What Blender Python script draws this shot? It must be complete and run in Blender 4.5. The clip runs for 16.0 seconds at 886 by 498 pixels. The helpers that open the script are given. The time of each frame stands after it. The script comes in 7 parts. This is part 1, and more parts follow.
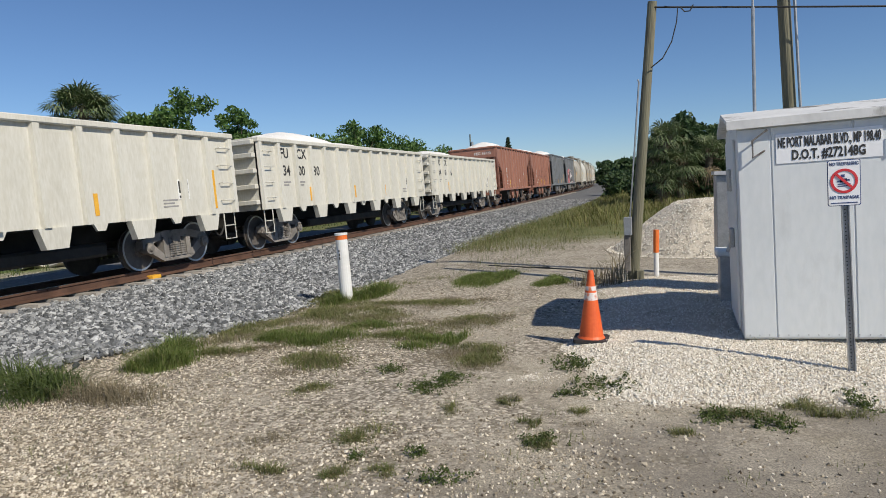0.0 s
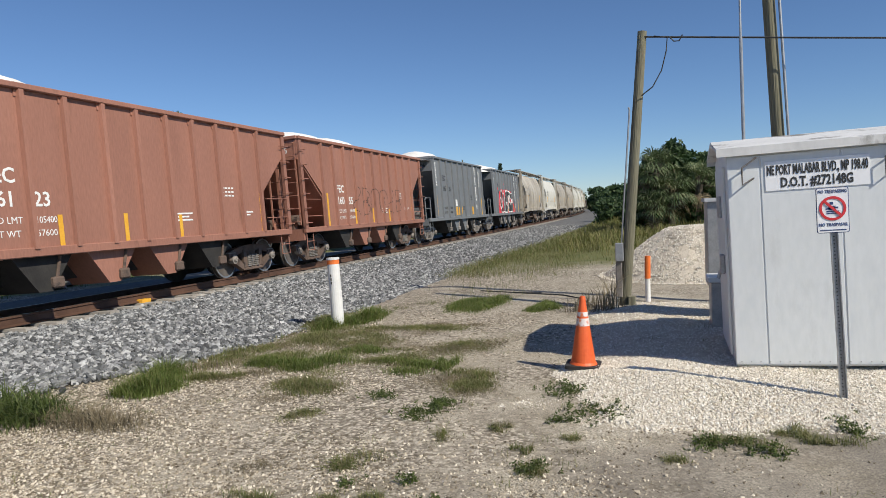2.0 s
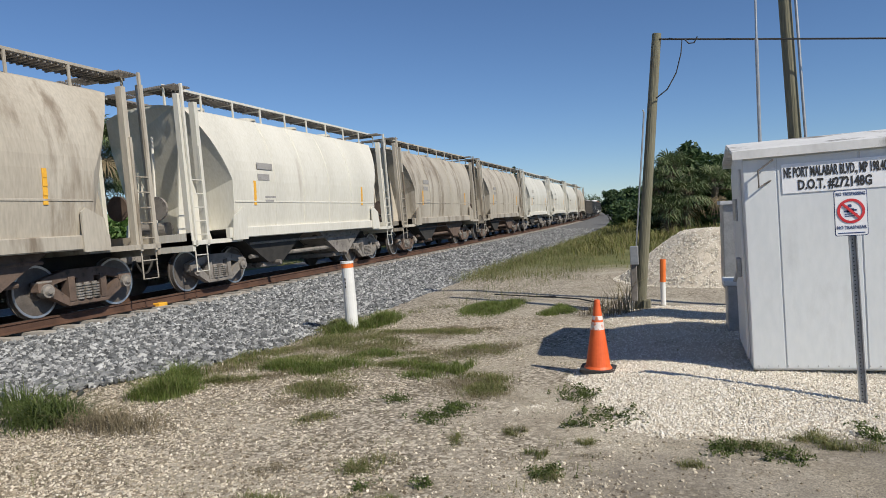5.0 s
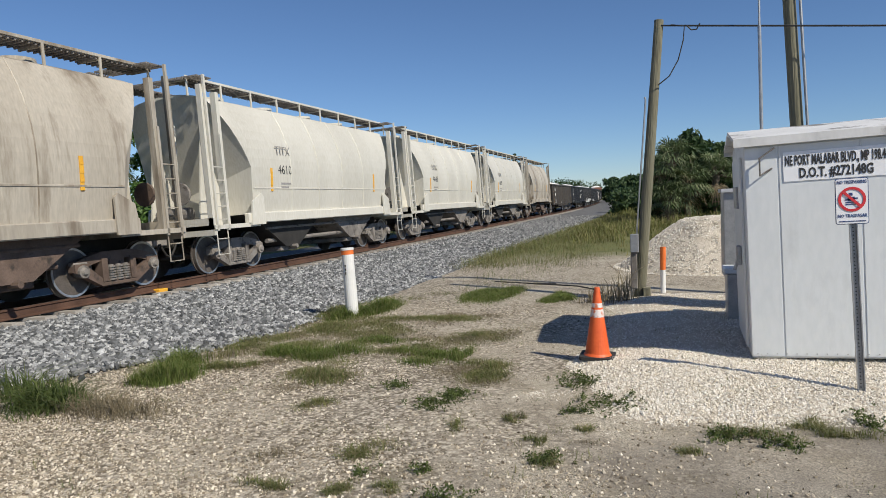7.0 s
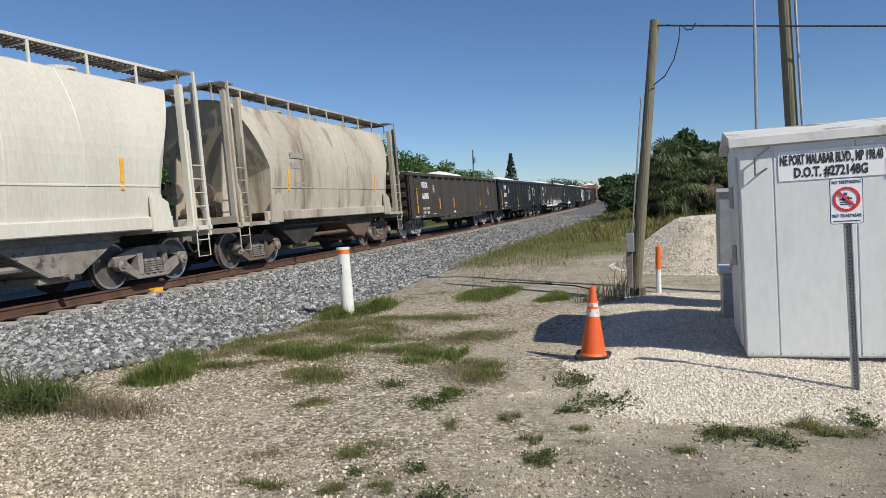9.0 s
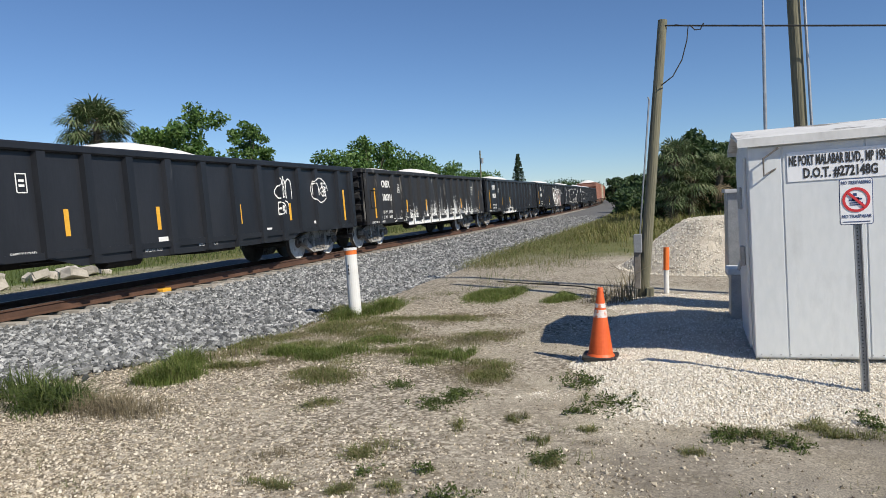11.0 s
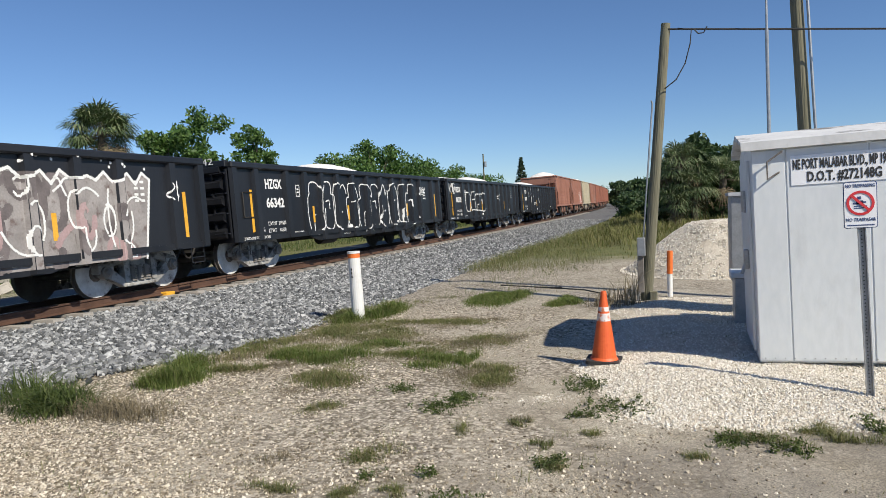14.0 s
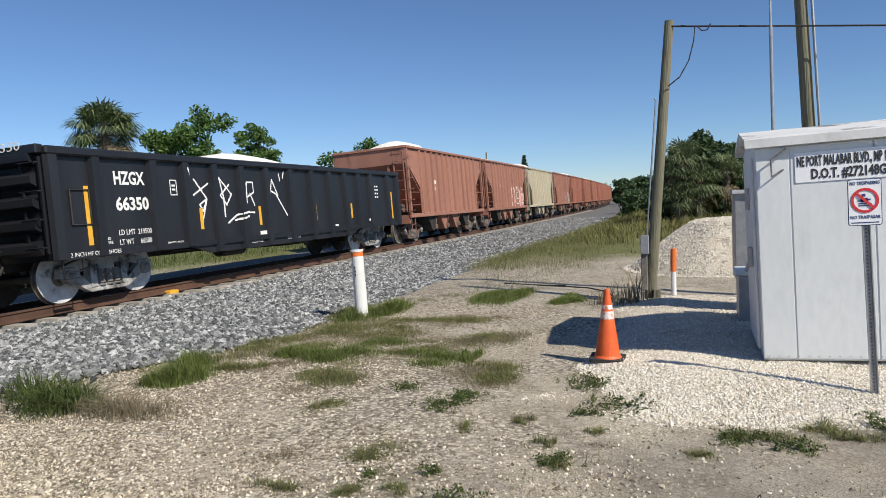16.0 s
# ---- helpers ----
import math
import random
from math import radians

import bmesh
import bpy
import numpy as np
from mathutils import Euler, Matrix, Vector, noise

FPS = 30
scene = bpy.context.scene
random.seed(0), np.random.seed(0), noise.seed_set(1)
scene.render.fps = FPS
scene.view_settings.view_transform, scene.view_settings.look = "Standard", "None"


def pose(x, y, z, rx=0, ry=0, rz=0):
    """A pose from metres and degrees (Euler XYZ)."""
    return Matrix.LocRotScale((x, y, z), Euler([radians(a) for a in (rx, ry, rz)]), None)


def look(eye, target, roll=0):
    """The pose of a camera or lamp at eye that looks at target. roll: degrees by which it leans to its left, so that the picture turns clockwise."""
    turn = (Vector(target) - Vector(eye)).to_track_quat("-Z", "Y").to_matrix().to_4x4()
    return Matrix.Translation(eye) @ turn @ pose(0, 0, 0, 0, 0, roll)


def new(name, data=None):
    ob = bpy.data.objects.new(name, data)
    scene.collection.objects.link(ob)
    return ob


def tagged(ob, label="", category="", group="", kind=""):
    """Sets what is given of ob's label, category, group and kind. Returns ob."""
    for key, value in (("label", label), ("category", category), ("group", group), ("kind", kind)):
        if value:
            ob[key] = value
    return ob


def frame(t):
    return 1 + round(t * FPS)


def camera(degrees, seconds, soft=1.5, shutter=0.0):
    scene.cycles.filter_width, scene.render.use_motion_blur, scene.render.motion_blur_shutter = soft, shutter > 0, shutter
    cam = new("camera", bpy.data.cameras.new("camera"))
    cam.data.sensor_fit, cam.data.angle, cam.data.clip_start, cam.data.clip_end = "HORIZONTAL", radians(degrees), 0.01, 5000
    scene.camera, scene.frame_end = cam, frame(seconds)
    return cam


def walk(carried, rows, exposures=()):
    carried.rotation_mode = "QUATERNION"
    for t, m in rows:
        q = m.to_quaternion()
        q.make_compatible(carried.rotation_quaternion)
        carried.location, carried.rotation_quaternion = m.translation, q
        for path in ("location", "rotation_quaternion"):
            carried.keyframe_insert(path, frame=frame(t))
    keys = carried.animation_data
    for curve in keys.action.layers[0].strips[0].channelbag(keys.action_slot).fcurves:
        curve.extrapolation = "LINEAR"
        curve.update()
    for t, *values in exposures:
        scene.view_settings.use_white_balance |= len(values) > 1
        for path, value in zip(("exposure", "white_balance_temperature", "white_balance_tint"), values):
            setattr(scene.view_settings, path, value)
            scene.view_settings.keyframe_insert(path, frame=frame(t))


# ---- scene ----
# ---- camera ----
EYE = (0.0, 0.0, 1.75)
cam = camera(66.0, 16.0, soft=0.7)


def aim(yaw, pitch, roll):
    return Matrix.Translation(EYE) @ pose(0, 0, 0, 90 + pitch, 0, yaw) @ pose(0, 0, 0, 0, 0, roll)


AIMS = [
    (0, 17.919, -5.233, -2.862), (0.5, 17.843, -4.717, -2.653), (1, 17.729, -4.167, -2.5), (1.5, 17.433, -3.605, -2.47),
    (2, 17.155, -3.159, -2.544), (2.5, 17.033, -2.808, -2.67), (3, 17.161, -2.501, -2.778), (3.5, 17.5, -2.396, -2.819),
    (4, 17.97, -2.414, -2.825), (6.5, 18.466, -3.64, -2.711), (7, 18.372, -3.896, -2.491), (7.5, 18.329, -4.077, -2.323),
    (8, 18.263, -4.101, -2.383), (8.5, 18.167, -4.061, -2.418), (9, 18.033, -3.951, -2.447), (11.5, 18.714, -3.842, -2.454),
    (12, 18.692, -3.712, -2.459), (12.5, 18.661, -3.587, -2.391), (13, 18.659, -3.516, -2.388), (13.5, 18.721, -3.511, -2.395),
    (14, 18.883, -3.577, -2.457), (14.5, 19.023, -3.677, -2.457), (15, 19.099, -3.737, -2.523), (15.5, 19.145, -3.777, -2.488),
    (16, 19.164, -3.721, -2.563),
]
walk(cam, [(t, aim(a, b, c)) for t, a, b, c in AIMS], [(0, -0.10), (2.5, 0.02), (4, -0.02), (7, -0.05), (9, -0.03), (11.5, 0.09), (16, 0.12)])

# ---- sky and sun ----
SUN_EL, SUN_AZ = 42.5, 117.0          # degrees above the horizon; clockwise from +y
world = bpy.data.worlds.new("sky")
scene.world = world
world.use_nodes = True
wn = world.node_tree.nodes
wl = world.node_tree.links
wn.clear()
sky = wn.new("ShaderNodeTexSky")
sky.sky_type, sky.sun_disc = "NISHITA", False
sky.sun_elevation, sky.sun_rotation = radians(SUN_EL), radians(SUN_AZ)
sky.air_density, sky.dust_density, sky.ozone_density = 0.85, 0.0, 6.0
bg = wn.new("ShaderNodeBackground")
bg.inputs["Strength"].default_value = 0.093
wo = wn.new("ShaderNodeOutputWorld")
tint = wn.new("ShaderNodeMix")
tint.data_type, tint.blend_type = "RGBA", "MULTIPLY"
tint.inputs[0].default_value, tint.inputs[7].default_value = 1.0, (0.93, 0.985, 1.06, 1)
wl.new(sky.outputs[0], tint.inputs[6])
wl.new(tint.outputs[2], bg.inputs[0])
wl.new(bg.outputs[0], wo.inputs[0])
sun_data = bpy.data.lights.new("sun", "SUN")
sun_data.energy, sun_data.angle, sun_data.color = 4.85, radians(0.53), (1.0, 0.925, 0.79)
sun = new("sun", sun_data)
sun_dir = Vector((math.sin(radians(SUN_AZ)) * math.cos(radians(SUN_EL)), math.cos(radians(SUN_AZ)) * math.cos(radians(SUN_EL)), math.sin(radians(SUN_EL))))
sun.matrix_basis = look(sun_dir * 50, (0, 0, 0))


# ---- materials ----
def surface(name, low, high, scale=3.0, rough=0.7, metal=0.0, bump=0.2, grain=40.0, dirt=None, dirt_scale=1.2, dirt_at=0.6, vary=0.0, streak=1.0, grain_mix=0.25, clear=0.0):
    """Two colours mixed by noise at two sizes, stains of a third colour, fine relief. vary: brightness change from object to object."""
    m = bpy.data.materials.new(name)
    m.use_nodes = True
    n, l = m.node_tree.nodes, m.node_tree.links
    b = n["Principled BSDF"]
    co = n.new("ShaderNodeTexCoord")
    info = n.new("ShaderNodeObjectInfo")
    mapping = n.new("ShaderNodeMapping")
    mapping.inputs["Scale"].default_value = (1, 1, 1 / streak)
    shift = n.new("ShaderNodeVectorMath")
    shift.operation = "SCALE"
    shift.inputs[0].default_value = (37.0, 11.0, 23.0)
    l.new(info.outputs["Random"], shift.inputs["Scale"])
    l.new(co.outputs["Object"], mapping.inputs["Vector"])
    l.new(shift.outputs[0], mapping.inputs["Location"])
    big, fine = n.new("ShaderNodeTexNoise"), n.new("ShaderNodeTexNoise")
    big.inputs["Scale"].default_value, big.inputs["Detail"].default_value = scale, 6
    fine.inputs["Scale"].default_value, fine.inputs["Detail"].default_value = grain, 3
    for q in (big, fine):
        l.new(mapping.outputs[0], q.inputs["Vector"])
    ramp = n.new("ShaderNodeMapRange")
    ramp.inputs[1].default_value, ramp.inputs[2].default_value = 0.3, 0.7
    l.new(big.outputs[0], ramp.inputs[0])
    mix = n.new("ShaderNodeMix")
    mix.data_type = "RGBA"
    mix.inputs[6].default_value, mix.inputs[7].default_value = (*low, 1), (*high, 1)
    l.new(ramp.outputs[0], mix.inputs[0])
    out = mix.outputs[2]
    speck = n.new("ShaderNodeMix")
    speck.data_type, speck.blend_type = "RGBA", "OVERLAY"
    speck.inputs[0].default_value = grain_mix
    l.new(out, speck.inputs[6])
    l.new(fine.outputs[0], speck.inputs[7])
    out = speck.outputs[2]
    if dirt:
        d = n.new("ShaderNodeTexNoise")
        d.inputs["Scale"].default_value, d.inputs["Detail"].default_value, d.inputs["Roughness"].default_value = dirt_scale, 9, 0.65
        l.new(mapping.outputs[0], d.inputs["Vector"])
        dr = n.new("ShaderNodeMapRange")
        dr.inputs[1].default_value, dr.inputs[2].default_value = dirt_at, dirt_at + 0.12
        l.new(d.outputs[0], dr.inputs[0])
        dm = n.new("ShaderNodeMix")
        dm.data_type = "RGBA"
        dm.inputs[7].default_value = (*dirt, 1)
        l.new(out, dm.inputs[6])
        l.new(dr.outputs[0], dm.inputs[0])
        out = dm.outputs[2]
    if vary:
        hsv = n.new("ShaderNodeHueSaturation")
        vr = n.new("ShaderNodeMapRange")
        vr.inputs[3].default_value, vr.inputs[4].default_value = 1 - vary, 1 + vary
        l.new(info.outputs["Random"], vr.inputs[0])
        l.new(vr.outputs[0], hsv.inputs["Value"])
        l.new(out, hsv.inputs["Color"])
        out = hsv.outputs[0]
    l.new(out, b.inputs["Base Color"])
    b.inputs["Roughness"].default_value, b.inputs["Metallic"].default_value = rough, metal
    b.inputs["Coat Weight"].default_value = clear
    if bump:
        bn = n.new("ShaderNodeBump")
        bn.inputs["Strength"].default_value, bn.inputs["Distance"].default_value = bump, 0.02
        l.new(fine.outputs[0], bn.inputs["Height"])
        l.new(bn.outputs[0], b.inputs["Normal"])
    return m


def islands(name, colours, rough=0.85, grain=60.0, translucent=0.0):
    """For joined small pieces: each island takes its own colour along a ramp."""
    m = bpy.data.materials.new(name)
    m.use_nodes = True
    n, l = m.node_tree.nodes, m.node_tree.links
    b = n["Principled BSDF"]
    geo = n.new("ShaderNodeNewGeometry")
    ramp = n.new("ShaderNodeValToRGB")
    while len(ramp.color_ramp.elements) < len(colours):
        ramp.color_ramp.elements.new(0.5)
    for i, c in enumerate(colours):
        e = ramp.color_ramp.elements[i]
        e.position, e.color = i / (len(colours) - 1), (*c, 1)
    l.new(geo.outputs["Random Per Island"], ramp.inputs[0])
    co = n.new("ShaderNodeTexCoord")
    fine = n.new("ShaderNodeTexNoise")
    fine.inputs["Scale"].default_value = grain
    l.new(co.outputs["Object"], fine.inputs["Vector"])
    mix = n.new("ShaderNodeMix")
    mix.data_type, mix.blend_type = "RGBA", "OVERLAY"
    mix.inputs[0].default_value = 0.4
    l.new(ramp.outputs[0], mix.inputs[6])
    l.new(fine.outputs[0], mix.inputs[7])
    l.new(mix.outputs[2], b.inputs["Base Color"])
    b.inputs["Roughness"].default_value = rough
    if translucent:
        tr = n.new("ShaderNodeBsdfTranslucent")
        l.new(mix.outputs[2], tr.inputs[0])
        ms = n.new("ShaderNodeMixShader")
        ms.inputs[0].default_value = translucent
        l.new(b.outputs[0], ms.inputs[1])
        l.new(tr.outputs[0], ms.inputs[2])
        l.new(ms.outputs[0], n["Material Output"].inputs[0])
    return m


M = {}
M["white_car"] = surface("cream_car_paint", (0.56, 0.54, 0.47), (0.65, 0.63, 0.56), 1.5, 0.55, 0, 0.05, 25, (0.42, 0.37, 0.29), 1.6, 0.66, streak=4)
M["brown_car"] = surface("oxide_red_paint", (0.29, 0.135, 0.095), (0.36, 0.17, 0.12), 1.2, 0.6, 0, 0.08, 30, (0.19, 0.09, 0.06), 1.8, 0.62, 0.10, streak=4)
M["rust_car"] = surface("faded_red_paint", (0.27, 0.10, 0.065), (0.36, 0.15, 0.10), 1.2, 0.65, 0, 0.08, 30, (0.16, 0.07, 0.045), 1.8, 0.6, 0.18, streak=4)
M["tan_car"] = surface("tan_car_paint", (0.42, 0.37, 0.27), (0.50, 0.45, 0.34), 1.2, 0.6, 0, 0.06, 30, (0.25, 0.18, 0.11), 1.8, 0.62, streak=4)
M["grey_car"] = surface("grey_car_paint", (0.145, 0.155, 0.165), (0.185, 0.195, 0.205), 1.2, 0.5, 0, 0.05, 30, (0.10, 0.10, 0.10), 2.0, 0.66, 0.06, streak=4)
M["black_car"] = surface("black_car_paint", (0.011, 0.012, 0.015), (0.020, 0.021, 0.025), 1.5, 0.42, 0, 0.05, 30, (0.06, 0.06, 0.062), 2.5, 0.68, 0.15, streak=5)
M["dusty_black"] = surface("dusty_black_paint", (0.014, 0.014, 0.016), (0.028, 0.028, 0.03), 1.5, 0.55, 0, 0.05, 30, (0.30, 0.29, 0.27), 2.2, 0.60, 0.1, streak=6)
M["brown_black"] = surface("weathered_black_paint", (0.035, 0.030, 0.026), (0.065, 0.056, 0.048), 1.5, 0.6, 0, 0.05, 30, (0.15, 0.11, 0.08), 2.2, 0.62, streak=5)
M["hopper_white"] = surface("white_hopper_paint", (0.56, 0.54, 0.475), (0.66, 0.64, 0.57), 0.8, 0.5, 0, 0.04, 25, (0.46, 0.42, 0.36), 1.3, 0.64, 0.05, streak=6)
M["hopper_tan"] = surface("stained_hopper_paint", (0.36, 0.32, 0.26), (0.49, 0.45, 0.38), 0.8, 0.55, 0, 0.05, 25, (0.22, 0.18, 0.135), 1.3, 0.51, 0.10, streak=6)
M["truck"] = surface("dusty_cast_steel", (0.17, 0.155, 0.14), (0.30, 0.275, 0.25), 3, 0.75, 0.1, 0.3, 40, (0.06, 0.05, 0.045), 4, 0.55)
M["brown_truck"] = surface("rusty_cast_steel", (0.10, 0.07, 0.055), (0.17, 0.12, 0.095), 3, 0.8, 0.1, 0.3, 40, (0.05, 0.04, 0.035), 4, 0.55)
M["lime_truck"] = surface("limed_cast_steel", (0.24, 0.235, 0.225), (0.46, 0.45, 0.43), 3, 0.85, 0, 0.3, 40, (0.07, 0.065, 0.06), 3.5, 0.5)
# ballast colour darkened to hold the shade under the train
M["shaded_bed"] = surface("oil_fouled_ballast", (0.018, 0.016, 0.014), (0.04, 0.036, 0.032), 6, 0.95, 0, 1.0, 40)
M["wheel"] = surface("wheel_steel", (0.10, 0.085, 0.075), (0.17, 0.15, 0.135), 5, 0.6, 0.3, 0.2, 40)
M["tread"] = surface("worn_wheel_rim", (0.42, 0.42, 0.42), (0.6, 0.6, 0.6), 8, 0.35, 0.8, 0.05, 60)
M["chalk_rim"] = surface("white_limed_wheel", (0.50, 0.49, 0.47), (0.72, 0.71, 0.69), 6, 0.8, 0, 0.1, 40, (0.22, 0.19, 0.17), 5, 0.55)
M["underframe"] = surface("dark_underframe", (0.018, 0.017, 0.016), (0.04, 0.037, 0.034), 3, 0.8, 0.0, 0.2, 30)
M["sand"] = surface("white_aggregate_load", (0.72, 0.70, 0.66), (0.84, 0.82, 0.79), 2.0, 0.95, 0, 0.8, 30)
M["mark_white"] = surface("white_stencil", (0.74, 0.74, 0.72), (0.82, 0.82, 0.80), 6, 0.7, 0, 0.0, 40)
M["mark_black"] = surface("black_stencil", (0.025, 0.025, 0.025), (0.04, 0.04, 0.04), 6, 0.6, 0, 0.0, 40)
M["mark_grey"] = surface("faint_grey_stencil", (0.26, 0.25, 0.24), (0.34, 0.33, 0.32), 6, 0.7, 0, 0.0, 40)
M["mark_yellow"] = surface("yellow_reflector", (0.72, 0.36, 0.03), (0.80, 0.44, 0.05), 5, 0.45, 0, 0.0, 40)
M["mark_red"] = surface("red_spray", (0.62, 0.03, 0.05), (0.70, 0.06, 0.08), 5, 0.6, 0, 0.0, 40)
M["spray_pale"] = surface("pale_spray", (0.24, 0.22, 0.21), (0.38, 0.35, 0.335), 3, 0.7, 0, 0.0, 30, (0.14, 0.10, 0.09), 4, 0.55)
M["rose_spray"] = surface("dusty_rose_spray", (0.36, 0.25, 0.25), (0.46, 0.33, 0.32), 3, 0.7, 0, 0.0, 30)
M["spray_shade"] = surface("grey_spray_shade", (0.10, 0.085, 0.085), (0.22, 0.19, 0.185), 3, 0.7, 0, 0.0, 30)
M["spray_pink"] = surface("pink_spray", (0.50, 0.25, 0.26), (0.62, 0.40, 0.36), 3, 0.7, 0, 0.0, 30)
M["rail"] = surface("rusty_rail_steel", (0.085, 0.045, 0.030), (0.14, 0.075, 0.05), 3, 0.75, 0.2, 0.2, 60)
M["railhead"] = surface("polished_rail_head", (0.30, 0.28, 0.27), (0.42, 0.40, 0.39), 4, 0.3, 0.9, 0.02, 60)
M["tie"] = surface("concrete_tie", (0.30, 0.27, 0.24), (0.42, 0.39, 0.35), 4, 0.9, 0, 0.3, 50, vary=0.1)
M["steel_grey"] = surface("galvanised_steel", (0.34, 0.35, 0.36), (0.46, 0.47, 0.48), 8, 0.45, 0.6, 0.05, 60)
M["hut"] = surface("white_painted_aluminium", (0.67, 0.70, 0.715), (0.75, 0.78, 0.79), 0.9, 0.5, 0.0, 0.03, 20, (0.58, 0.60, 0.605), 0.9, 0.58, streak=3)
M["hut_roof"] = surface("weathered_white_roof", (0.62, 0.62, 0.61), (0.76, 0.76, 0.75), 2.5, 0.55, 0.0, 0.05, 20, (0.24, 0.23, 0.21), 3.0, 0.55, streak=2)
M["wood_pole"] = surface("weathered_pole_wood", (0.125, 0.12, 0.08), (0.21, 0.20, 0.14), 6, 0.9, 0, 0.6, 60, (0.09, 0.07, 0.05), 4, 0.6, streak=14)
M["cable"] = surface("black_cable", (0.015, 0.015, 0.015), (0.03, 0.03, 0.03), 6, 0.6, 0, 0, 40)
M["cone"] = surface("orange_cone_vinyl", (0.68, 0.10, 0.022), (0.78, 0.14, 0.035), 4, 0.5, 0, 0.05, 30, (0.45, 0.12, 0.05), 7, 0.68)
M["cone_band"] = surface("worn_reflective_band", (0.62, 0.52, 0.48), (0.78, 0.74, 0.72), 14, 0.5, 0, 0.0, 40, (0.62, 0.18, 0.08), 18, 0.50)
M["rubber"] = surface("black_rubber_base", (0.02, 0.02, 0.02), (0.045, 0.042, 0.04), 6, 0.8, 0, 0.2, 40)
M["pvc"] = surface("white_plastic_pipe", (0.70, 0.70, 0.68), (0.78, 0.78, 0.77), 4, 0.45, 0, 0.02, 30, (0.5, 0.47, 0.42), 4, 0.68)
M["pvc_orange"] = surface("orange_plastic_band", (0.74, 0.16, 0.03), (0.82, 0.20, 0.04), 4, 0.5, 0, 0.02, 30)
M["bark"] = surface("tree_bark", (0.10, 0.08, 0.06), (0.19, 0.155, 0.12), 5, 0.95, 0, 0.6, 30, streak=5)
M["sign_face"] = surface("white_sign_sheet", (0.88, 0.89, 0.91), (0.92, 0.93, 0.95), 5, 0.4, 0, 0.0, 40)
M["sign_blue"] = surface("dark_blue_ink", (0.03, 0.05, 0.16), (0.04, 0.07, 0.20), 5, 0.5, 0, 0.0, 40)
M["sign_red"] = surface("red_sign_ink", (0.62, 0.03, 0.04), (0.70, 0.05, 0.06), 5, 0.5, 0, 0.0, 40)
M["leaf"] = islands("broad_leaves", [(0.036, 0.085, 0.016), (0.062, 0.135, 0.026), (0.098, 0.18, 0.04), (0.14, 0.225, 0.06)], 0.6, 3, 0.25)
M["leaf_dark"] = islands("dark_thicket_leaves", [(0.024, 0.052, 0.018), (0.042, 0.082, 0.025), (0.068, 0.115, 0.038)], 0.65, 3, 0.2)
M["palm"] = islands("palm_leaflets", [(0.06, 0.10, 0.035), (0.105, 0.155, 0.058), (0.155, 0.20, 0.092), (0.21, 0.23, 0.125)], 0.55, 3, 0.2)
M["palm_dry"] = islands("dry_palm_leaflets", [(0.16, 0.12, 0.07), (0.24, 0.19, 0.11)], 0.8, 3, 0.1)
M["needles"] = islands("pine_needles", [(0.022, 0.045, 0.02), (0.035, 0.065, 0.03)], 0.7, 3, 0.1)
M["grass"] = islands("grass_blades", [(0.10, 0.135, 0.035), (0.15, 0.175, 0.05), (0.21, 0.205, 0.08), (0.28, 0.235, 0.13)], 0.7, 3, 0.3)
M["grass_green"] = islands("green_weed_leaves", [(0.045, 0.072, 0.016), (0.078, 0.112, 0.024), (0.125, 0.155, 0.042)], 0.65, 3, 0.3)
M["lawn_grass"] = islands("short_green_grass", [(0.075, 0.12, 0.02), (0.115, 0.165, 0.03), (0.165, 0.205, 0.05), (0.22, 0.22, 0.085)], 0.7, 3, 0.3)
M["grass_dry"] = islands("dry_grass_blades", [(0.14, 0.12, 0.075), (0.22, 0.18, 0.11), (0.30, 0.25, 0.16)], 0.8, 3, 0.2)
M["field_grass"] = islands("tall_field_grass", [(0.11, 0.135, 0.03), (0.16, 0.17, 0.045), (0.22, 0.205, 0.075), (0.27, 0.235, 0.105)], 0.75, 3, 0.25)
M["ballast"] = islands("grey_ballast_stones", [(0.055, 0.058, 0.06), (0.13, 0.136, 0.14), (0.24, 0.245, 0.248), (0.48, 0.485, 0.48)], 0.9, 25)
M["shell"] = islands("crushed_shell_bits", [(0.11, 0.085, 0.058), (0.31, 0.262, 0.19), (0.52, 0.455, 0.355), (0.80, 0.73, 0.61)], 0.9, 40)
M["white_rock"] = islands("white_limerock_stones", [(0.50, 0.44, 0.35), (0.64, 0.585, 0.49), (0.76, 0.71, 0.62), (0.82, 0.79, 0.72)], 0.95, 40)
M["ballast_bed"] = surface("ballast_bed", (0.09, 0.092, 0.095), (0.17, 0.172, 0.175), 8, 0.95, 0, 1.0, 40)
M["white_bed"] = surface("limerock_bed", (0.48, 0.42, 0.335), (0.62, 0.56, 0.47), 5, 0.95, 0, 1.0, 60)
M["riprap"] = surface("pale_broken_concrete", (0.34, 0.32, 0.29), (0.50, 0.47, 0.43), 4, 0.9, 0, 0.5, 30, vary=0.2)


# ---- mesh helpers ----
def mesh_of(bm, name, material):
    me = bpy.data.meshes.new(name)
    bmesh.ops.recalc_face_normals(bm, faces=bm.faces)
    bm.to_mesh(me)
    bm.free()
    me.materials.append(material)
    return me


def part(name, bm, material, parent, label="", smooth=False):
    me = mesh_of(bm, name, material)
    if smooth:
        for p in me.polygons:
            p.use_smooth = True
    ob = new(name, me)
    ob.parent = parent
    if label:
        tagged(ob, label)
    return ob


def thing(name, m, label, category, group="", kind=""):
    ob = new(name)
    ob.empty_display_size = 0.2
    ob.matrix_basis = m
    return tagged(ob, label, category, group, kind)


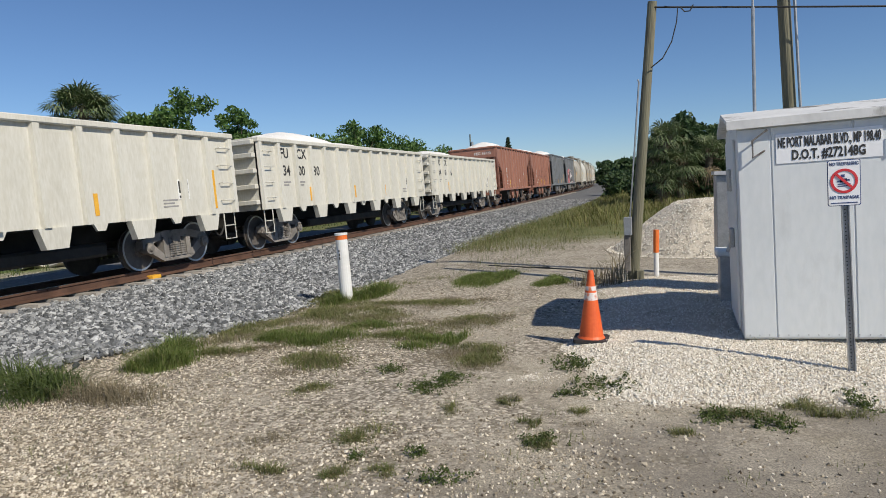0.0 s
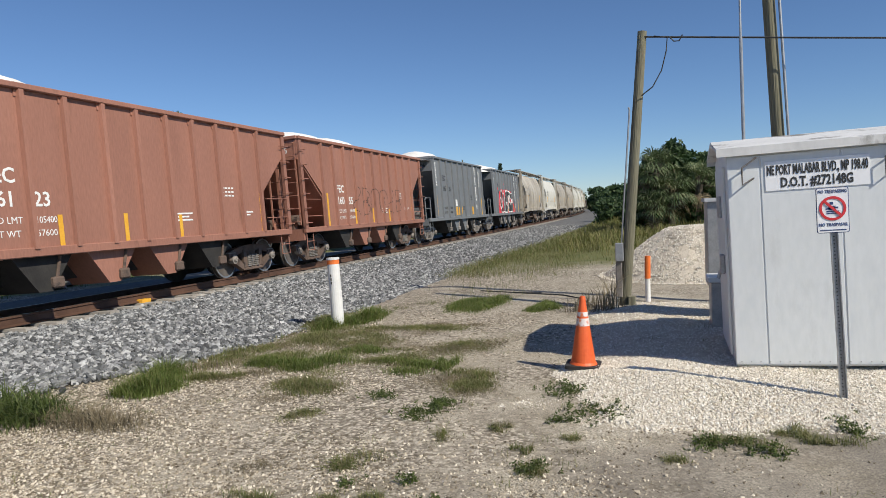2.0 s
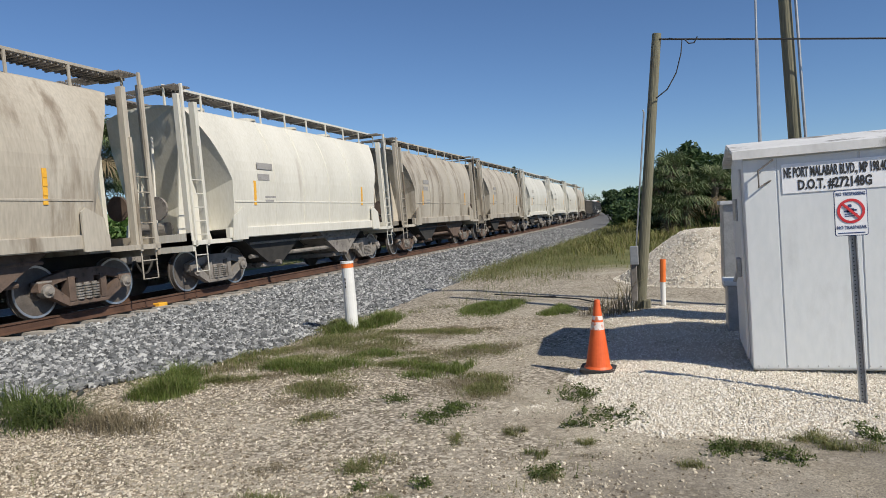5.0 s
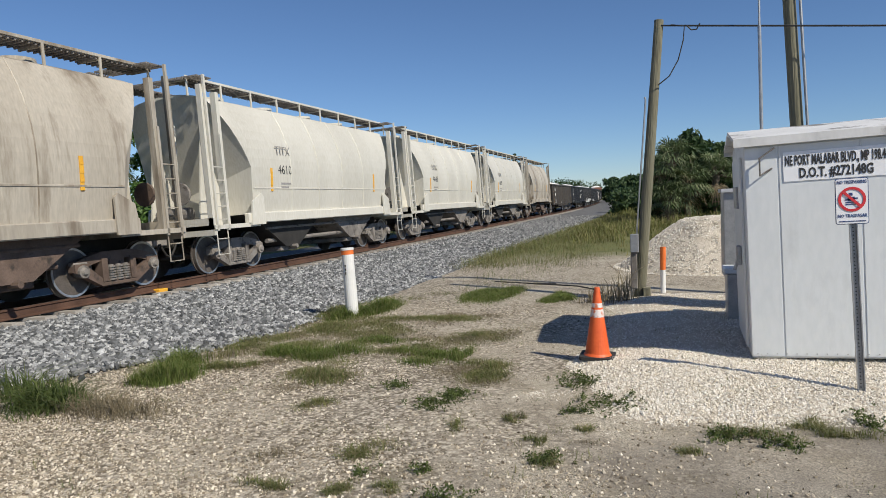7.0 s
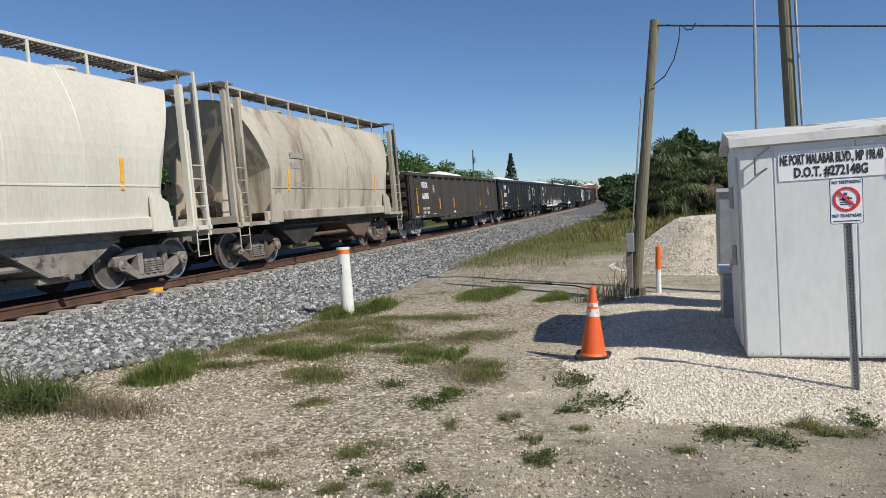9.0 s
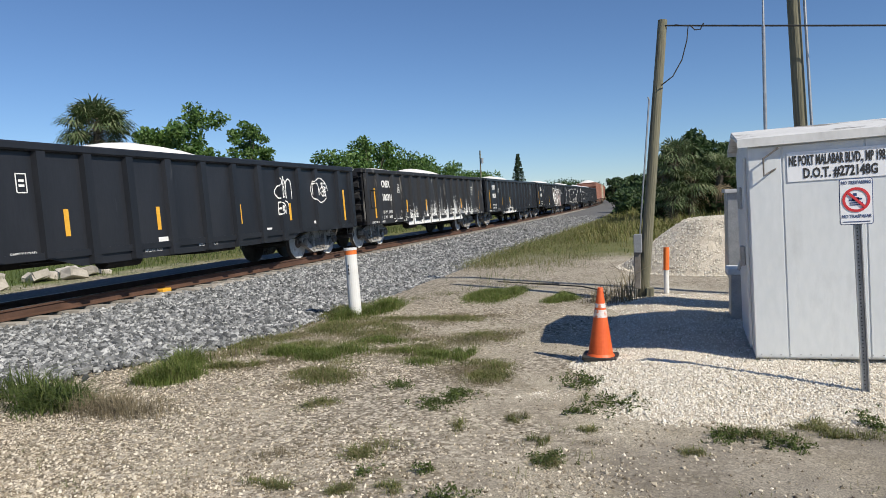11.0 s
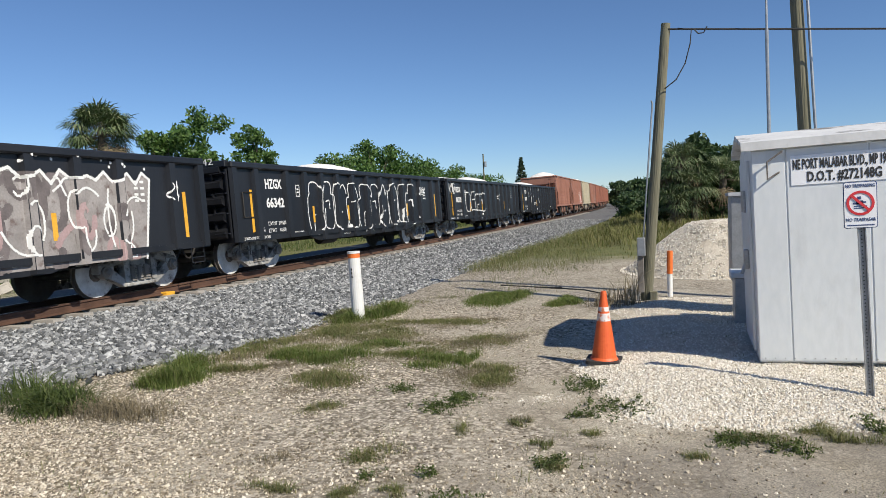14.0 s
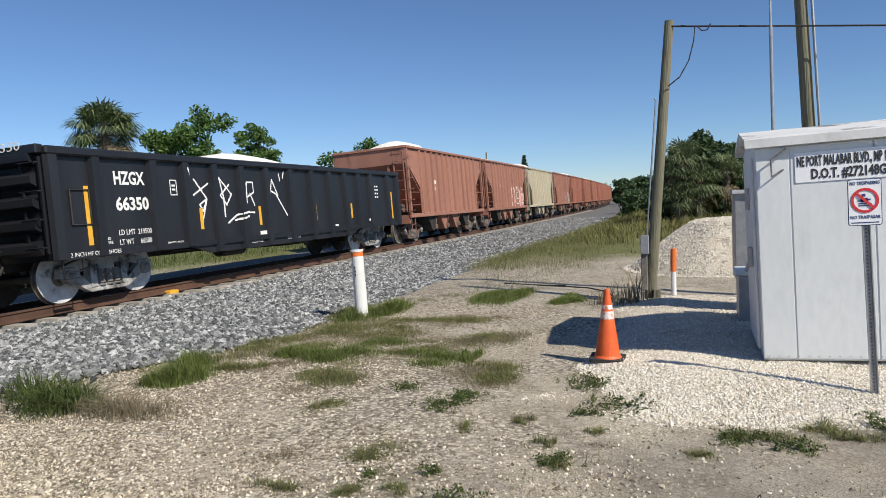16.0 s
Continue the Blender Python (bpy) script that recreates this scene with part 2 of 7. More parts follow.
def solo(name, bm, material, m, label, category, group="", kind="", smooth=False):
    me = mesh_of(bm, name, material)
    if smooth:
        for p in me.polygons:
            p.use_smooth = True
    ob = new(name, me)
    ob.matrix_basis = m
    return tagged(ob, label, category, group, kind)


def box(bm, x0, x1, y0, y1, z0, z1, bevel=0.0):
    r = bmesh.ops.create_cube(bm, size=1.0, matrix=Matrix.LocRotScale(((x0 + x1) / 2, (y0 + y1) / 2, (z0 + z1) / 2), None, (abs(x1 - x0), abs(y1 - y0), abs(z1 - z0))))
    if bevel:
        es = list({e for v in r["verts"] for e in v.link_edges})
        bmesh.ops.bevel(bm, geom=es, offset=bevel, segments=1, affect="EDGES")


def rod(bm, p, q, r, seg=8, r2=None):
    p, q = Vector(p), Vector(q)
    d = q - p
    m = Matrix.Translation((p + q) / 2) @ d.to_track_quat("Z", "Y").to_matrix().to_4x4()
    bmesh.ops.create_cone(bm, cap_ends=True, segments=seg, radius1=r, radius2=r if r2 is None else r2, depth=d.length, matrix=m)


def tube(bm, pts, r, seg=6):
    """One unbroken pipe along the points."""
    pts = [Vector(p) for p in pts]
    rings = []
    for i, p in enumerate(pts):
        d = (pts[min(i + 1, len(pts) - 1)] - pts[max(i - 1, 0)]).normalized()
        u = d.cross(Vector((0.31, 0.17, 0.93)))
        u = (u if u.length > 0.05 else d.cross(Vector((1, 0, 0)))).normalized()
        w = d.cross(u)
        rings.append([bm.verts.new(p + (u * math.cos(a) + w * math.sin(a)) * r) for a in (math.tau * k / seg for k in range(seg))])
    for a, b in zip(rings, rings[1:]):
        for k in range(seg):
            bm.faces.new((a[k], a[(k + 1) % seg], b[(k + 1) % seg], b[k]))
    bm.faces.new(rings[0][::-1])
    bm.faces.new(rings[-1])


def prism(bm, poly, x0, x1, axis="x"):
    """Extrudes a polygon in (y, z) along x, in (x, z) along y, or in (x, y) along z."""
    put = {"x": lambda a, b, c: (c, a, b), "y": lambda a, b, c: (a, c, b), "z": lambda a, b, c: (a, b, c)}[axis]
    lo = [bm.verts.new(put(a, b, x0)) for a, b in poly]
    hi = [bm.verts.new(put(a, b, x1)) for a, b in poly]
    bm.faces.new(lo)
    bm.faces.new(hi[::-1])
    k = len(poly)
    for i in range(k):
        bm.faces.new((lo[i], hi[i], hi[(i + 1) % k], lo[(i + 1) % k]))


def soup(name, verts, faces, material, kind="stuff", label="", category="", smooth=False, parent=None):
    """One mesh from arrays: verts (n, 3) and faces (m, k)."""
    me = bpy.data.meshes.new(name)
    verts, faces = np.asarray(verts, np.float32), np.asarray(faces, np.int32)
    k = faces.shape[1]
    me.vertices.add(len(verts))
    me.vertices.foreach_set("co", verts.ravel())
    me.loops.add(faces.size)
    me.loops.foreach_set("vertex_index", faces.ravel())
    me.polygons.add(len(faces))
    me.polygons.foreach_set("loop_start", np.arange(0, faces.size, k, dtype=np.int32))
    me.polygons.foreach_set("use_smooth", np.full(len(faces), smooth))
    me.update(calc_edges=True)
    me.validate()
    me.materials.append(material)
    ob = new(name, me)
    ob.parent = parent
    return tagged(ob, label, category, "", kind)


def scatter(base_v, base_f, places, sizes, rng, squash=(0.6, 1.0), jitter=0.25, yaw_only=False):
    """Copies of a small solid at places, each with its own turn, size and uneven corners."""
    n, k = len(places), len(base_v)
    v = np.repeat(base_v[None], n, 0) * (1 + jitter * rng.standard_normal((n, k, 1)))
    v = v * np.stack([rng.uniform(*squash, n), rng.uniform(*squash, n), rng.uniform(*squash, n)], -1)[:, None] * sizes[:, None, None]
    q = rng.standard_normal((n, 4))
    if yaw_only:
        q[:, 1:3] *= 0.15
    q /= np.linalg.norm(q, axis=1, keepdims=True)
    w, x, y, z = q.T
    r = np.stack([1 - 2 * (y * y + z * z), 2 * (x * y - z * w), 2 * (x * z + y * w), 2 * (x * y + z * w), 1 - 2 * (x * x + z * z), 2 * (y * z - x * w), 2 * (x * z - y * w), 2 * (y * z + x * w), 1 - 2 * (x * x + y * y)], -1).reshape(n, 3, 3)
    v = np.einsum("nij,nkj->nki", r, v) + places[:, None]
    f = base_f[None] + (np.arange(n) * k)[:, None, None]
    return v.reshape(-1, 3), f.reshape(-1, base_f.shape[1])


CUBE_V = np.array([(x, y, z) for x in (-0.5, 0.5) for y in (-0.5, 0.5) for z in (-0.5, 0.5)])
CUBE_F = np.array([(0, 1, 3, 2), (4, 6, 7, 5), (0, 4, 5, 1), (2, 3, 7, 6), (0, 2, 6, 4), (1, 5, 7, 3)])
OCTA_V = np.array([(0.5, 0, 0), (-0.5, 0, 0), (0, 0.5, 0), (0, -0.5, 0), (0, 0, 0.5), (0, 0, -0.5)])
OCTA_F = np.array([(0, 2, 4), (2, 1, 4), (1, 3, 4), (3, 0, 4), (2, 0, 5), (1, 2, 5), (3, 1, 5), (0, 3, 5)])

SIDE_TEXT = Matrix(((0, 0, 1, 0), (1, 0, 0, 0), (0, 1, 0, 0), (0, 0, 0, 1)))      # letters on the +x side, read along +y
FRONT_TEXT = Matrix(((1, 0, 0, 0), (0, 0, -1, 0), (0, 1, 0, 0), (0, 0, 0, 1)))    # letters on a wall that faces -y


def letters(name, words, height, m, material, parent, width=None, align="LEFT", bold=0.0):
    """Words in the built-in font as a thin mesh; height is that of a capital."""
    cu = bpy.data.curves.new(name, "FONT")
    cu.body, cu.align_x, cu.size, cu.extrude, cu.offset = words, align, height / 0.70, 0.002, bold
    cu.resolution_u = 2
    tmp = bpy.data.objects.new("tmp", cu)
    scene.collection.objects.link(tmp)
    bpy.context.view_layer.update()
    me = bpy.data.meshes.new_from_object(tmp.evaluated_get(bpy.context.evaluated_depsgraph_get()))
    bpy.data.objects.remove(tmp)
    bpy.data.curves.remove(cu)
    if width:
        xs = [v.co.x for v in me.vertices]
        k = width / max(max(xs) - min(xs), 1e-3)
        for v in me.vertices:
            v.co.x *= k
    me.transform(m)
    me.name = name
    me.materials.clear()
    me.materials.append(material)
    ob = new(name, me)
    ob.parent = parent
    return ob


def near_strokes(shapes, width):
    """A test for grid points: which of them lie under painted lines along the shapes."""
    segs = np.array([(*a, *b) for s in shapes for a, b in zip(s, s[1:])])

    def test(y, z):
        hit = np.zeros(y.shape, bool)
        for y0, z0, y1, z1 in segs:
            dy, dz = y1 - y0, z1 - z0
            t = np.clip(((y - y0) * dy + (z - z0) * dz) / (dy * dy + dz * dz + 1e-9), 0, 1)
            hit |= np.hypot(y - y0 - t * dy, z - z0 - t * dz) < width / 2
        return hit
    return test


def inside(shapes):
    """A test for grid points: which of them lie inside any of the closed shapes."""
    def test(y, z):
        out = np.zeros(y.shape, bool)
        for s in shapes:
            odd = np.zeros(y.shape, bool)
            for (y0, z0), (y1, z1) in zip(s, s[1:] + s[:1]):
                odd ^= ((z0 > z) != (z1 > z)) & (y < (y1 - y0) * (z - z0) / (z1 - z0 + 1e-12) + y0)
            out |= odd
        return out
    return test


def spray(car, test, y0, y1, z0, z1, cell, face, material, label, lift=0.003, name="graffiti"):
    """Paint that follows the ribs: small quads where the test holds; face(y) is the side's x."""
    ny, nz = int((y1 - y0) / cell) + 1, int((z1 - z0) / cell) + 1
    ys, zs = y0 + cell * np.arange(ny + 1), z0 + cell * np.arange(nz + 1)
    cy, cz = np.meshgrid(ys[:-1] + cell / 2, zs[:-1] + cell / 2, indexing="ij")
    on = test(cy, cz)
    i, j = np.nonzero(on)
    if not len(i):
        return None
    x = np.array([face(y) for y in ys]) + lift
    gy, gz = np.meshgrid(ys, zs, indexing="ij")
    v = np.stack([np.repeat(x[:, None], nz + 1, 1), gy, gz], -1).reshape(-1, 3)
    w = nz + 1
    f = np.stack([i * w + j, (i + 1) * w + j, (i + 1) * w + j + 1, i * w + j + 1], -1)
    used, back = np.unique(f, return_inverse=True)
    return soup(name, v[used], back.reshape(f.shape), material, "", label, "", parent=car)


def stroke(bm, pts, width, x, thick=0.003):
    """A painted line along points (y, z) on the side at x."""
    for (y0, z0), (y1, z1) in zip(pts, pts[1:]):
        d = Vector((y1 - y0, z1 - z0))
        if d.length < 1e-4:
            continue
        n = Vector((-d.y, d.x)).normalized() * width / 2
        e = d.normalized() * width * 0.3
        prism(bm, [(y0 + n.x - e.x, z0 + n.y - e.y), (y1 + n.x + e.x, z1 + n.y + e.y), (y1 - n.x + e.x, z1 - n.y + e.y), (y0 - n.x - e.x, z0 - n.y - e.y)], x, x + thick)


# ---- the lie of the land and the line ----
TRACK_X, RAIL_Z, BEND_Y, BEND_R, SPEED, CANT = -11.17, 0.27, 32.0, 1700.0, 18.275, 2.5


def on_line(s, off=0.0, z=0.0):
    """The pose at s metres along the line: straight, then bending gently to the left, canted into the bend."""
    if s <= BEND_Y:
        return pose(TRACK_X, s, RAIL_Z, 0, -CANT, 0) @ pose(off, 0, z)
    a = (s - BEND_Y) / BEND_R
    return pose(TRACK_X - BEND_R * (1 - math.cos(a)), BEND_Y + BEND_R * math.sin(a), RAIL_Z, 0, -CANT, math.degrees(a)) @ pose(off, 0, z)


def line_x(y):
    y = np.asarray(y, float)
    a = np.arcsin(np.clip((y - BEND_Y) / BEND_R, 0, 0.9))
    return TRACK_X - BEND_R * (1 - np.cos(a))


def smooth_noise(x, y, seed, scale):
    r = np.random.default_rng(seed)
    out = 0
    for k in range(5):
        a, b, c = r.uniform(-1, 1), r.uniform(-1, 1), r.uniform(0, 6.28)
        out = out + np.sin((x * a + y * b) * scale * (1 + k * 0.7) + c) / (1 + k * 0.5)
    return out / 2.6


def bed_profile(u):
    """Height of the ballast over its distance u from the line's centre."""
    u = np.abs(u)
    return np.where(u < 1.75, 0.05, 0.05 - (u - 1.75) * 0.036)


def toe(y):
    """How far from the centre the ballast reaches on the near side."""
    return 4.15 + 1.5 * np.clip((np.asarray(y, float) - 5.2) / 3.6, 0, 1) + 0.12 * smooth_noise(y, np.asarray(y, float) * 0, 9, 1.7)


def pad_height(x, y):
    """The limerock pad round the hut."""
    dx = np.maximum(np.maximum(-0.12 + 0.32 * np.clip((7.1 - y) / 1.2, 0, 1) - x, x - 9.0), 0)
    dy = np.maximum(np.maximum(6.75 - y, y - 11.3), 0)
    d = np.hypot(dx * 1.0, dy * 0.66) + 0.18 * smooth_noise(x, y, 5, 2.2)
    return 0.13 * (1 - np.clip(d / 0.9, 0, 1) ** 1.3) - 0.03 + 0.012 * smooth_noise(x, y, 6, 7)


def land(x, y):
    x, y = np.asarray(x, float), np.asarray(y, float)
    z = 0.02 * smooth_noise(x, y, 1, 0.8) + 0.008 * smooth_noise(x, y, 2, 3.1)
    u = x - line_x(y)
    edge = np.where(u > 0, toe(y), 4.6)
    z = z - 0.10 * np.exp(-((u - 5.0) / 1.2) ** 2) - 0.30 * np.clip((edge - np.abs(u)) / 0.3, 0, 1)
    z = z + 0.25 * np.clip((y - 22) / 10, 0, 1) * (u > 6.5) * np.clip((u - 6.5) / 3, 0, 1)
    return z


# ---- ground ----
def ground_material():
    """Grey-tan sand strewn with crushed shell: pebbles of two sizes, sandy stretches between them, olive moss stains."""
    m = bpy.data.materials.new("sandy_shell_ground")
    m.use_nodes = True
    n, l = m.node_tree.nodes, m.node_tree.links
    b = n["Principled BSDF"]
    co = n.new("ShaderNodeTexCoord")

    def noise_at(scale, detail=5, rough=0.6):
        q = n.new("ShaderNodeTexNoise")
        q.inputs["Scale"].default_value, q.inputs["Detail"].default_value, q.inputs["Roughness"].default_value = scale, detail, rough
        l.new(co.outputs["Object"], q.inputs["Vector"])
        return q.outputs[0]

    def span(value, lo, hi):
        q = n.new("ShaderNodeMapRange")
        q.inputs[1].default_value, q.inputs[2].default_value = lo, hi
        l.new(value, q.inputs[0])
        return q.outputs[0]

    def blend(f, one, two, kind="MIX"):
        q = n.new("ShaderNodeMix")
        q.data_type, q.blend_type = "RGBA", kind
        for sock, val in ((q.inputs[0], f), (q.inputs[6], one), (q.inputs[7], two)):
            if isinstance(val, (tuple, float)):
                sock.default_value = (*val, 1) if isinstance(val, tuple) else val
            else:
                l.new(val, sock)
        return q.outputs[2]

    def pebbles(scale):
        v = n.new("ShaderNodeTexVoronoi")
        v.inputs["Scale"].default_value = scale
        l.new(co.outputs["Object"], v.inputs["Vector"])
        sep = n.new("ShaderNodeSeparateColor")
        l.new(v.outputs["Color"], sep.inputs[0])
        return v.outputs["Distance"], sep.outputs[0]

    d1, c1 = pebbles(30)
    d2, c2 = pebbles(66)
    sand = blend(span(noise_at(1.3), 0.35, 0.65), (0.29, 0.252, 0.192), (0.43, 0.385, 0.305))
    sand = blend(0.9, sand, span(noise_at(90, 4, 0.7), 0.32, 0.68), "OVERLAY")
    stones = blend(span(c1, 0.1, 0.95), (0.09, 0.072, 0.048), (0.76, 0.685, 0.565))
    fines = blend(span(c2, 0.1, 0.95), (0.19, 0.155, 0.105), (0.60, 0.53, 0.42))
    stones = blend(0.25, stones, fines)
    place = n.new("ShaderNodeSeparateXYZ")
    l.new(co.outputs["Object"], place.inputs[0])

    def leaning(noise, weight, axis):
        """Noise that grows or falls across the clearing."""
        q = n.new("ShaderNodeMath")
        q.operation = "MULTIPLY_ADD"
        q.inputs[1].default_value = weight
        l.new(place.outputs[axis], q.inputs[0])
        l.new(noise, q.inputs[2])
        return q.outputs[0]

    stony = span(leaning(noise_at(0.55, 7, 0.65), -0.035, 0), 0.44, 0.64)
    base = blend(stony, sand, stones)
    trodden = span(leaning(leaning(noise_at(0.8, 7, 0.65), 0.09, 0), -0.10, 1), -0.06, 0.16)
    base = blend(trodden, base, blend(0.70, base, (0.165, 0.146, 0.122)))
    moss = span(noise_at(0.9, 9, 0.7), 0.54, 0.68)
    base = blend(moss, base, blend(0.5, base, (0.12, 0.10, 0.045)))
    # gaps between pebbles take a dark soil colour that stands in for their shade
    gap = span(d1, 0.42, 0.66)
    base = blend(gap, base, blend(stony, base, blend(0.5, base, (0.10, 0.075, 0.045))))
    rough_edge = n.new("ShaderNodeMath")
    rough_edge.operation = "MULTIPLY_ADD"
    rough_edge.inputs[1].default_value = 5.0
    l.new(noise_at(0.5, 6), rough_edge.inputs[0])
    l.new(place.outputs[0], rough_edge.inputs[2])
    lawn = blend(span(noise_at(0.7, 6), 0.35, 0.65), (0.075, 0.115, 0.022), (0.13, 0.165, 0.04))
    base = blend(span(rough_edge.outputs[0], -13.0, -14.5), base, lawn)
    far_edge = n.new("ShaderNodeMath")
    far_edge.operation = "MULTIPLY_ADD"
    far_edge.inputs[1].default_value = 8.0
    l.new(noise_at(0.3, 6), far_edge.inputs[0])
    l.new(place.outputs[1], far_edge.inputs[2])
    meadow = blend(span(noise_at(0.7, 6), 0.35, 0.65), (0.10, 0.115, 0.03), (0.17, 0.165, 0.06))
    base = blend(span(far_edge.outputs[0], 22.0, 26.0), base, meadow)
    l.new(base, b.inputs["Base Color"])
    b.inputs["Roughness"].default_value = 0.95
    add_h = n.new("ShaderNodeMath")
    add_h.operation = "MULTIPLY_ADD"
    add_h.inputs[1].default_value = -1.0
    l.new(d1, add_h.inputs[0])
    l.new(c1, add_h.inputs[2])
    bn = n.new("ShaderNodeBump")
    bn.inputs["Distance"].default_value = 0.012
    l.new(stony, bn.inputs["Strength"])
    l.new(add_h.outputs[0], bn.inputs["Height"])
    bn2 = n.new("ShaderNodeBump")
    bn2.inputs["Strength"].default_value, bn2.inputs["Distance"].default_value = 0.6, 0.01
    l.new(noise_at(70, 4), bn2.inputs["Height"])
    l.new(bn.outputs[0], bn2.inputs["Normal"])
    l.new(bn2.outputs[0], b.inputs["Normal"])
    return m


def ground():
    xs = np.unique(np.concatenate([np.linspace(-1500, -40, 16), np.linspace(-40, -14, 14), np.linspace(-14, 10, 121), np.linspace(10, 40, 16), np.linspace(40, 1500, 16)]))
    ys = np.unique(np.concatenate([np.linspace(-600, -6, 10), np.linspace(-6, 24, 151), np.linspace(24, 130, 54), np.linspace(130, 3000, 26)]))
    gx, gy = np.meshgrid(xs, ys)
    gz = land(gx, gy)
    v = np.stack([gx, gy, gz], -1).reshape(-1, 3)
    w = len(xs)
    i = (np.arange(len(ys) - 1)[:, None] * w + np.arange(w - 1)[None]).ravel()
    f = np.stack([i, i + 1, i + w + 1, i + w], -1)
    soup("ground", v, f, ground_material(), "structure", "sandy shell ground with patchy dry grass", "ground", True)


def ballast_bed():
    ss = np.concatenate([np.linspace(-30, 60, 91), np.linspace(62, 420, 90)])
    us = np.array([-5.2, -4.2, -3.4, -2.6, -1.75, 0, 1.75, 2.3, 2.9, 3.5, 4.0, 4.3, 4.6, 4.9, 5.2, 5.5, 5.8, 6.1])
    rows = []
    for s in ss:
        m = on_line(s)
        far = float(toe(m.translation.y))
        for u in us:
            p = m @ Vector((u, 0, 0))
            drop = 0.25 * min(1.0, max(0.0, (u - far) / 0.25)) if u > 0 else 0.0
            rows.append((p.x, p.y, float(bed_profile(u)) - drop + 0.012 * math.sin(s * 7.3 + u * 5)))
    w = len(us)
    i = (np.arange(len(ss) - 1)[:, None] * w + np.arange(w - 1)[None]).ravel()
    f = np.stack([i, i + 1, i + w + 1, i + w], -1)
    bed = soup("ballast_bed", rows, f, M["ballast_bed"], "structure", "grey crushed stone ballast under the railway line", "ballast", True)
    rng = np.random.default_rng(11)
    # near-black strip between the rails: its colour stands in for the train's shade
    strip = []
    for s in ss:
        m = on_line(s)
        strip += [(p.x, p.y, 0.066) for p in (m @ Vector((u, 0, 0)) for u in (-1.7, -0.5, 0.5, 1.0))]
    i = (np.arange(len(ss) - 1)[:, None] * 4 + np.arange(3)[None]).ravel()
    soup("fouled_strip", strip, np.stack([i, i + 1, i + 5, i + 4], -1), M["shaded_bed"], "", "dark strip between the rails, coloured as shade under the train", "", True, bed)
    n = 62000
    y = 3.5 + 60 * rng.power(0.55, n)
    y[: n // 2] = rng.uniform(3.5, 22, n // 2)
    u = 0.95 + (toe(y) + 0.12 - 0.95) * rng.random(n) + 0.35 * rng.random(n) ** 3 * (rng.random(n) < 0.15)
    x = line_x(y) + u
    z = bed_profile(u) + 0.004
    size = 0.028 + 0.055 * rng.power(0.8, n)
    v, f = scatter(CUBE_V, CUBE_F, np.stack([x, y, z], -1), size, rng, (0.55, 1.05), 0.2)
    soup("ballast_stones", v, f, M["ballast"], "stuff", "loose angular grey ballast stones", "ballast stones")


def rail_section(h=0.18):
    return [(-0.07, -h), (0.07, -h), (0.07, -h + 0.012), (0.012, -h + 0.035), (0.012, -0.045), (0.036, -0.035), (0.036, -0.004), (0.03, 0), (-0.03, 0), (-0.036, -0.004), (-0.036, -0.035), (-0.012, -0.045), (-0.012, -h + 0.035), (-0.07, -h + 0.012)]


def rail(side):
    sec = rail_section()
    ss = np.concatenate([[-40, 32], np.linspace(40, 420, 77)])
    rows, tops = [], []
    for s in ss:
        m = on_line(s, 0.755 * side)
        rows += [tuple(m @ Vector((a, 0, b))) for a, b in sec]
        tops += [tuple(m @ Vector((a, 0, 0.002))) for a in (-0.028, 0.028)]
    k = len(sec)
    f = [(i * k + j, i * k + (j + 1) % k, (i + 1) * k + (j + 1) % k, (i + 1) * k + j) for i in range(len(ss) - 1) for j in range(k)]
    ob = soup("rail", rows, f, M["rail"], "structure", "rusty steel rail with a polished running surface", "rail")
    f = [(2 * i, 2 * i + 1, 2 * i + 3, 2 * i + 2) for i in range(len(ss) - 1)]
    soup("running_surface", tops, f, M["railhead"], "", "polished running surface", "", parent=ob)


def ties():
    bm = bmesh.new()
    prism(bm, [(-0.13, -0.10), (0.13, -0.10), (0.11, 0.06), (-0.11, 0.06)], -1.28, 1.28)
    bm2 = mesh_of(bm, "tie", M["tie"])
    track = thing("track_ties", pose(0, 0, 0), "pale ties half buried in ballast under the rails", "railway ties", kind="structure")
    s = 2.0
    while s < 95:
        ob = new("tie", bm2)
        ob.parent = track
        ob.matrix_basis = on_line(s, 0, -0.255)
        s += 0.61


def limerock_pad():
    xs, ys = np.linspace(-1.6, 10, 110), np.linspace(4.9, 12.6, 80)
    gx, gy = np.meshgrid(xs, ys)
    v = np.stack([gx, gy, pad_height(gx, gy)], -1).reshape(-1, 3)
    w = len(xs)
    i = (np.arange(len(ys) - 1)[:, None] * w + np.arange(w - 1)[None]).ravel()
    f = np.stack([i, i + 1, i + w + 1, i + w], -1)
    soup("limerock_pad", v, f, M["white_bed"], "structure", "white crushed limerock pad round the hut", "gravel pad", True)
    rng = np.random.default_rng(12)
    n = 100000
    x = rng.uniform(-1.4, 3.0, n)
    y = np.where(rng.random(n) < 0.78, rng.uniform(5.0, 7.6, n), rng.uniform(7.4, 12.2, n))
    h = pad_height(x, y)
    keep = h > land(x, y) + 0.0 - 0.02 * rng.random(n)
    x, y, h = x[keep], y[keep], h[keep]
    v, f = scatter(OCTA_V, OCTA_F, np.stack([x, y, h + 0.004], -1), 0.010 + 0.026 * rng.power(0.6, len(x)), rng, (0.6, 1.1), 0.2)
    soup("limerock_stones", v, f, M["white_rock"], "stuff", "small white limerock stones on the pad", "gravel")


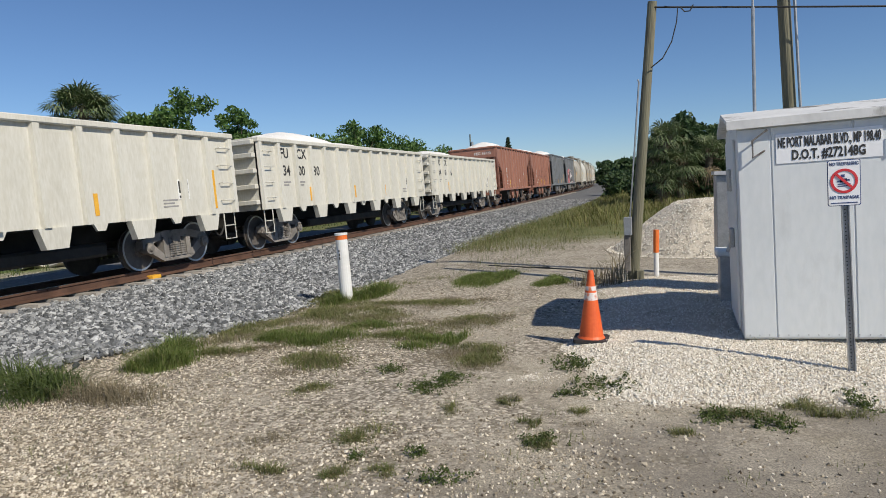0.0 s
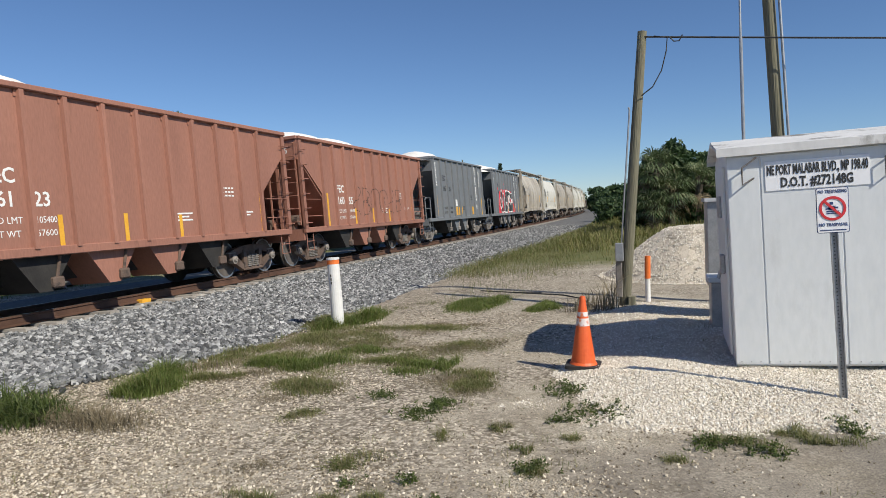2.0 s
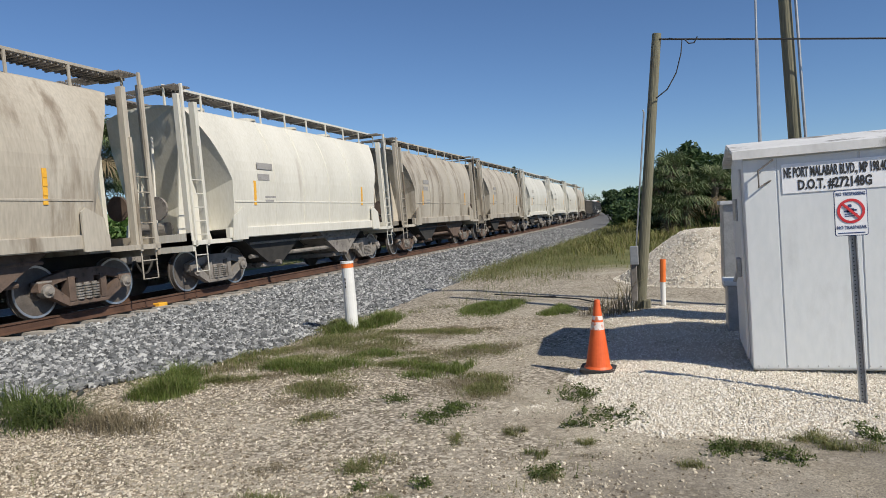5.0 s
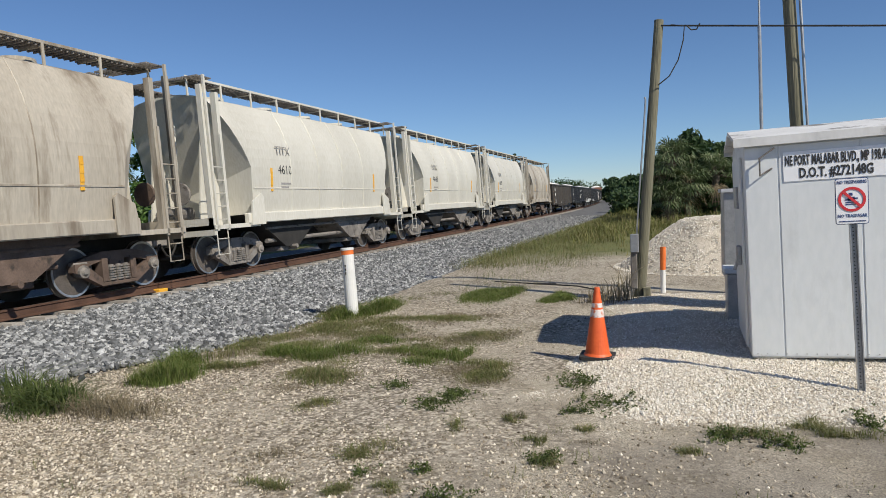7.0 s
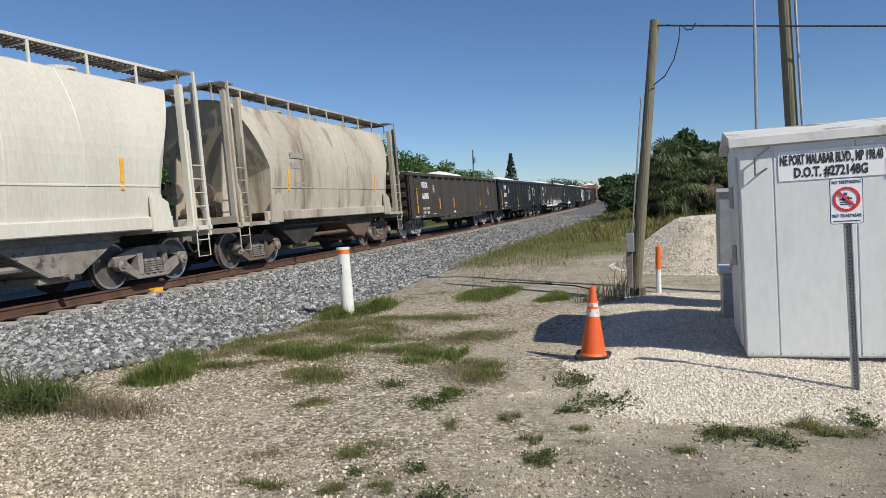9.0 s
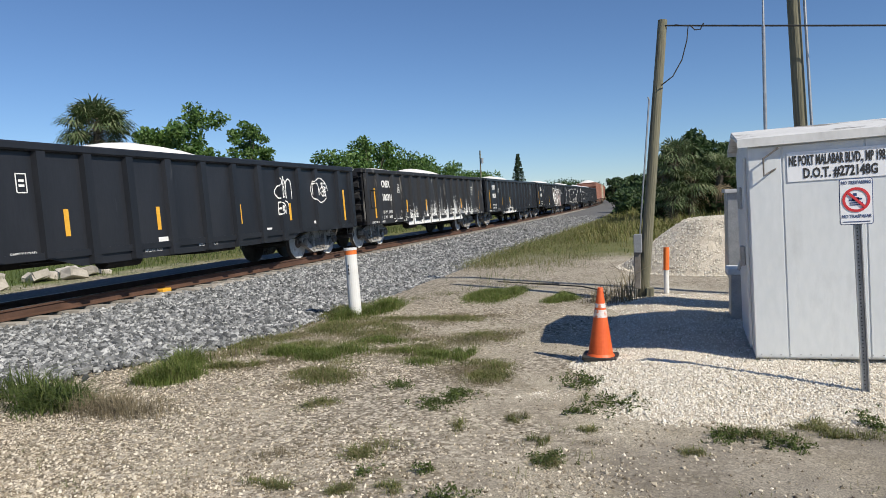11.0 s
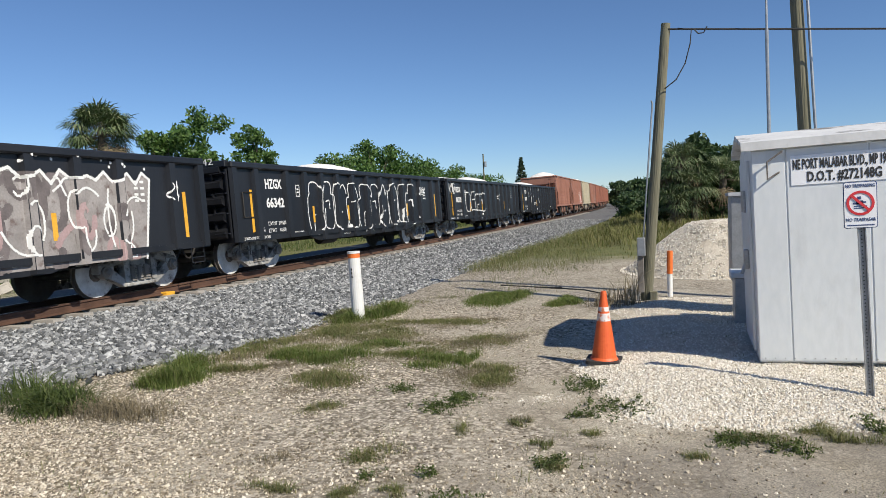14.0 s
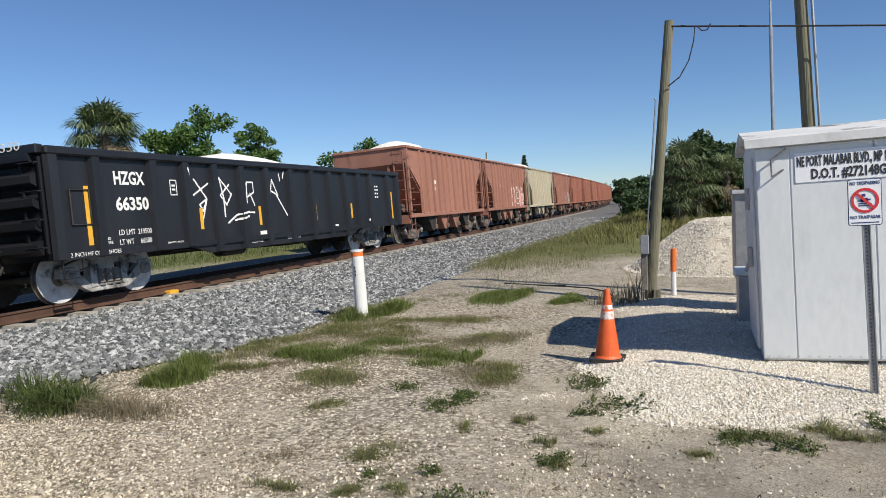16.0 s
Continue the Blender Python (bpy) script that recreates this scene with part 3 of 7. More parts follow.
def shell_bits():
    rng = np.random.default_rng(13)
    n = 165000
    y = 3.0 + 9.5 * rng.power(0.62, n)
    x = (rng.random(n) - 0.66) * (4.3 + 1.3 * y)
    patch = smooth_noise(x, y, 21, 0.9) + 0.6 * smooth_noise(x, y, 22, 2.4) - 0.13 * (x + 2.0)
    keep = (patch + 0.45 * rng.standard_normal(n) > -0.1) & (x - line_x(y) > 4.3)
    x, y = x[keep], y[keep]
    v, f = scatter(OCTA_V, OCTA_F, np.stack([x, y, land(x, y) + 0.002], -1), 0.010 + 0.028 * rng.power(0.45, len(x)), rng, (0.5, 1.1), 0.25)
    soup("shell_bits", v, f, M["shell"], "stuff", "crushed pale shell strewn over the ground", "gravel")


# ---- grass and weeds ----
def blades(places, heights, rng, lean=0.5, width=0.006, bend=0.6):
    n = len(places)
    a = rng.uniform(0, 6.283, n)
    d = np.stack([np.cos(a), np.sin(a), 0 * a], -1)
    side = np.stack([-np.sin(a), np.cos(a), 0 * a], -1) * (width * (0.6 + heights * 1.2))[:, None]
    ln = lean * rng.random(n)[:, None]
    up = np.array([0, 0, 1.0])
    h = heights[:, None]
    mid = places + up * h * 0.55 + d * h * ln * 0.4
    tip = places + up * h * (1 - bend * 0.4 * ln) + d * h * ln * (0.9 + bend)
    v = np.stack([places - side, places + side, mid + side * 0.8, mid - side * 0.8, tip + side * 0.1, tip - side * 0.1], 1).reshape(-1, 3)
    b = (np.arange(n) * 6)[:, None]
    f = np.concatenate([b + [0, 1, 2, 3], b + [3, 2, 4, 5]])
    return v, f


def grass_patch(name, spots, material, label, rng, lean=0.5, width=0.006):
    """spots: x, y, radius x, radius y, number, height."""
    ps, hs = [], []
    for x, y, rx, ry, n, h in spots:
        q = rng.standard_normal((n, 2)) * 0.5
        p = np.stack([x + q[:, 0] * rx, y + q[:, 1] * ry], -1)
        ps.append(np.column_stack([p, np.maximum(land(p[:, 0], p[:, 1]), np.maximum(bed_profile(p[:, 0] - line_x(p[:, 1])) - 0.06, np.where((np.abs(p[:, 0] - 4) < 5.6) & (np.abs(p[:, 1] - 8.7) < 3.8), pad_height(p[:, 0], p[:, 1]), -1.0))) - 0.004]))
        hs.append(h * rng.uniform(0.35, 1.1, n) * np.clip(1.25 - np.hypot(*q.T) * 0.6, 0.3, 1.2))
    v, f = blades(np.concatenate(ps), np.concatenate(hs), rng, lean, width)
    soup(name, v, f, material, "stuff", label, "grass")


def all_grass():
    rng = np.random.default_rng(31)
    verge = []
    for y in np.arange(6.6, 12.5, 0.3):
        verge.append((line_x(y) + float(toe(y)) + rng.gamma(1.2, 0.35), y, 0.45, 0.25, int(rng.uniform(20, 200)), rng.uniform(0.06, 0.16)))
    for y in np.arange(12.5, 40, 0.6):
        if y > 17:
            verge.append((line_x(y) + 5.6 + rng.uniform(-0.4, 0.9) + 0.03 * y, y, 1.0, 0.7, 330, 0.14 + 0.007 * y))
        verge.append((line_x(y) + 6.8 + rng.uniform(-0.4, 0.9) + 0.05 * y, y, 0.9, 0.6, 150 if y > 17 else 40, 0.12 + 0.006 * y))
    # mats of short grass on the clearing: x, y, half width, half depth, height
    olive = ((-5.44, 7.92, 0.67, 0.59, 0.07), (-3.48, 6.35, 0.41, 0.48, 0.08), (-5.54, 10.37, 0.33, 0.68, 0.12), (-3.24, 9.59, 0.63, 0.51, 0.06), (-1.93, 6.70, 0.36, 0.45, 0.07), (-4.73, 6.61, 0.40, 0.3, 0.09), (-3.84, 8.48, 0.65, 0.58, 0.06), (-2.30, 8.46, 0.5, 0.46, 0.05), (-1.77, 6.45, 0.3, 0.4, 0.07), (-4.5, 7.6, 0.6, 0.5, 0.06), (-3.0, 7.4, 0.5, 0.4, 0.05), (-4.3, 9.4, 0.6, 0.5, 0.06), (-5.0, 9.0, 0.5, 0.6, 0.08), (-2.9, 8.0, 0.5, 0.4, 0.04))
    green = ((-5.48, 6.23, 0.50, 0.55, 0.24), (-4.14, 7.24, 0.5, 0.42, 0.12), (-4.76, 10.5, 0.34, 0.8, 0.22), (-2.53, 7.30, 0.36, 0.32, 0.10), (-3.15, 12.25, 0.6, 1.1, 0.10), (-1.87, 11.8, 0.36, 0.6, 0.10), (-2.29, 7.26, 0.14, 0.3, 0.09), (-5.0, 10.0, 0.3, 0.4, 0.16), (-3.6, 8.0, 0.3, 0.25, 0.08))

    def mats(spots, dense):
        out = []
        for x, y, rx, ry, h in spots:
            for _ in range(5):
                out.append((x + rng.normal(0, rx * 0.42), y + rng.normal(0, ry * 0.42), rx * rng.uniform(0.4, 0.8), ry * rng.uniform(0.35, 0.7), int(rx * ry * dense), h * rng.uniform(0.7, 1.15)))
        return out

    grass_patch("verge_grass", verge + mats(olive, 2600), M["grass"], "short olive grass along the foot of the ballast", rng, 1.1, 0.004)
    grass_patch("green_grass", mats(green, 3800), M["lawn_grass"], "mats of short green grass on the clearing", rng, 1.0, 0.0045)
    grass_patch("thatch", mats([(x, y, rx * 1.2, ry * 1.2, 0.035) for x, y, rx, ry, h in olive + green[1:4]], 1300), M["grass_dry"], "dry brown thatch between the grass mats", rng, 2.6, 0.005)
    grass_patch("grass_clump", [(-5.95, 5.1, 0.4, 0.35, 420, 0.33), (-5.6, 4.95, 0.35, 0.3, 240, 0.26), (-6.5, 5.3, 0.4, 0.3, 200, 0.34)], M["grass_green"], "long green grass clump on shell ground", rng, 1.7, 0.008)
    grass_patch("dry_grass_clump", [(-4.9, 4.85, 0.55, 0.3, 620, 0.2), (-4.55, 4.75, 0.5, 0.25, 320, 0.17), (-5.35, 5.0, 0.4, 0.3, 260, 0.2)], M["grass_dry"], "dry brown grass clump on shell ground", rng, 1.3, 0.0035)
    # leafy weeds: x, y, half width, half depth
    leafy = ((-1.99, 5.50, 0.20, 0.22), (-1.85, 5.8, 0.15, 0.15), (-0.87, 6.42, 0.2, 0.3), (-0.52, 5.80, 0.28, 0.26), (-0.77, 5.53, 0.1, 0.1), (0.36, 5.10, 0.18, 0.17), (0.71, 5.0, 0.18, 0.12), (-1.87, 5.77, 0.08, 0.2), (1.37, 5.6, 0.1, 0.22), (-2.52, 6.0, 0.14, 0.12), (-0.82, 4.42, 0.12, 0.1), (-1.55, 4.07, 0.07, 0.05), (-1.3, 3.72, 0.16, 0.08), (-1.96, 3.99, 0.05, 0.08))
    scrub = ((-3.09, 5.36, 0.22, 0.2), (0.95, 5.42, 0.2, 0.15), (-2.15, 4.30, 0.27, 0.2), (-2.47, 3.64, 0.22, 0.1), (-1.63, 3.78, 0.12, 0.08), (-0.93, 4.8, 0.09, 0.1), (-0.61, 5.13, 0.07, 0.1), (-1.22, 5.30, 0.1, 0.1), (-1.62, 4.96, 0.08, 0.12), (0.55, 5.2, 0.35, 0.12), (-0.82, 4.42, 0.15, 0.13), (1.15, 5.3, 0.3, 0.12), (-2.0, 3.7, 0.15, 0.1), (0.15, 4.75, 0.1, 0.08))
    cs = []
    for x, y, rx, ry in leafy:
        for _ in range(int(300 * math.sqrt(rx * ry))):
            px, py = x + rng.normal(0, 0.5) * rx, y + rng.normal(0, 0.5) * ry
            cs.append((px, py, float(max(land(px, py), pad_height(px, py) if px > -0.9 and py > 5.2 else -1.0)) + 0.055 * rng.random() ** 1.6))
    v, f = leaf_cloud(cs, 14, 0.035, 0.012, rng)
    soup("leafy_weeds", v, f, M["grass_green"], "stuff", "low leafy green weeds between the shell", "weeds")
    weeds = []
    for x, y, rx, ry in scrub:
        for _ in range(4):
            weeds.append((x + rng.normal(0, rx * 0.4), y + rng.normal(0, ry * 0.4), rx * rng.uniform(0.3, 0.7), ry * rng.uniform(0.3, 0.7), int(500 * math.sqrt(rx * ry)), 0.05 + 0.10 * rx))
    grass_patch("low_weeds", weeds, M["grass"], "low olive weeds between the shell", rng, 1.6, 0.004)
    grass_patch("dead_weeds", [(-2.81, 4.12, 0.16, 0.14, 150, 0.05), (-2.7, 4.2, 0.1, 0.1, 90, 0.06), (-0.58, 4.84, 0.14, 0.06, 80, 0.04), (-1.22, 5.3, 0.12, 0.1, 40, 0.1)], M["grass_dry"], "small dead brown weeds on the sand", rng, 1.6, 0.003)
    thin = [(rng.uniform(-5.5, 3), rng.uniform(3.2, 9.5), rng.uniform(0.05, 0.3), rng.uniform(0.05, 0.2), int(rng.uniform(4, 26)), rng.uniform(0.03, 0.07)) for _ in range(260)]
    grass_patch("thin_grass", thin, M["grass"], "thin sparse grass on shell ground", rng, 1.3, 0.003)
    dry = [(-0.72, 11.3, 0.25, 0.3, 70, 0.7), (-0.95, 11.5, 0.3, 0.3, 60, 0.5), (-1.2, 11.3, 0.3, 0.2, 70, 0.3)]
    grass_patch("dry_weeds", dry, M["grass_dry"], "tall dry brown weeds beside the utility pole", rng, 1.0, 0.005)
    field = []
    for y in np.arange(20, 62, 1.1):
        for x in np.arange(-3.5 - 0.03 * y, 9 + y * 0.3, 1.3):
            if x - line_x(y) > 7.6 and (y > 25 or x > -0.5):
                field.append((x + rng.uniform(-0.5, 0.5), y + rng.uniform(-0.5, 0.5), 1.1, 1.1, 85 if y < 35 else 45, 0.28 + 0.012 * (y - 20) + (0.15 if x > 0 else 0)))
    grass_patch("field_grass", field, M["field_grass"], "tall rough grass field beyond the clearing", rng, 0.6, 0.014)
    west = []
    for y in np.arange(2, 90, 1.2):
        for u in (-5.8, -7.2, -8.8, -11):
            west.append((line_x(y) + u, y, 1.3, 1.2, 60, 0.3))
    grass_patch("west_grass", west, M["grass_green"], "green grass beyond the railway line", rng, 0.6, 0.012)


# ---- trees ----
def leaf_cloud(centres, per, spread, leaf, rng, droop=0.0):
    n = len(centres) * per
    c = np.repeat(np.asarray(centres, float), per, 0)
    q = rng.standard_normal((n, 3))
    q /= np.linalg.norm(q, axis=1, keepdims=True)
    c = c + q * (spread * rng.random(n) ** 0.45)[:, None] * np.array([1, 1, 0.75])
    a = rng.standard_normal((n, 3))
    a /= np.linalg.norm(a, axis=1, keepdims=True)
    b = np.cross(a, rng.standard_normal((n, 3)))
    b /= np.linalg.norm(b, axis=1, keepdims=True)
    s = (leaf * rng.uniform(0.6, 1.3, n))[:, None]
    v = np.stack([c - a * s, c + b * s * 0.45, c + a * s, c - b * s * 0.45], 1).reshape(-1, 3)
    return v, np.arange(n * 4).reshape(-1, 4)


def broad_tree(x, y, height, radius, seed, label, leafmat="leaf", per=90, lumps=40, leaf=0.16, trunk=0.16, low=0.35, group=""):
    rng = np.random.default_rng(seed)
    z0 = float(land(x, y)) - 0.05
    t = thing("tree", pose(x, y, z0), label, "tree", group)
    bm = bmesh.new()
    fork = height * low
    rod(bm, (0, 0, 0), (0.1, 0, fork), trunk, 8, trunk * 0.75)
    cs = []
    for i in range(lumps):
        a = rng.uniform(0, 6.283)
        k = rng.random() ** 0.5
        zz = rng.uniform(low, 0.97)
        env = radius * math.sqrt(max(0.05, 1 - ((zz - (low + 0.28)) / (1.02 - low)) ** 2)) * rng.uniform(0.75, 1.12)
        cs.append((math.cos(a) * env * k, math.sin(a) * env * k, zz * height))
    for c in cs[:: max(1, lumps // 9)]:
        mid = (c[0] * 0.4, c[1] * 0.4, fork + (c[2] - fork) * 0.45)
        rod(bm, (0.1, 0, fork * 0.95), mid, trunk * 0.5, 6, trunk * 0.33)
        rod(bm, mid, c, trunk * 0.33, 5, trunk * 0.1)
    part("trunk", bm, M["bark"], t)
    v, f = leaf_cloud(cs, per, radius * 0.30, leaf, rng)
    soup("crown", v, f, M[leafmat], "", "", "", parent=t)
    return t


def fan(rng, stem_end, direction, size, count=22):
    """One fan leaf: narrow leaflets spread round its stem's end."""
    d = Vector(direction).normalized()
    s = d.cross(Vector((0, 0, 1)))
    s = s.normalized() if s.length > 0.05 else Vector((1, 0, 0))
    u = s.cross(d)
    vs = []
    for i in range(count):
        a = radians(-125 + 250 * i / (count - 1))
        ray = d * math.cos(a) + s * math.sin(a)
        ln = size * (0.8 + 0.3 * rng.random()) * (1 - 0.15 * abs(a) / 2)
        side = (s * math.cos(a) - d * math.sin(a)) * 0.035 * size
        e = Vector(stem_end)
        mid = e + ray * ln * 0.6 + u * 0.06 * size * ((-1) ** i)
        tip = e + ray * ln + Vector((0, 0, -0.28 * size * (0.5 + rng.random())))
        vs += [e, mid + side, tip, mid - side]
    return vs


def palm_tree(x, y, height, crown, seed, label, group="", fronds=34, dry=6, trunk_r=0.17):
    rng = np.random.default_rng(seed)
    z0 = float(land(x, y)) - 0.05
    t = thing("palm_tree", pose(x, y, z0), label, "palm tree", group)
    bm = bmesh.new()
    pts = [(0.05 * math.sin(i * 0.9), 0, height * i / 8) for i in range(9)]
    for i in range(8):
        rod(bm, pts[i], pts[i + 1], trunk_r * (1.08 if i % 2 else 0.98), 10, trunk_r * 0.96)
    stems = []
    vs, vd = [], []
    for i in range(fronds + dry):
        a = rng.uniform(0, 6.283)
        el = rng.uniform(-0.25, 1.35) if i < fronds else rng.uniform(-1.3, -0.5)
        d = Vector((math.cos(a) * math.cos(el), math.sin(a) * math.cos(el), math.sin(el)))
        top = Vector(pts[-1])
        end = top + d * crown * rng.uniform(0.45, 0.62)
        rod(bm, top, end, 0.018, 4, 0.012)
        (vs if i < fronds else vd).extend(fan(rng, end, d + Vector((0, 0, -0.25)), crown * 0.5))
    part("trunk", bm, M["bark"], t)
    soup("crown", [tuple(q) for q in vs], np.arange(len(vs)).reshape(-1, 4), M["palm"], "", "", "", parent=t)
    if vd:
        soup("dry_fronds", [tuple(q) for q in vd], np.arange(len(vd)).reshape(-1, 4), M["palm_dry"], "", "brown hanging dead fronds", "", parent=t)
    return t


def pine_tree(x, y, height, radius, seed, label):
    rng = np.random.default_rng(seed)
    t = thing("pine_tree", pose(x, y, float(land(x, y))), label, "tree")
    bm = bmesh.new()
    rod(bm, (0, 0, 0), (0, 0, height), 0.22, 8, 0.03)
    cs = []
    for i in range(26):
        z = height * (0.3 + 0.7 * i / 25)
        r = radius * (1.02 - i / 25) + 0.12
        for k in range(5):
            a = rng.uniform(0, 6.283)
            e = (math.cos(a) * r, math.sin(a) * r, z + 0.12 * r)
            rod(bm, (0, 0, z), e, 0.03, 4, 0.01)
            cs += [e, (e[0] * 0.55, e[1] * 0.55, e[2])]
    part("trunk", bm, M["bark"], t)
    v, f = leaf_cloud(cs, 22, 0.34, 0.17, rng)
    soup("crown", v, f, M["needles"], "", "", "", parent=t)


def thicket(x, y, w, d, h, seed, label, per=26, leaf=0.22, mat="leaf_dark"):
    """A dense mass of shrubs that nobody could count."""
    rng = np.random.default_rng(seed)
    n = int(w * d * 2.2) + 20
    cs = []
    for _ in range(n):
        px, py = rng.uniform(-w / 2, w / 2), rng.uniform(-d / 2, d / 2)
        top = h * (0.72 + 0.28 * math.sin(px * 0.55 + seed) * math.cos(py * 0.4 + seed)) * rng.uniform(0.8, 1.1)
        for k in range(3):
            cs.append((x + px, y + py, top * rng.uniform(0.1, 1.0)))
    v, f = leaf_cloud(cs, per, 0.75, leaf, rng)
    soup("thicket", v, f, M[mat], "stuff", label, "bushes")


# ---- railway cars: x to the near side, y along, z up from the rail ----
WHEELSETS = []


TRUCKS = {}


def build_truck(car, y, steel, rim):
    """Side frames, bolster, springs and wheelsets, built once for each finish and then copied."""
    key = (steel.name, rim.name)
    if key in TRUCKS:
        made = {}
        for o in (TRUCKS[key], *TRUCKS[key].children_recursive):
            c = made[o] = o.copy()
            scene.collection.objects.link(c)
            c.parent = made.get(o.parent, car)
            if o in WHEELSETS:
                WHEELSETS.append(c)
        made[TRUCKS[key]].location = (0, y, 0)
        return made[TRUCKS[key]]
    bm = bmesh.new()
    for s in (-1, 1):
        x0, x1 = s * 0.95 - 0.07, s * 0.95 + 0.07
        prism(bm, [(-1.06, 0.46), (-1.03, 0.63), (-0.80, 0.70), (-0.38, 0.79), (0.38, 0.79), (0.80, 0.70), (1.03, 0.63), (1.06, 0.46), (0.76, 0.54), (0.36, 0.63), (-0.36, 0.63), (-0.76, 0.54)], x0, x1)
        prism(bm, [(-0.95, 0.52), (-0.78, 0.33), (-0.44, 0.14), (0.44, 0.14), (0.78, 0.33), (0.95, 0.52), (0.72, 0.52), (0.38, 0.25), (-0.38, 0.25), (-0.72, 0.52)], x0 + s * 0.015, x1 + s * 0.015)
        for e in (-1, 1):
            prism(bm, [(e * 0.43, 0.22), (e * 0.29, 0.22), (e * 0.29, 0.66), (e * 0.43, 0.66)], x0 - s * 0.01, x1 + s * 0.03)
            prism(bm, [(e * 1.05, 0.44), (e * 1.05, 0.60), (e * 0.74, 0.60), (e * 0.74, 0.50)], x0, x1 + s * 0.03)
        box(bm, x0, x1 + s * 0.03, -0.40, 0.40, 0.13, 0.20, 0.015)
    box(bm, -1.0, 1.0, -0.2, 0.2, 0.50, 0.78, 0.02)
    tr = part("truck_frame", bm, steel, car)
    tr.location = (0, y, 0)
    for s in (-1, 1):
        for k in (-0.18, 0.0, 0.18):
            bm = bmesh.new()
            rod(bm, (s * 1.0, k, 0.23), (s * 1.0, k, 0.53), 0.055, 8)
            for j in range(6):
                rod(bm, (s * 1.0, k, 0.235 + j * 0.048), (s * 1.0, k, 0.262 + j * 0.048), 0.088, 10)
            part("spring", bm, M["truck"], tr)
        for e in (-0.89, 0.89):
            bm = bmesh.new()
            rod(bm, (s * 0.95, e, 0.457), (s * 1.10, e, 0.457), 0.120, 14)
            rod(bm, (s * 1.10, e, 0.457), (s * 1.14, e, 0.457), 0.085, 14, 0.05)
            box(bm, s * 0.95 - 0.08, s * 0.95 + 0.08, e - 0.16, e + 0.16, 0.55, 0.64, 0.02)
            part("bearing_cap", bm, M["truck"], tr)
    for e in (-0.89, 0.89):
        bm = bmesh.new()
        rod(bm, (-0.95, 0, 0), (0.95, 0, 0), 0.08, 10)
        for s in (-1, 1):
            rod(bm, (s * 0.685, 0, 0), (s * 0.715, 0, 0), 0.482, 36)
            rod(bm, (s * 0.715, 0, 0), (s * 0.80, 0, 0), 0.457, 36)
            rod(bm, (s * 0.80, 0, 0), (s * 0.86, 0, 0), 0.16, 12, 0.12)
        ws = part("wheelset", bm, M["wheel"], tr)
        ws.location = (0, e, 0.457)
        for s in (-1, 1):
            bm = bmesh.new()
            inner = 0.15 if rim is M["chalk_rim"] else 0.415
            for a in range(36):
                b0, b1 = a * math.tau / 36, (a + 1) * math.tau / 36
                x = s * 0.806
                q = [bm.verts.new((x - dx, r * math.cos(b), r * math.sin(b))) for r, b, dx in ((0.455, b0, 0), (0.455, b1, 0), (inner, b1, s * 0.004), (inner, b0, s * 0.004))]
                bm.faces.new(q)
                q2 = [bm.verts.new((x - s * 0.01, r * math.cos(b), r * math.sin(b))) for r, b in ((0.459, b0), (0.459, b1))]
                bm.faces.new((q[0], q2[0], q2[1], q[1]))
            bmesh.ops.remove_doubles(bm, verts=bm.verts, dist=0.0005)
            part("wheel_rim", bm, rim, ws)
        WHEELSETS.append(ws)
    TRUCKS[key] = tr
    return tr


def coupler(car, y, s):
    bm = bmesh.new()
    box(bm, -0.13, 0.13, y, y + s * 0.45, 0.75, 1.0, 0.02)
    box(bm, -0.17, 0.17, y + s * 0.42, y + s * 0.66, 0.74, 1.02, 0.04)
    part("coupler", bm, M["truck"], car)
    bm = bmesh.new()
    pts = [(0.35, y + s * (0.1 + 0.09 * i), 0.80 - 0.30 * math.sin(i / 6 * math.pi)) for i in range(7)]
    tube(bm, pts, 0.025)
    part("brake_hose", bm, M["underframe"], car)


def ladder(car, x, y, z0, z1, material, rungs, width=0.42, depth=0.07, along="y", stiles=True):
    """Rungs between two stiles, or, without stiles, separate grab irons."""
    bm = bmesh.new()
    for i in range(rungs):
        z = z0 + (z1 - z0) * i / max(1, rungs - 1)
        if along == "y":
            a, b = (x, y - width / 2, z), (x, y + width / 2, z)
            pts = [a, (x + depth, a[1], z), (x + depth, b[1], z), b]
        else:
            a, b = (x - width / 2, y, z), (x + width / 2, y, z)
            pts = [a, (a[0], y + depth, z), (b[0], y + depth, z), b]
        tube(bm, pts, 0.013, 5)
        if not stiles:
            part("grab_iron", bm, material, car)
            bm = bmesh.new()
    if stiles:
        for p in (a, b):
            box(bm, p[0] - 0.02, p[0] + 0.02, p[1] - 0.02, p[1] + 0.02, z0 - 0.1, z1 + 0.1)
        part("ladder", bm, material, car)
    else:
        bm.free()


def stirrup(car, x, y, top, material):
    bm = bmesh.new()
    tube(bm, [(x, y - 0.2, top), (x, y - 0.2, 0.45), (x, y + 0.2, 0.45), (x, y + 0.2, top)], 0.016, 5)
    box(bm, x - 0.03, x + 0.03, y - 0.2, y + 0.2, top - 0.30, top - 0.28)
    part("step", bm, material, car)


def reflectors(car, spots, x):
    for y, z0, z1 in spots:
        bm = bmesh.new()
        box(bm, x, x + 0.004, y - 0.05, y + 0.05, z0, z1)
        part("reflector", bm, M["mark_yellow"], car, "yellow reflective strip")


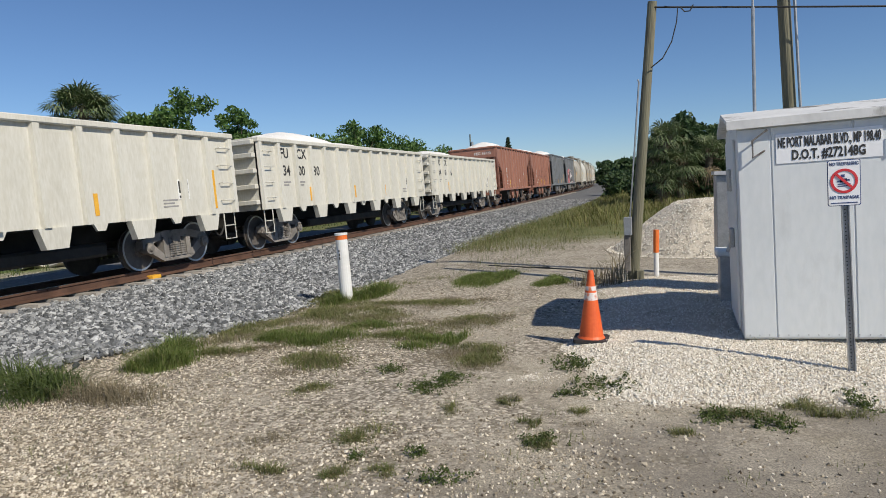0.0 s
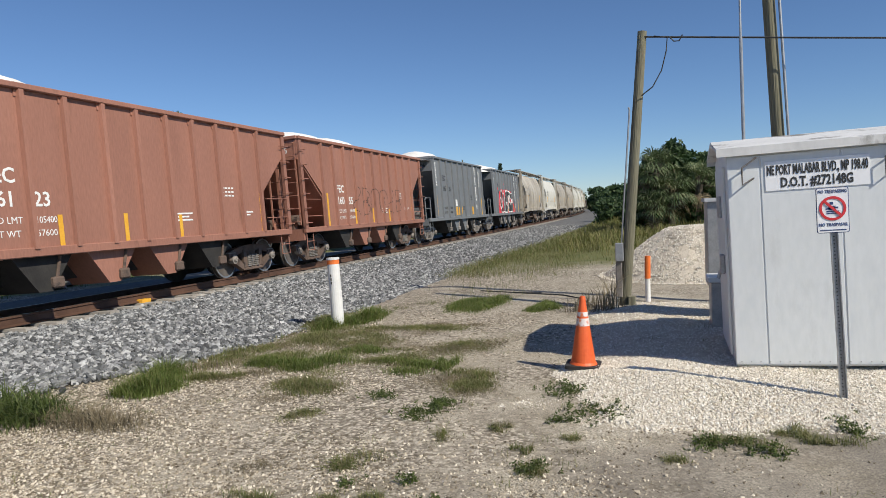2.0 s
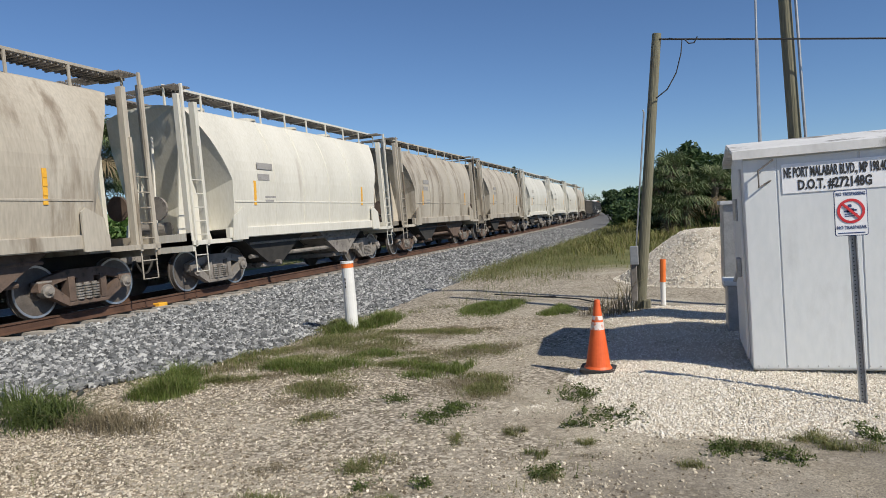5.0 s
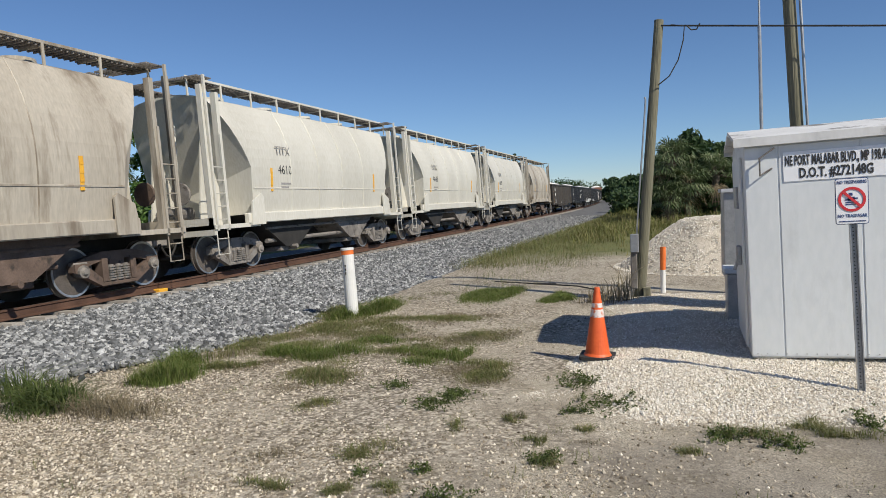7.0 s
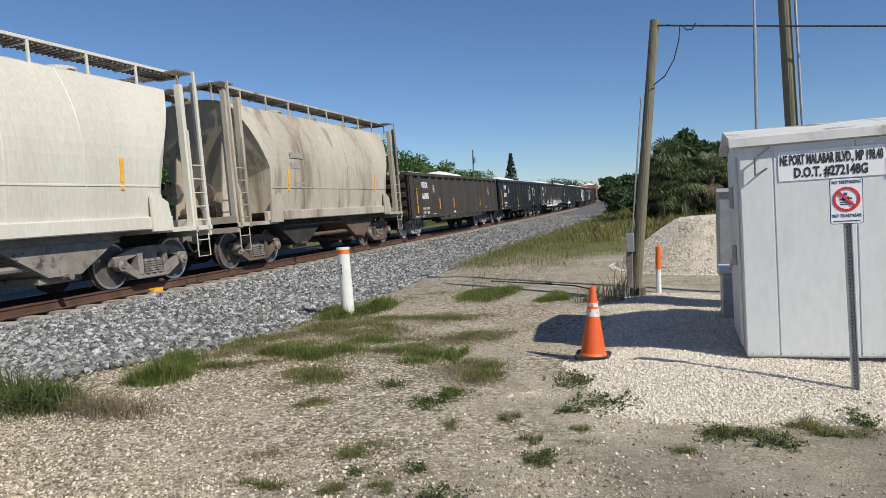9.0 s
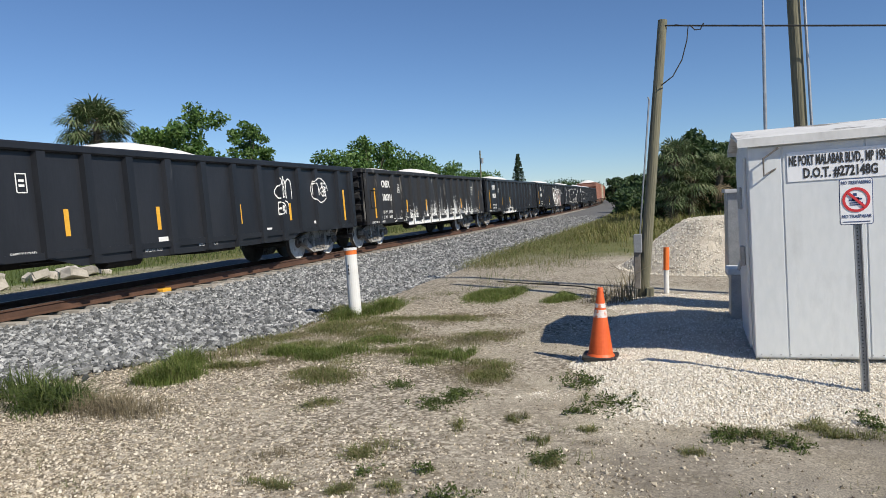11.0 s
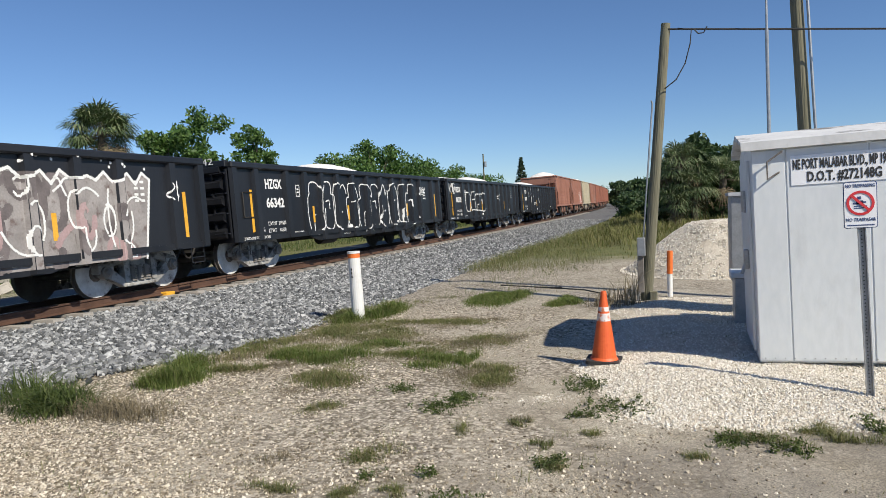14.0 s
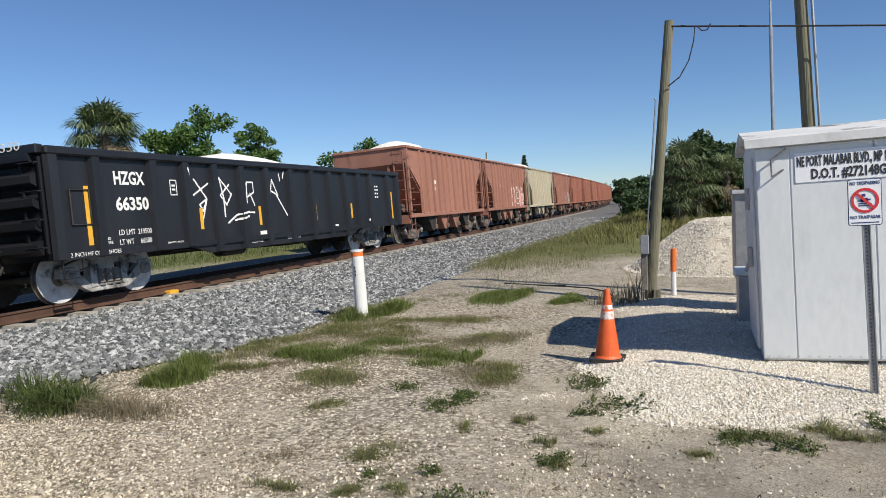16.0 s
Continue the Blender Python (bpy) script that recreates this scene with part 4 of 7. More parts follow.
def bars(car, y, z, w, rows, material, x, h=0.045, gap=0.035, name="stencil_mark"):
    bm = bmesh.new()
    for i in range(rows):
        box(bm, x, x + 0.003, y, y + w * (1 - 0.25 * (i % 2)), z - i * (h + gap), z - i * (h + gap) + h)
    part(name, bm, material, car)


def heap(car, y0, y1, half, z, peaks, seed):
    """A heaped load of white aggregate."""
    rng = np.random.default_rng(seed)
    ny, nx = 44, 12
    vs = []
    for i in range(ny):
        y = y0 + (y1 - y0) * i / (ny - 1)
        for j in range(nx):
            x = -half + 2 * half * j / (nx - 1)
            h = 0
            for py, ph, pw in peaks:
                h = max(h, ph - ph * math.hypot((y - py) / pw, x / (half * 1.25)) ** 1.4)
            edge = min(1, (1 - abs(x) / half) * 4) * min(1, (y - y0) * 1.5, (y1 - y) * 1.5)
            vs.append((x, y, z + max(h, -0.25) * max(edge, 0) - 0.12 * (1 - max(0, min(1, edge))) + rng.uniform(-0.012, 0.012)))
    f = [(i * nx + j, i * nx + j + 1, (i + 1) * nx + j + 1, (i + 1) * nx + j) for i in range(ny - 1) for j in range(nx - 1)]
    soup("load", vs, f, M["sand"], "", "heaped white aggregate load", "", True, car)


def white_gondola(length, seed, label, marks):
    car = thing("gondola_car", pose(0, 0, 0), label, "railway car", "cars of the freight train")
    L, top, sill, W, P = length / 2 - 0.55, 2.90, 1.05, 1.52, M["white_car"]
    for s in (-1, 1):
        bm = bmesh.new()
        box(bm, s * (W - 0.05), s * W, -L, L, sill, top - 0.1)
        part("side_wall", bm, P, car)
        bm = bmesh.new()
        box(bm, s * (W - 0.08), s * (W + 0.10), -L - 0.02, L + 0.02, top - 0.12, top, 0.02)
        part("top_chord", bm, P, car)
        n = 14
        for i in range(n + 1):
            y = -L + 0.10 + (2 * L - 0.2) * i / n
            bm = bmesh.new()
            prism(bm, [(W, y - 0.09), (W + 0.085, y - 0.065), (W + 0.085, y + 0.065), (W, y + 0.09)] if s > 0 else [(-W, y - 0.09), (-W - 0.085, y - 0.065), (-W - 0.085, y + 0.065), (-W, y + 0.09)], sill, top - 0.12, "z")
            part("side_post", bm, P, car)
        for i in range(11):
            y = -L + 1.1 + (2 * L - 2.2) * i / 10
            bm = bmesh.new()
            if i % 2:
                prism(bm, [(y - 0.17, sill), (y + 0.17, sill), (y + 0.09, sill - 0.13), (y - 0.09, sill - 0.13)], s * (W - 0.05), s * W)
            else:
                prism(bm, [(y - 0.34, sill), (y + 0.34, sill), (y + 0.22, sill - 0.36), (y - 0.22, sill - 0.36)], s * (W - 0.09), s * (W + 0.05))
            part("sill_bracket", bm, P, car)
    for e in (-1, 1):
        bm = bmesh.new()
        box(bm, -W, W, e * (L - 0.05), e * L, sill, top)
        part("end_wall", bm, P, car)
        for z in (1.25, 1.65, 2.05, 2.45, 2.78):
            bm = bmesh.new()
            box(bm, -W + 0.03, W - 0.03, e * L, e * (L + 0.16), z - 0.06, z + 0.06, 0.015)
            part("end_rib", bm, P, car)
        for s in (-1, 1):
            ladder(car, s * (W + 0.0), e * (L - 0.36), 1.35, 2.55, P, 4, 0.42, s * 0.10, "y", False)
            stirrup(car, s * (W - 0.02), e * (L - 0.3), 1.05, P)
        coupler(car, e * (L - 0.1), e)
        build_truck(car, e * (L - 1.65), M["truck"], M["tread"])
    bm = bmesh.new()
    box(bm, -W + 0.06, W - 0.06, -L + 0.06, L - 0.06, sill - 0.02, sill + 0.05)
    box(bm, -0.35, 0.35, -L, L, 0.68, sill)
    box(bm, -0.9, 0.9, -2.8, 2.8, 0.42, 0.68, 0.05)
    part("underframe", bm, M["underframe"], car)
    heap(car, -L + 0.1, L - 0.1, W - 0.06, top - 0.10, [(-L * 0.5 + 0.8, 0.62, 3.4), (L * 0.12, 0.42, 3.0)] if seed % 2 else [(-L * 0.35, 0.50, 3.6), (L * 0.3, 0.36, 2.6)], seed)
    x = W + 0.003
    mark, number = marks
    for w, y, z, h in ((mark[:2], -L + 1.12, 2.40, 0.27), (mark[2:], -L + 2.0, 2.40, 0.27), (number[:2], -L + 1.20, 1.93, 0.27), (number[2:4], -L + 2.02, 1.93, 0.27), (number[4:], -L + 2.90, 1.93, 0.27)):
        letters("car_mark", w, h, Matrix.Translation((x, y, z)) @ SIDE_TEXT, M["mark_black"], car, bold=0.008)
    bars(car, -L + 1.15, 1.72, 0.4, 2, M["mark_grey"], x)
    bars(car, -L + 2.05, 1.72, 0.3, 2, M["mark_grey"], x)
    bars(car, L - 2.5, 1.40, 0.45, 3, M["mark_grey"], x, 0.03)
    bm = bmesh.new()
    box(bm, x, x + 0.004, L - 2.02, L - 1.66, 1.42, 1.84)
    plate = part("placard", bm, M["mark_white"], car, "small white plate with black bars")
    bm = bmesh.new()
    for k, (a, b, c, d) in enumerate(((-1.99, -1.88, 1.55, 1.81), (-1.85, -1.79, 1.55, 1.81), (-1.76, -1.69, 1.55, 1.81), (-1.99, -1.69, 1.45, 1.50))):
        box(bm, x + 0.005, x + 0.007, L + a, L + b, c, d)
    part("placard_bars", bm, M["mark_black"], plate)
    reflectors(car, [(L - 0.78, 1.18, 2.05), (-L + 2.62, 1.2, 1.6), (-0.6, 1.2, 1.6), (2.0, 1.2, 1.6)], x + 0.004)
    return car


def open_hopper(length, top, P, seed, label, ribs=11, truck=None, group="cars of the freight train", porch=0.0):
    """porch: how far the end platforms stand clear of the body; without it the side sheets reach over them."""
    car = thing("hopper_car", pose(0, 0, 0), label, "railway car", group)
    L, sill, W = length / 2 - 0.42, 1.09, 1.52
    B = L - porch
    lip, back, knee = top - 0.66, 1.30, 2.12
    truck = truck or M["brown_truck"]
    for s in (-1, 1):
        bm = bmesh.new()
        if porch:
            prism(bm, [(-B, top - 0.08), (B, top - 0.08), (B, sill), (-B, sill)], s * (W - 0.03), s * W)
        else:
            prism(bm, [(-B + 0.05, top - 0.08), (B - 0.05, top - 0.08), (B - 0.05, lip), (B - back, knee), (B - back, sill), (-B + back, sill), (-B + back, knee), (-B + 0.05, lip)], s * (W - 0.03), s * W)
        part("side_wall", bm, P, car)
        bm = bmesh.new()
        box(bm, s * (W - 0.06), s * (W + 0.09), -B - 0.02, B + 0.02, top - 0.10, top, 0.015)
        part("top_chord", bm, P, car)
        bm = bmesh.new()
        box(bm, s * (W - 0.1), s * (W + 0.05), -L, L, sill - 0.13, sill + 0.03, 0.015)
        part("side_sill", bm, P, car)
        first = 0.12 if porch else 1.38
        for i in range(ribs):
            y = -B + first + (2 * B - 2 * first) * i / (ribs - 1)
            bm = bmesh.new()
            prism(bm, [(s * W, y - 0.065), (s * (W + 0.075), y - 0.045), (s * (W + 0.075), y + 0.045), (s * W, y + 0.065)], sill, top - 0.1, "z")
            prism(bm, [(s * W, y - 0.10), (s * (W + 0.02), y - 0.10), (s * (W + 0.02), y + 0.10), (s * W, y + 0.10)], top - 0.22, top - 0.1, "z")
            part("side_post", bm, P, car)
        for e in (-1, 1):
            if not porch:
                bm = bmesh.new()
                prism(bm, [(e * (B - 0.14), sill), (e * B, sill), (e * B, top - 0.1), (e * (B - 0.14), top - 0.1)], s * (W - 0.04), s * (W + 0.05))
                part("corner_post", bm, P, car)
                ladder(car, s * (W - 0.02), e * (B - 0.62), 1.45, 1.95, P, 2, 1.0, s * 0.03, "y", False)
                ladder(car, s * (W + 0.04), e * (B - 0.10), 1.25, top - 0.4, P, 6, 0.36, s * 0.07, "y", False)
            stirrup(car, s * (W - 0.02), e * (L - 0.3), 1.0, P)
    for e in (-1, 1):
        bm = bmesh.new()
        a, b = (e * (B - 0.03), lip), (e * (B - 2.5), 0.95)
        prism(bm, [a, b, (b[0] - e * 0.05, b[1]), (a[0] - e * 0.05, a[1])], -W + 0.035, W - 0.035)
        part("slope_sheet", bm, P, car)
        bm = bmesh.new()
        box(bm, -W + 0.03, W - 0.03, e * (B - 0.05), e * (B + 0.01), lip - 0.02, top - 0.02)
        part("end_plate", bm, P, car)
        bm = bmesh.new()
        box(bm, -W, W, e * (B - 0.06), e * (B + 0.07), top - 0.09, top + 0.01, 0.015)
        part("end_chord", bm, P, car)
        bm = bmesh.new()
        box(bm, -W + 0.05, W - 0.05, e * (B - 1.7), e * L, sill - 0.06, sill)
        box(bm, -W + 0.05, W - 0.05, e * (L - 0.08), e * L, sill - 0.34, sill - 0.06)
        part("end_platform", bm, P, car)
        for k in (-0.62, 0.25):
            bm = bmesh.new()
            if porch:
                prism(bm, [(e * (B - 0.15), sill + 0.55), (e * (B - 1.2), sill + 0.55), (e * (B - 0.62), lip - 0.75), (e * (B - 0.50), lip - 0.75)], k - 0.02, k + 0.02)
            else:
                prism(bm, [(e * (B - 0.3), sill), (e * (B - 1.6), sill), (e * (B - 1.3), 2.3)], k - 0.02, k + 0.02)
            part("gusset", bm, P, car)
        if porch:
            bm = bmesh.new()
            box(bm, -0.95, 0.70, e * (B - 1.25), e * (B - 0.10), sill, sill + 0.58, 0.02)
            part("end_bulkhead", bm, P, car)
            for s in (-1, 1):
                for k, w, h in ((s * 1.36, 0.80, 0.98), (s * 0.52, 0.55, 0.90)):
                    bm = bmesh.new()
                    y0, y1 = e * (L - 0.03), e * (L - w)
                    tube(bm, [(k, y0, sill - 0.3), (k, y0, sill + h - 0.1), (k, y0 - e * 0.1, sill + h), (k, y1, sill + h), (k, y1, sill)], 0.027, 6)
                    tube(bm, [(k, y0, sill + h * 0.5), (k, y1, sill + h * 0.5)], 0.016, 5)
                    part("hand_rail", bm, P, car)
            bm = bmesh.new()
            for s in (-1, 1):
                box(bm, s * 1.05, s * 1.50, e * (L - 0.02), e * (L + 0.10), sill - 0.55, sill - 0.50)
                box(bm, s * 1.05, s * 1.50, e * (L - 0.02), e * (L + 0.10), sill - 0.30, sill - 0.26)
            part("corner_step", bm, P, car)
            ladder(car, -W + 0.28, e * B, 2.1, top - 0.2, P, 5, 0.4, e * 0.08, "x")
        else:
            for k in (-0.75, 0.75):
                bm = bmesh.new()
                box(bm, k - 0.05, k + 0.05, e * (B - 0.14), e * (B - 0.04), sill, lip)
                part("end_post", bm, P, car)
            ladder(car, W - 0.32, e * B, 1.3, top - 0.2, P, 7, 0.4, e * 0.07, "x")
        bm = bmesh.new()
        rod(bm, (0.95, e * (L - 0.75), sill + 0.28), (0.35, e * (L - 0.75), sill + 0.28), 0.16, 14)
        rod(bm, (0.35, e * (L - 0.75), sill + 0.28), (0.05, e * (L - 0.75), sill + 0.28), 0.06, 8)
        box(bm, 0.5, 0.8, e * (L - 0.85), e * (L - 0.65), sill, sill + 0.16)
        part("brake_cylinder", bm, truck, car)
        bm = bmesh.new()
        box(bm, -0.6, 0.1, e * (L - 0.9), e * (L - 0.5), sill, sill + 0.35, 0.03)
        part("valve_box", bm, truck, car)
        coupler(car, e * (L - 0.15), e)
        build_truck(car, e * (L - 1.25), truck, M["tread"])
    for i, y in enumerate((-2.35, -0.8, 0.8, 2.35)):
        for s in (-1, 1):
            bm = bmesh.new()
            prism(bm, [(y - 0.62, sill - 0.1), (y + 0.62, sill - 0.1), (y + 0.14, 0.36), (y - 0.14, 0.36)], s * 0.5, s * (W - 0.12))
            part("chute", bm, P if i % 3 else M["underframe"], car)
            bm = bmesh.new()
            box(bm, s * (W - 0.18), s * (W - 0.04), y + 0.1, y + 0.34, 0.40, 0.60, 0.03)
            rod(bm, (s * (W - 0.1), y + 0.2, 0.5), (s * (W - 0.1), y + 0.32, 0.95), 0.03, 6)
            part("gate_latch", bm, truck, car)
    bm = bmesh.new()
    box(bm, -0.3, 0.3, -L, L, 0.66, 1.02)
    box(bm, -0.75, 0.75, -3.0, 3.0, 0.5, 1.0)
    part("underframe", bm, M["underframe"], car)
    heap(car, -L + 0.4, L - 0.4, W - 0.05, top - 0.10, [(-1.0, 0.60, 2.4), (-3.4, 0.58, 2.0)] if seed in (3, 5) else [(-L * 0.32, 0.50, 3.0), (L * 0.22, 0.42, 2.6)] if seed % 2 else [(-L * 0.48, 0.62, 2.2), (0.8, 0.30, 2.6)], seed)
    return car


def covered_section(W, sill, eave):
    """The bowed half section of a covered hopper, from the sill to the roof ridge."""
    pts = []
    for i in range(13):
        a = i / 12
        z = sill + (eave - sill) * a
        pts.append((W * (0.93 + 0.07 * math.sin(min(a / 0.45, 1) * math.pi / 2)) * (1 - 0.30 * max(0, (a - 0.42) / 0.58) ** 2.1), z))
    return pts + [(0.82, eave + 0.10), (0.45, eave + 0.17), (0, eave + 0.20)]


def covered_hopper(length, P, seed, label, truck=None):
    car = thing("covered_hopper_car", pose(0, 0, 0), label, "railway car", "cars of the freight train")
    L, sill, W, eave = length / 2 - 0.50, 1.35, 1.56, 4.11
    truck = truck or M["truck"]
    sec = covered_section(W, sill, eave)
    sec = sec + [(-x, z) for x, z in sec[-2::-1]]
    bm = bmesh.new()
    ny = 25
    grid = []
    for i in range(ny):
        row = []
        for x, z in sec:
            k = (z - sill) / (eave - sill)
            inset = 0.62 + 0.98 * min(1.0, (1 - min(1, max(0, k))) / 0.62) ** 0.9
            e = L - inset
            row.append(bm.verts.new((x, -e + 2 * e * i / (ny - 1), z)))
        grid.append(row)
    for a, b in zip(grid, grid[1:]):
        for j in range(len(sec) - 1):
            bm.faces.new((a[j], a[j + 1], b[j + 1], b[j]))
    bm.faces.new(grid[0])
    bm.faces.new(grid[-1][::-1])
    part("body_shell", bm, P, car, smooth=False)
    for i in range(1, 5):
        bm = bmesh.new()
        y = -L + 1.9 + (2 * L - 3.8) * i / 5
        half = sec[: 13]
        for (xa, za), (xb, zb) in zip(half, half[1:]):
            rod(bm, (xa + 0.001, y, za), (xb + 0.001, y, zb), 0.014, 5)
        part("weld_seam", bm, P, car)
    for s in (-1, 1):
        bm = bmesh.new()
        xs = covered_x(1.98)
        box(bm, s * (xs - 0.01), s * (xs + 0.012), -L + 1.62, L - 1.62, 1.96, 2.0, 0.004)
        part("body_crease", bm, P, car)
        bm = bmesh.new()
        box(bm, s * (W - 0.16), s * (W - 0.02), -L + 1.3, L - 1.3, sill - 0.24, sill + 0.02, 0.02)
        part("side_sill", bm, P, car)
        for e in (-1, 1):
            bm = bmesh.new()
            prism(bm, [(e * (L - 1.35), sill - 0.28), (e * (L - 1.95), sill - 0.28), (e * (L - 1.95), sill + 0.42), (e * (L - 1.85), sill + 0.50), (e * (L - 1.45), sill + 0.30)], s * (W - 0.02), s * (W + 0.02))
            part("bolster_plate", bm, P, car)
            bm = bmesh.new()
            box(bm, s * (W - 0.22), s * (W - 0.08), e * (L - 0.62), e * (L - 0.50), sill - 0.3, eave + 0.08)
            box(bm, s * (W - 0.22), s * (W - 0.10), e * (L - 0.08), e * L, sill - 0.3, eave + 0.2)
            part("end_post", bm, P, car)
            bm = bmesh.new()
            for k in (0.12, 0.52):
                box(bm, s * (W - 0.10), s * (W - 0.05), e * (L - k) - 0.03, e * (L - k) + 0.03, 1.0, eave + (0.42 if k < 0.2 else -0.9))
            for z in (1.25, 1.55, 1.85, 2.15, 2.45):
                rod(bm, (s * (W - 0.07), e * (L - 0.12), z), (s * (W - 0.07), e * (L - 0.52), z), 0.013, 5)
            part("ladder", bm, P, car)
            stirrup(car, s * (W - 0.1), e * (L - 0.3), 1.1, P)
        bm = bmesh.new()
        box(bm, s * 1.03, s * 1.06, -L + 0.05, L - 0.05, eave + 0.40, eave + 0.46, 0.006)
        n = 9
        for i in range(n + 1):
            y = -L + 0.1 + (2 * L - 0.2) * i / n
            box(bm, s * 1.03, s * 1.06, y - 0.025, y + 0.025, eave + 0.0, eave + 0.42)
            box(bm, s * 0.5, s * 1.04, y - 0.02, y + 0.02, eave + 0.34, eave + 0.38)
        part("walkway_frame", bm, P, car)
    bm = bmesh.new()
    for s in (-1, 1):
        for k in range(11):
            x = s * (0.52 + 0.05 * k)
            box(bm, x - 0.012, x + 0.012, -L, L, eave + 0.385, eave + 0.42)
        for e in (-1, 1):
            for k in range(9):
                y = e * (L - 0.04 - 0.06 * k)
                box(bm, s * 0.05, s * 1.40, y - 0.012, y + 0.012, eave + 0.385, eave + 0.42)
    for k in range(90):
        y = -L + 2 * L * k / 89
        for s in (-1, 1):
            box(bm, s * 0.52, s * 1.03, y - 0.014, y + 0.014, eave + 0.355, eave + 0.385)
    # grating darkened in colour for the shade on its underside
    part("running_board", bm, M["truck"], car, "open grating walkway along the roof")
    for y in (-L * 0.6, -L * 0.2, L * 0.2, L * 0.6):
        bm = bmesh.new()
        rod(bm, (0, y, eave + 0.16), (0, y, eave + 0.33), 0.36, 18)
        part("hatch", bm, P, car)
    for e in (-1, 1):
        bm = bmesh.new()
        box(bm, -W + 0.05, W - 0.05, e * (L - 1.8), e * L, sill - 0.32, sill - 0.22)
        box(bm, -W + 0.08, W - 0.08, e * (L - 0.06), e * L, sill - 0.45, sill - 0.05)
        for k in (-0.7, 0.7):
            prism(bm, [(e * (L - 0.5), sill - 0.22), (e * (L - 1.7), sill - 0.22), (e * (L - 0.85), 3.4)], k - 0.02, k + 0.02)
        part("end_frame", bm, P, car)
        bm = bmesh.new()
        rod(bm, (0.35, e * (L - 0.25), sill - 0.2), (0.1, e * (L - 0.7), 3.6), 0.03, 6)
        part("brake_rod", bm, P, car)
        bm = bmesh.new()
        rod(bm, (-0.5, e * (L - 0.6), sill + 0.1), (0.4, e * (L - 0.6), sill + 0.1), 0.16, 12)
        part("air_tank", bm, truck, car)
        bm = bmesh.new()
        rod(bm, (0.6, e * (L - 0.1), 1.9), (0.6, e * (L - 0.04), 1.9), 0.26, 16)
        part("brake_wheel", bm, truck, car)
        ladder(car, -W + 0.4, e * L, 1.3, 4.2, P, 9, 0.42, e * 0.06, "x")
        coupler(car, e * (L - 0.15), e)
        build_truck(car, e * (L - 1.45), truck, M["tread"])
    for y in (-2.0, 2.0):
        bm = bmesh.new()
        for s in (-1, 1):
            prism(bm, [(y - 1.9, sill), (y + 1.9, sill), (y + 0.35, 0.42), (y - 0.35, 0.42)], s * 0.1, s * (W - 0.35))
        # not body paint: a darker colour carries the shade under the car
        part("discharge_hopper", bm, M["underframe"] if y < 0 else truck, car)
        bm = bmesh.new()
        box(bm, -1.1, 1.1, y - 0.45, y + 0.45, 0.30, 0.44, 0.02)
        rod(bm, (-1.35, y, 0.4), (1.35, y, 0.4), 0.06, 8)
        part("outlet_gate", bm, truck, car)
    bm = bmesh.new()
    rod(bm, (1.05, -L + 2.7, 0.62), (1.05, L - 2.9, 0.62), 0.06, 8)
    rod(bm, (1.2, -L + 2.5, 0.95), (1.2, L - 2.5, 0.95), 0.035, 8)
    part("pipe", bm, truck, car)
    bm = bmesh.new()
    box(bm, -0.3, 0.3, -L, L, 0.70, 1.05)
    part("underframe", bm, M["underframe"], car)
    return car


def covered_x(z, W=1.56, sill=1.35, eave=4.11):
    a = (z - sill) / (eave - sill)
    return W * (0.93 + 0.07 * math.sin(min(a / 0.45, 1) * math.pi / 2)) * (1 - 0.30 * max(0, (a - 0.42) / 0.58) ** 2.1)


GONDOLA_RIBS = sorted([k * (7.3875 - q) for k in (-1, 1) for q in (0.10, 0.98, 2.38, 3.32, 4.26, 5.24, 6.28)] + [0.0])


def gondola_face(y):
    """The side's outer x at y, over sheet and ribs."""
    d = min(abs(y - r) for r in GONDOLA_RIBS)
    return 1.50 + 0.09 * min(1.0, max(0.0, (0.12 - d) / 0.035))


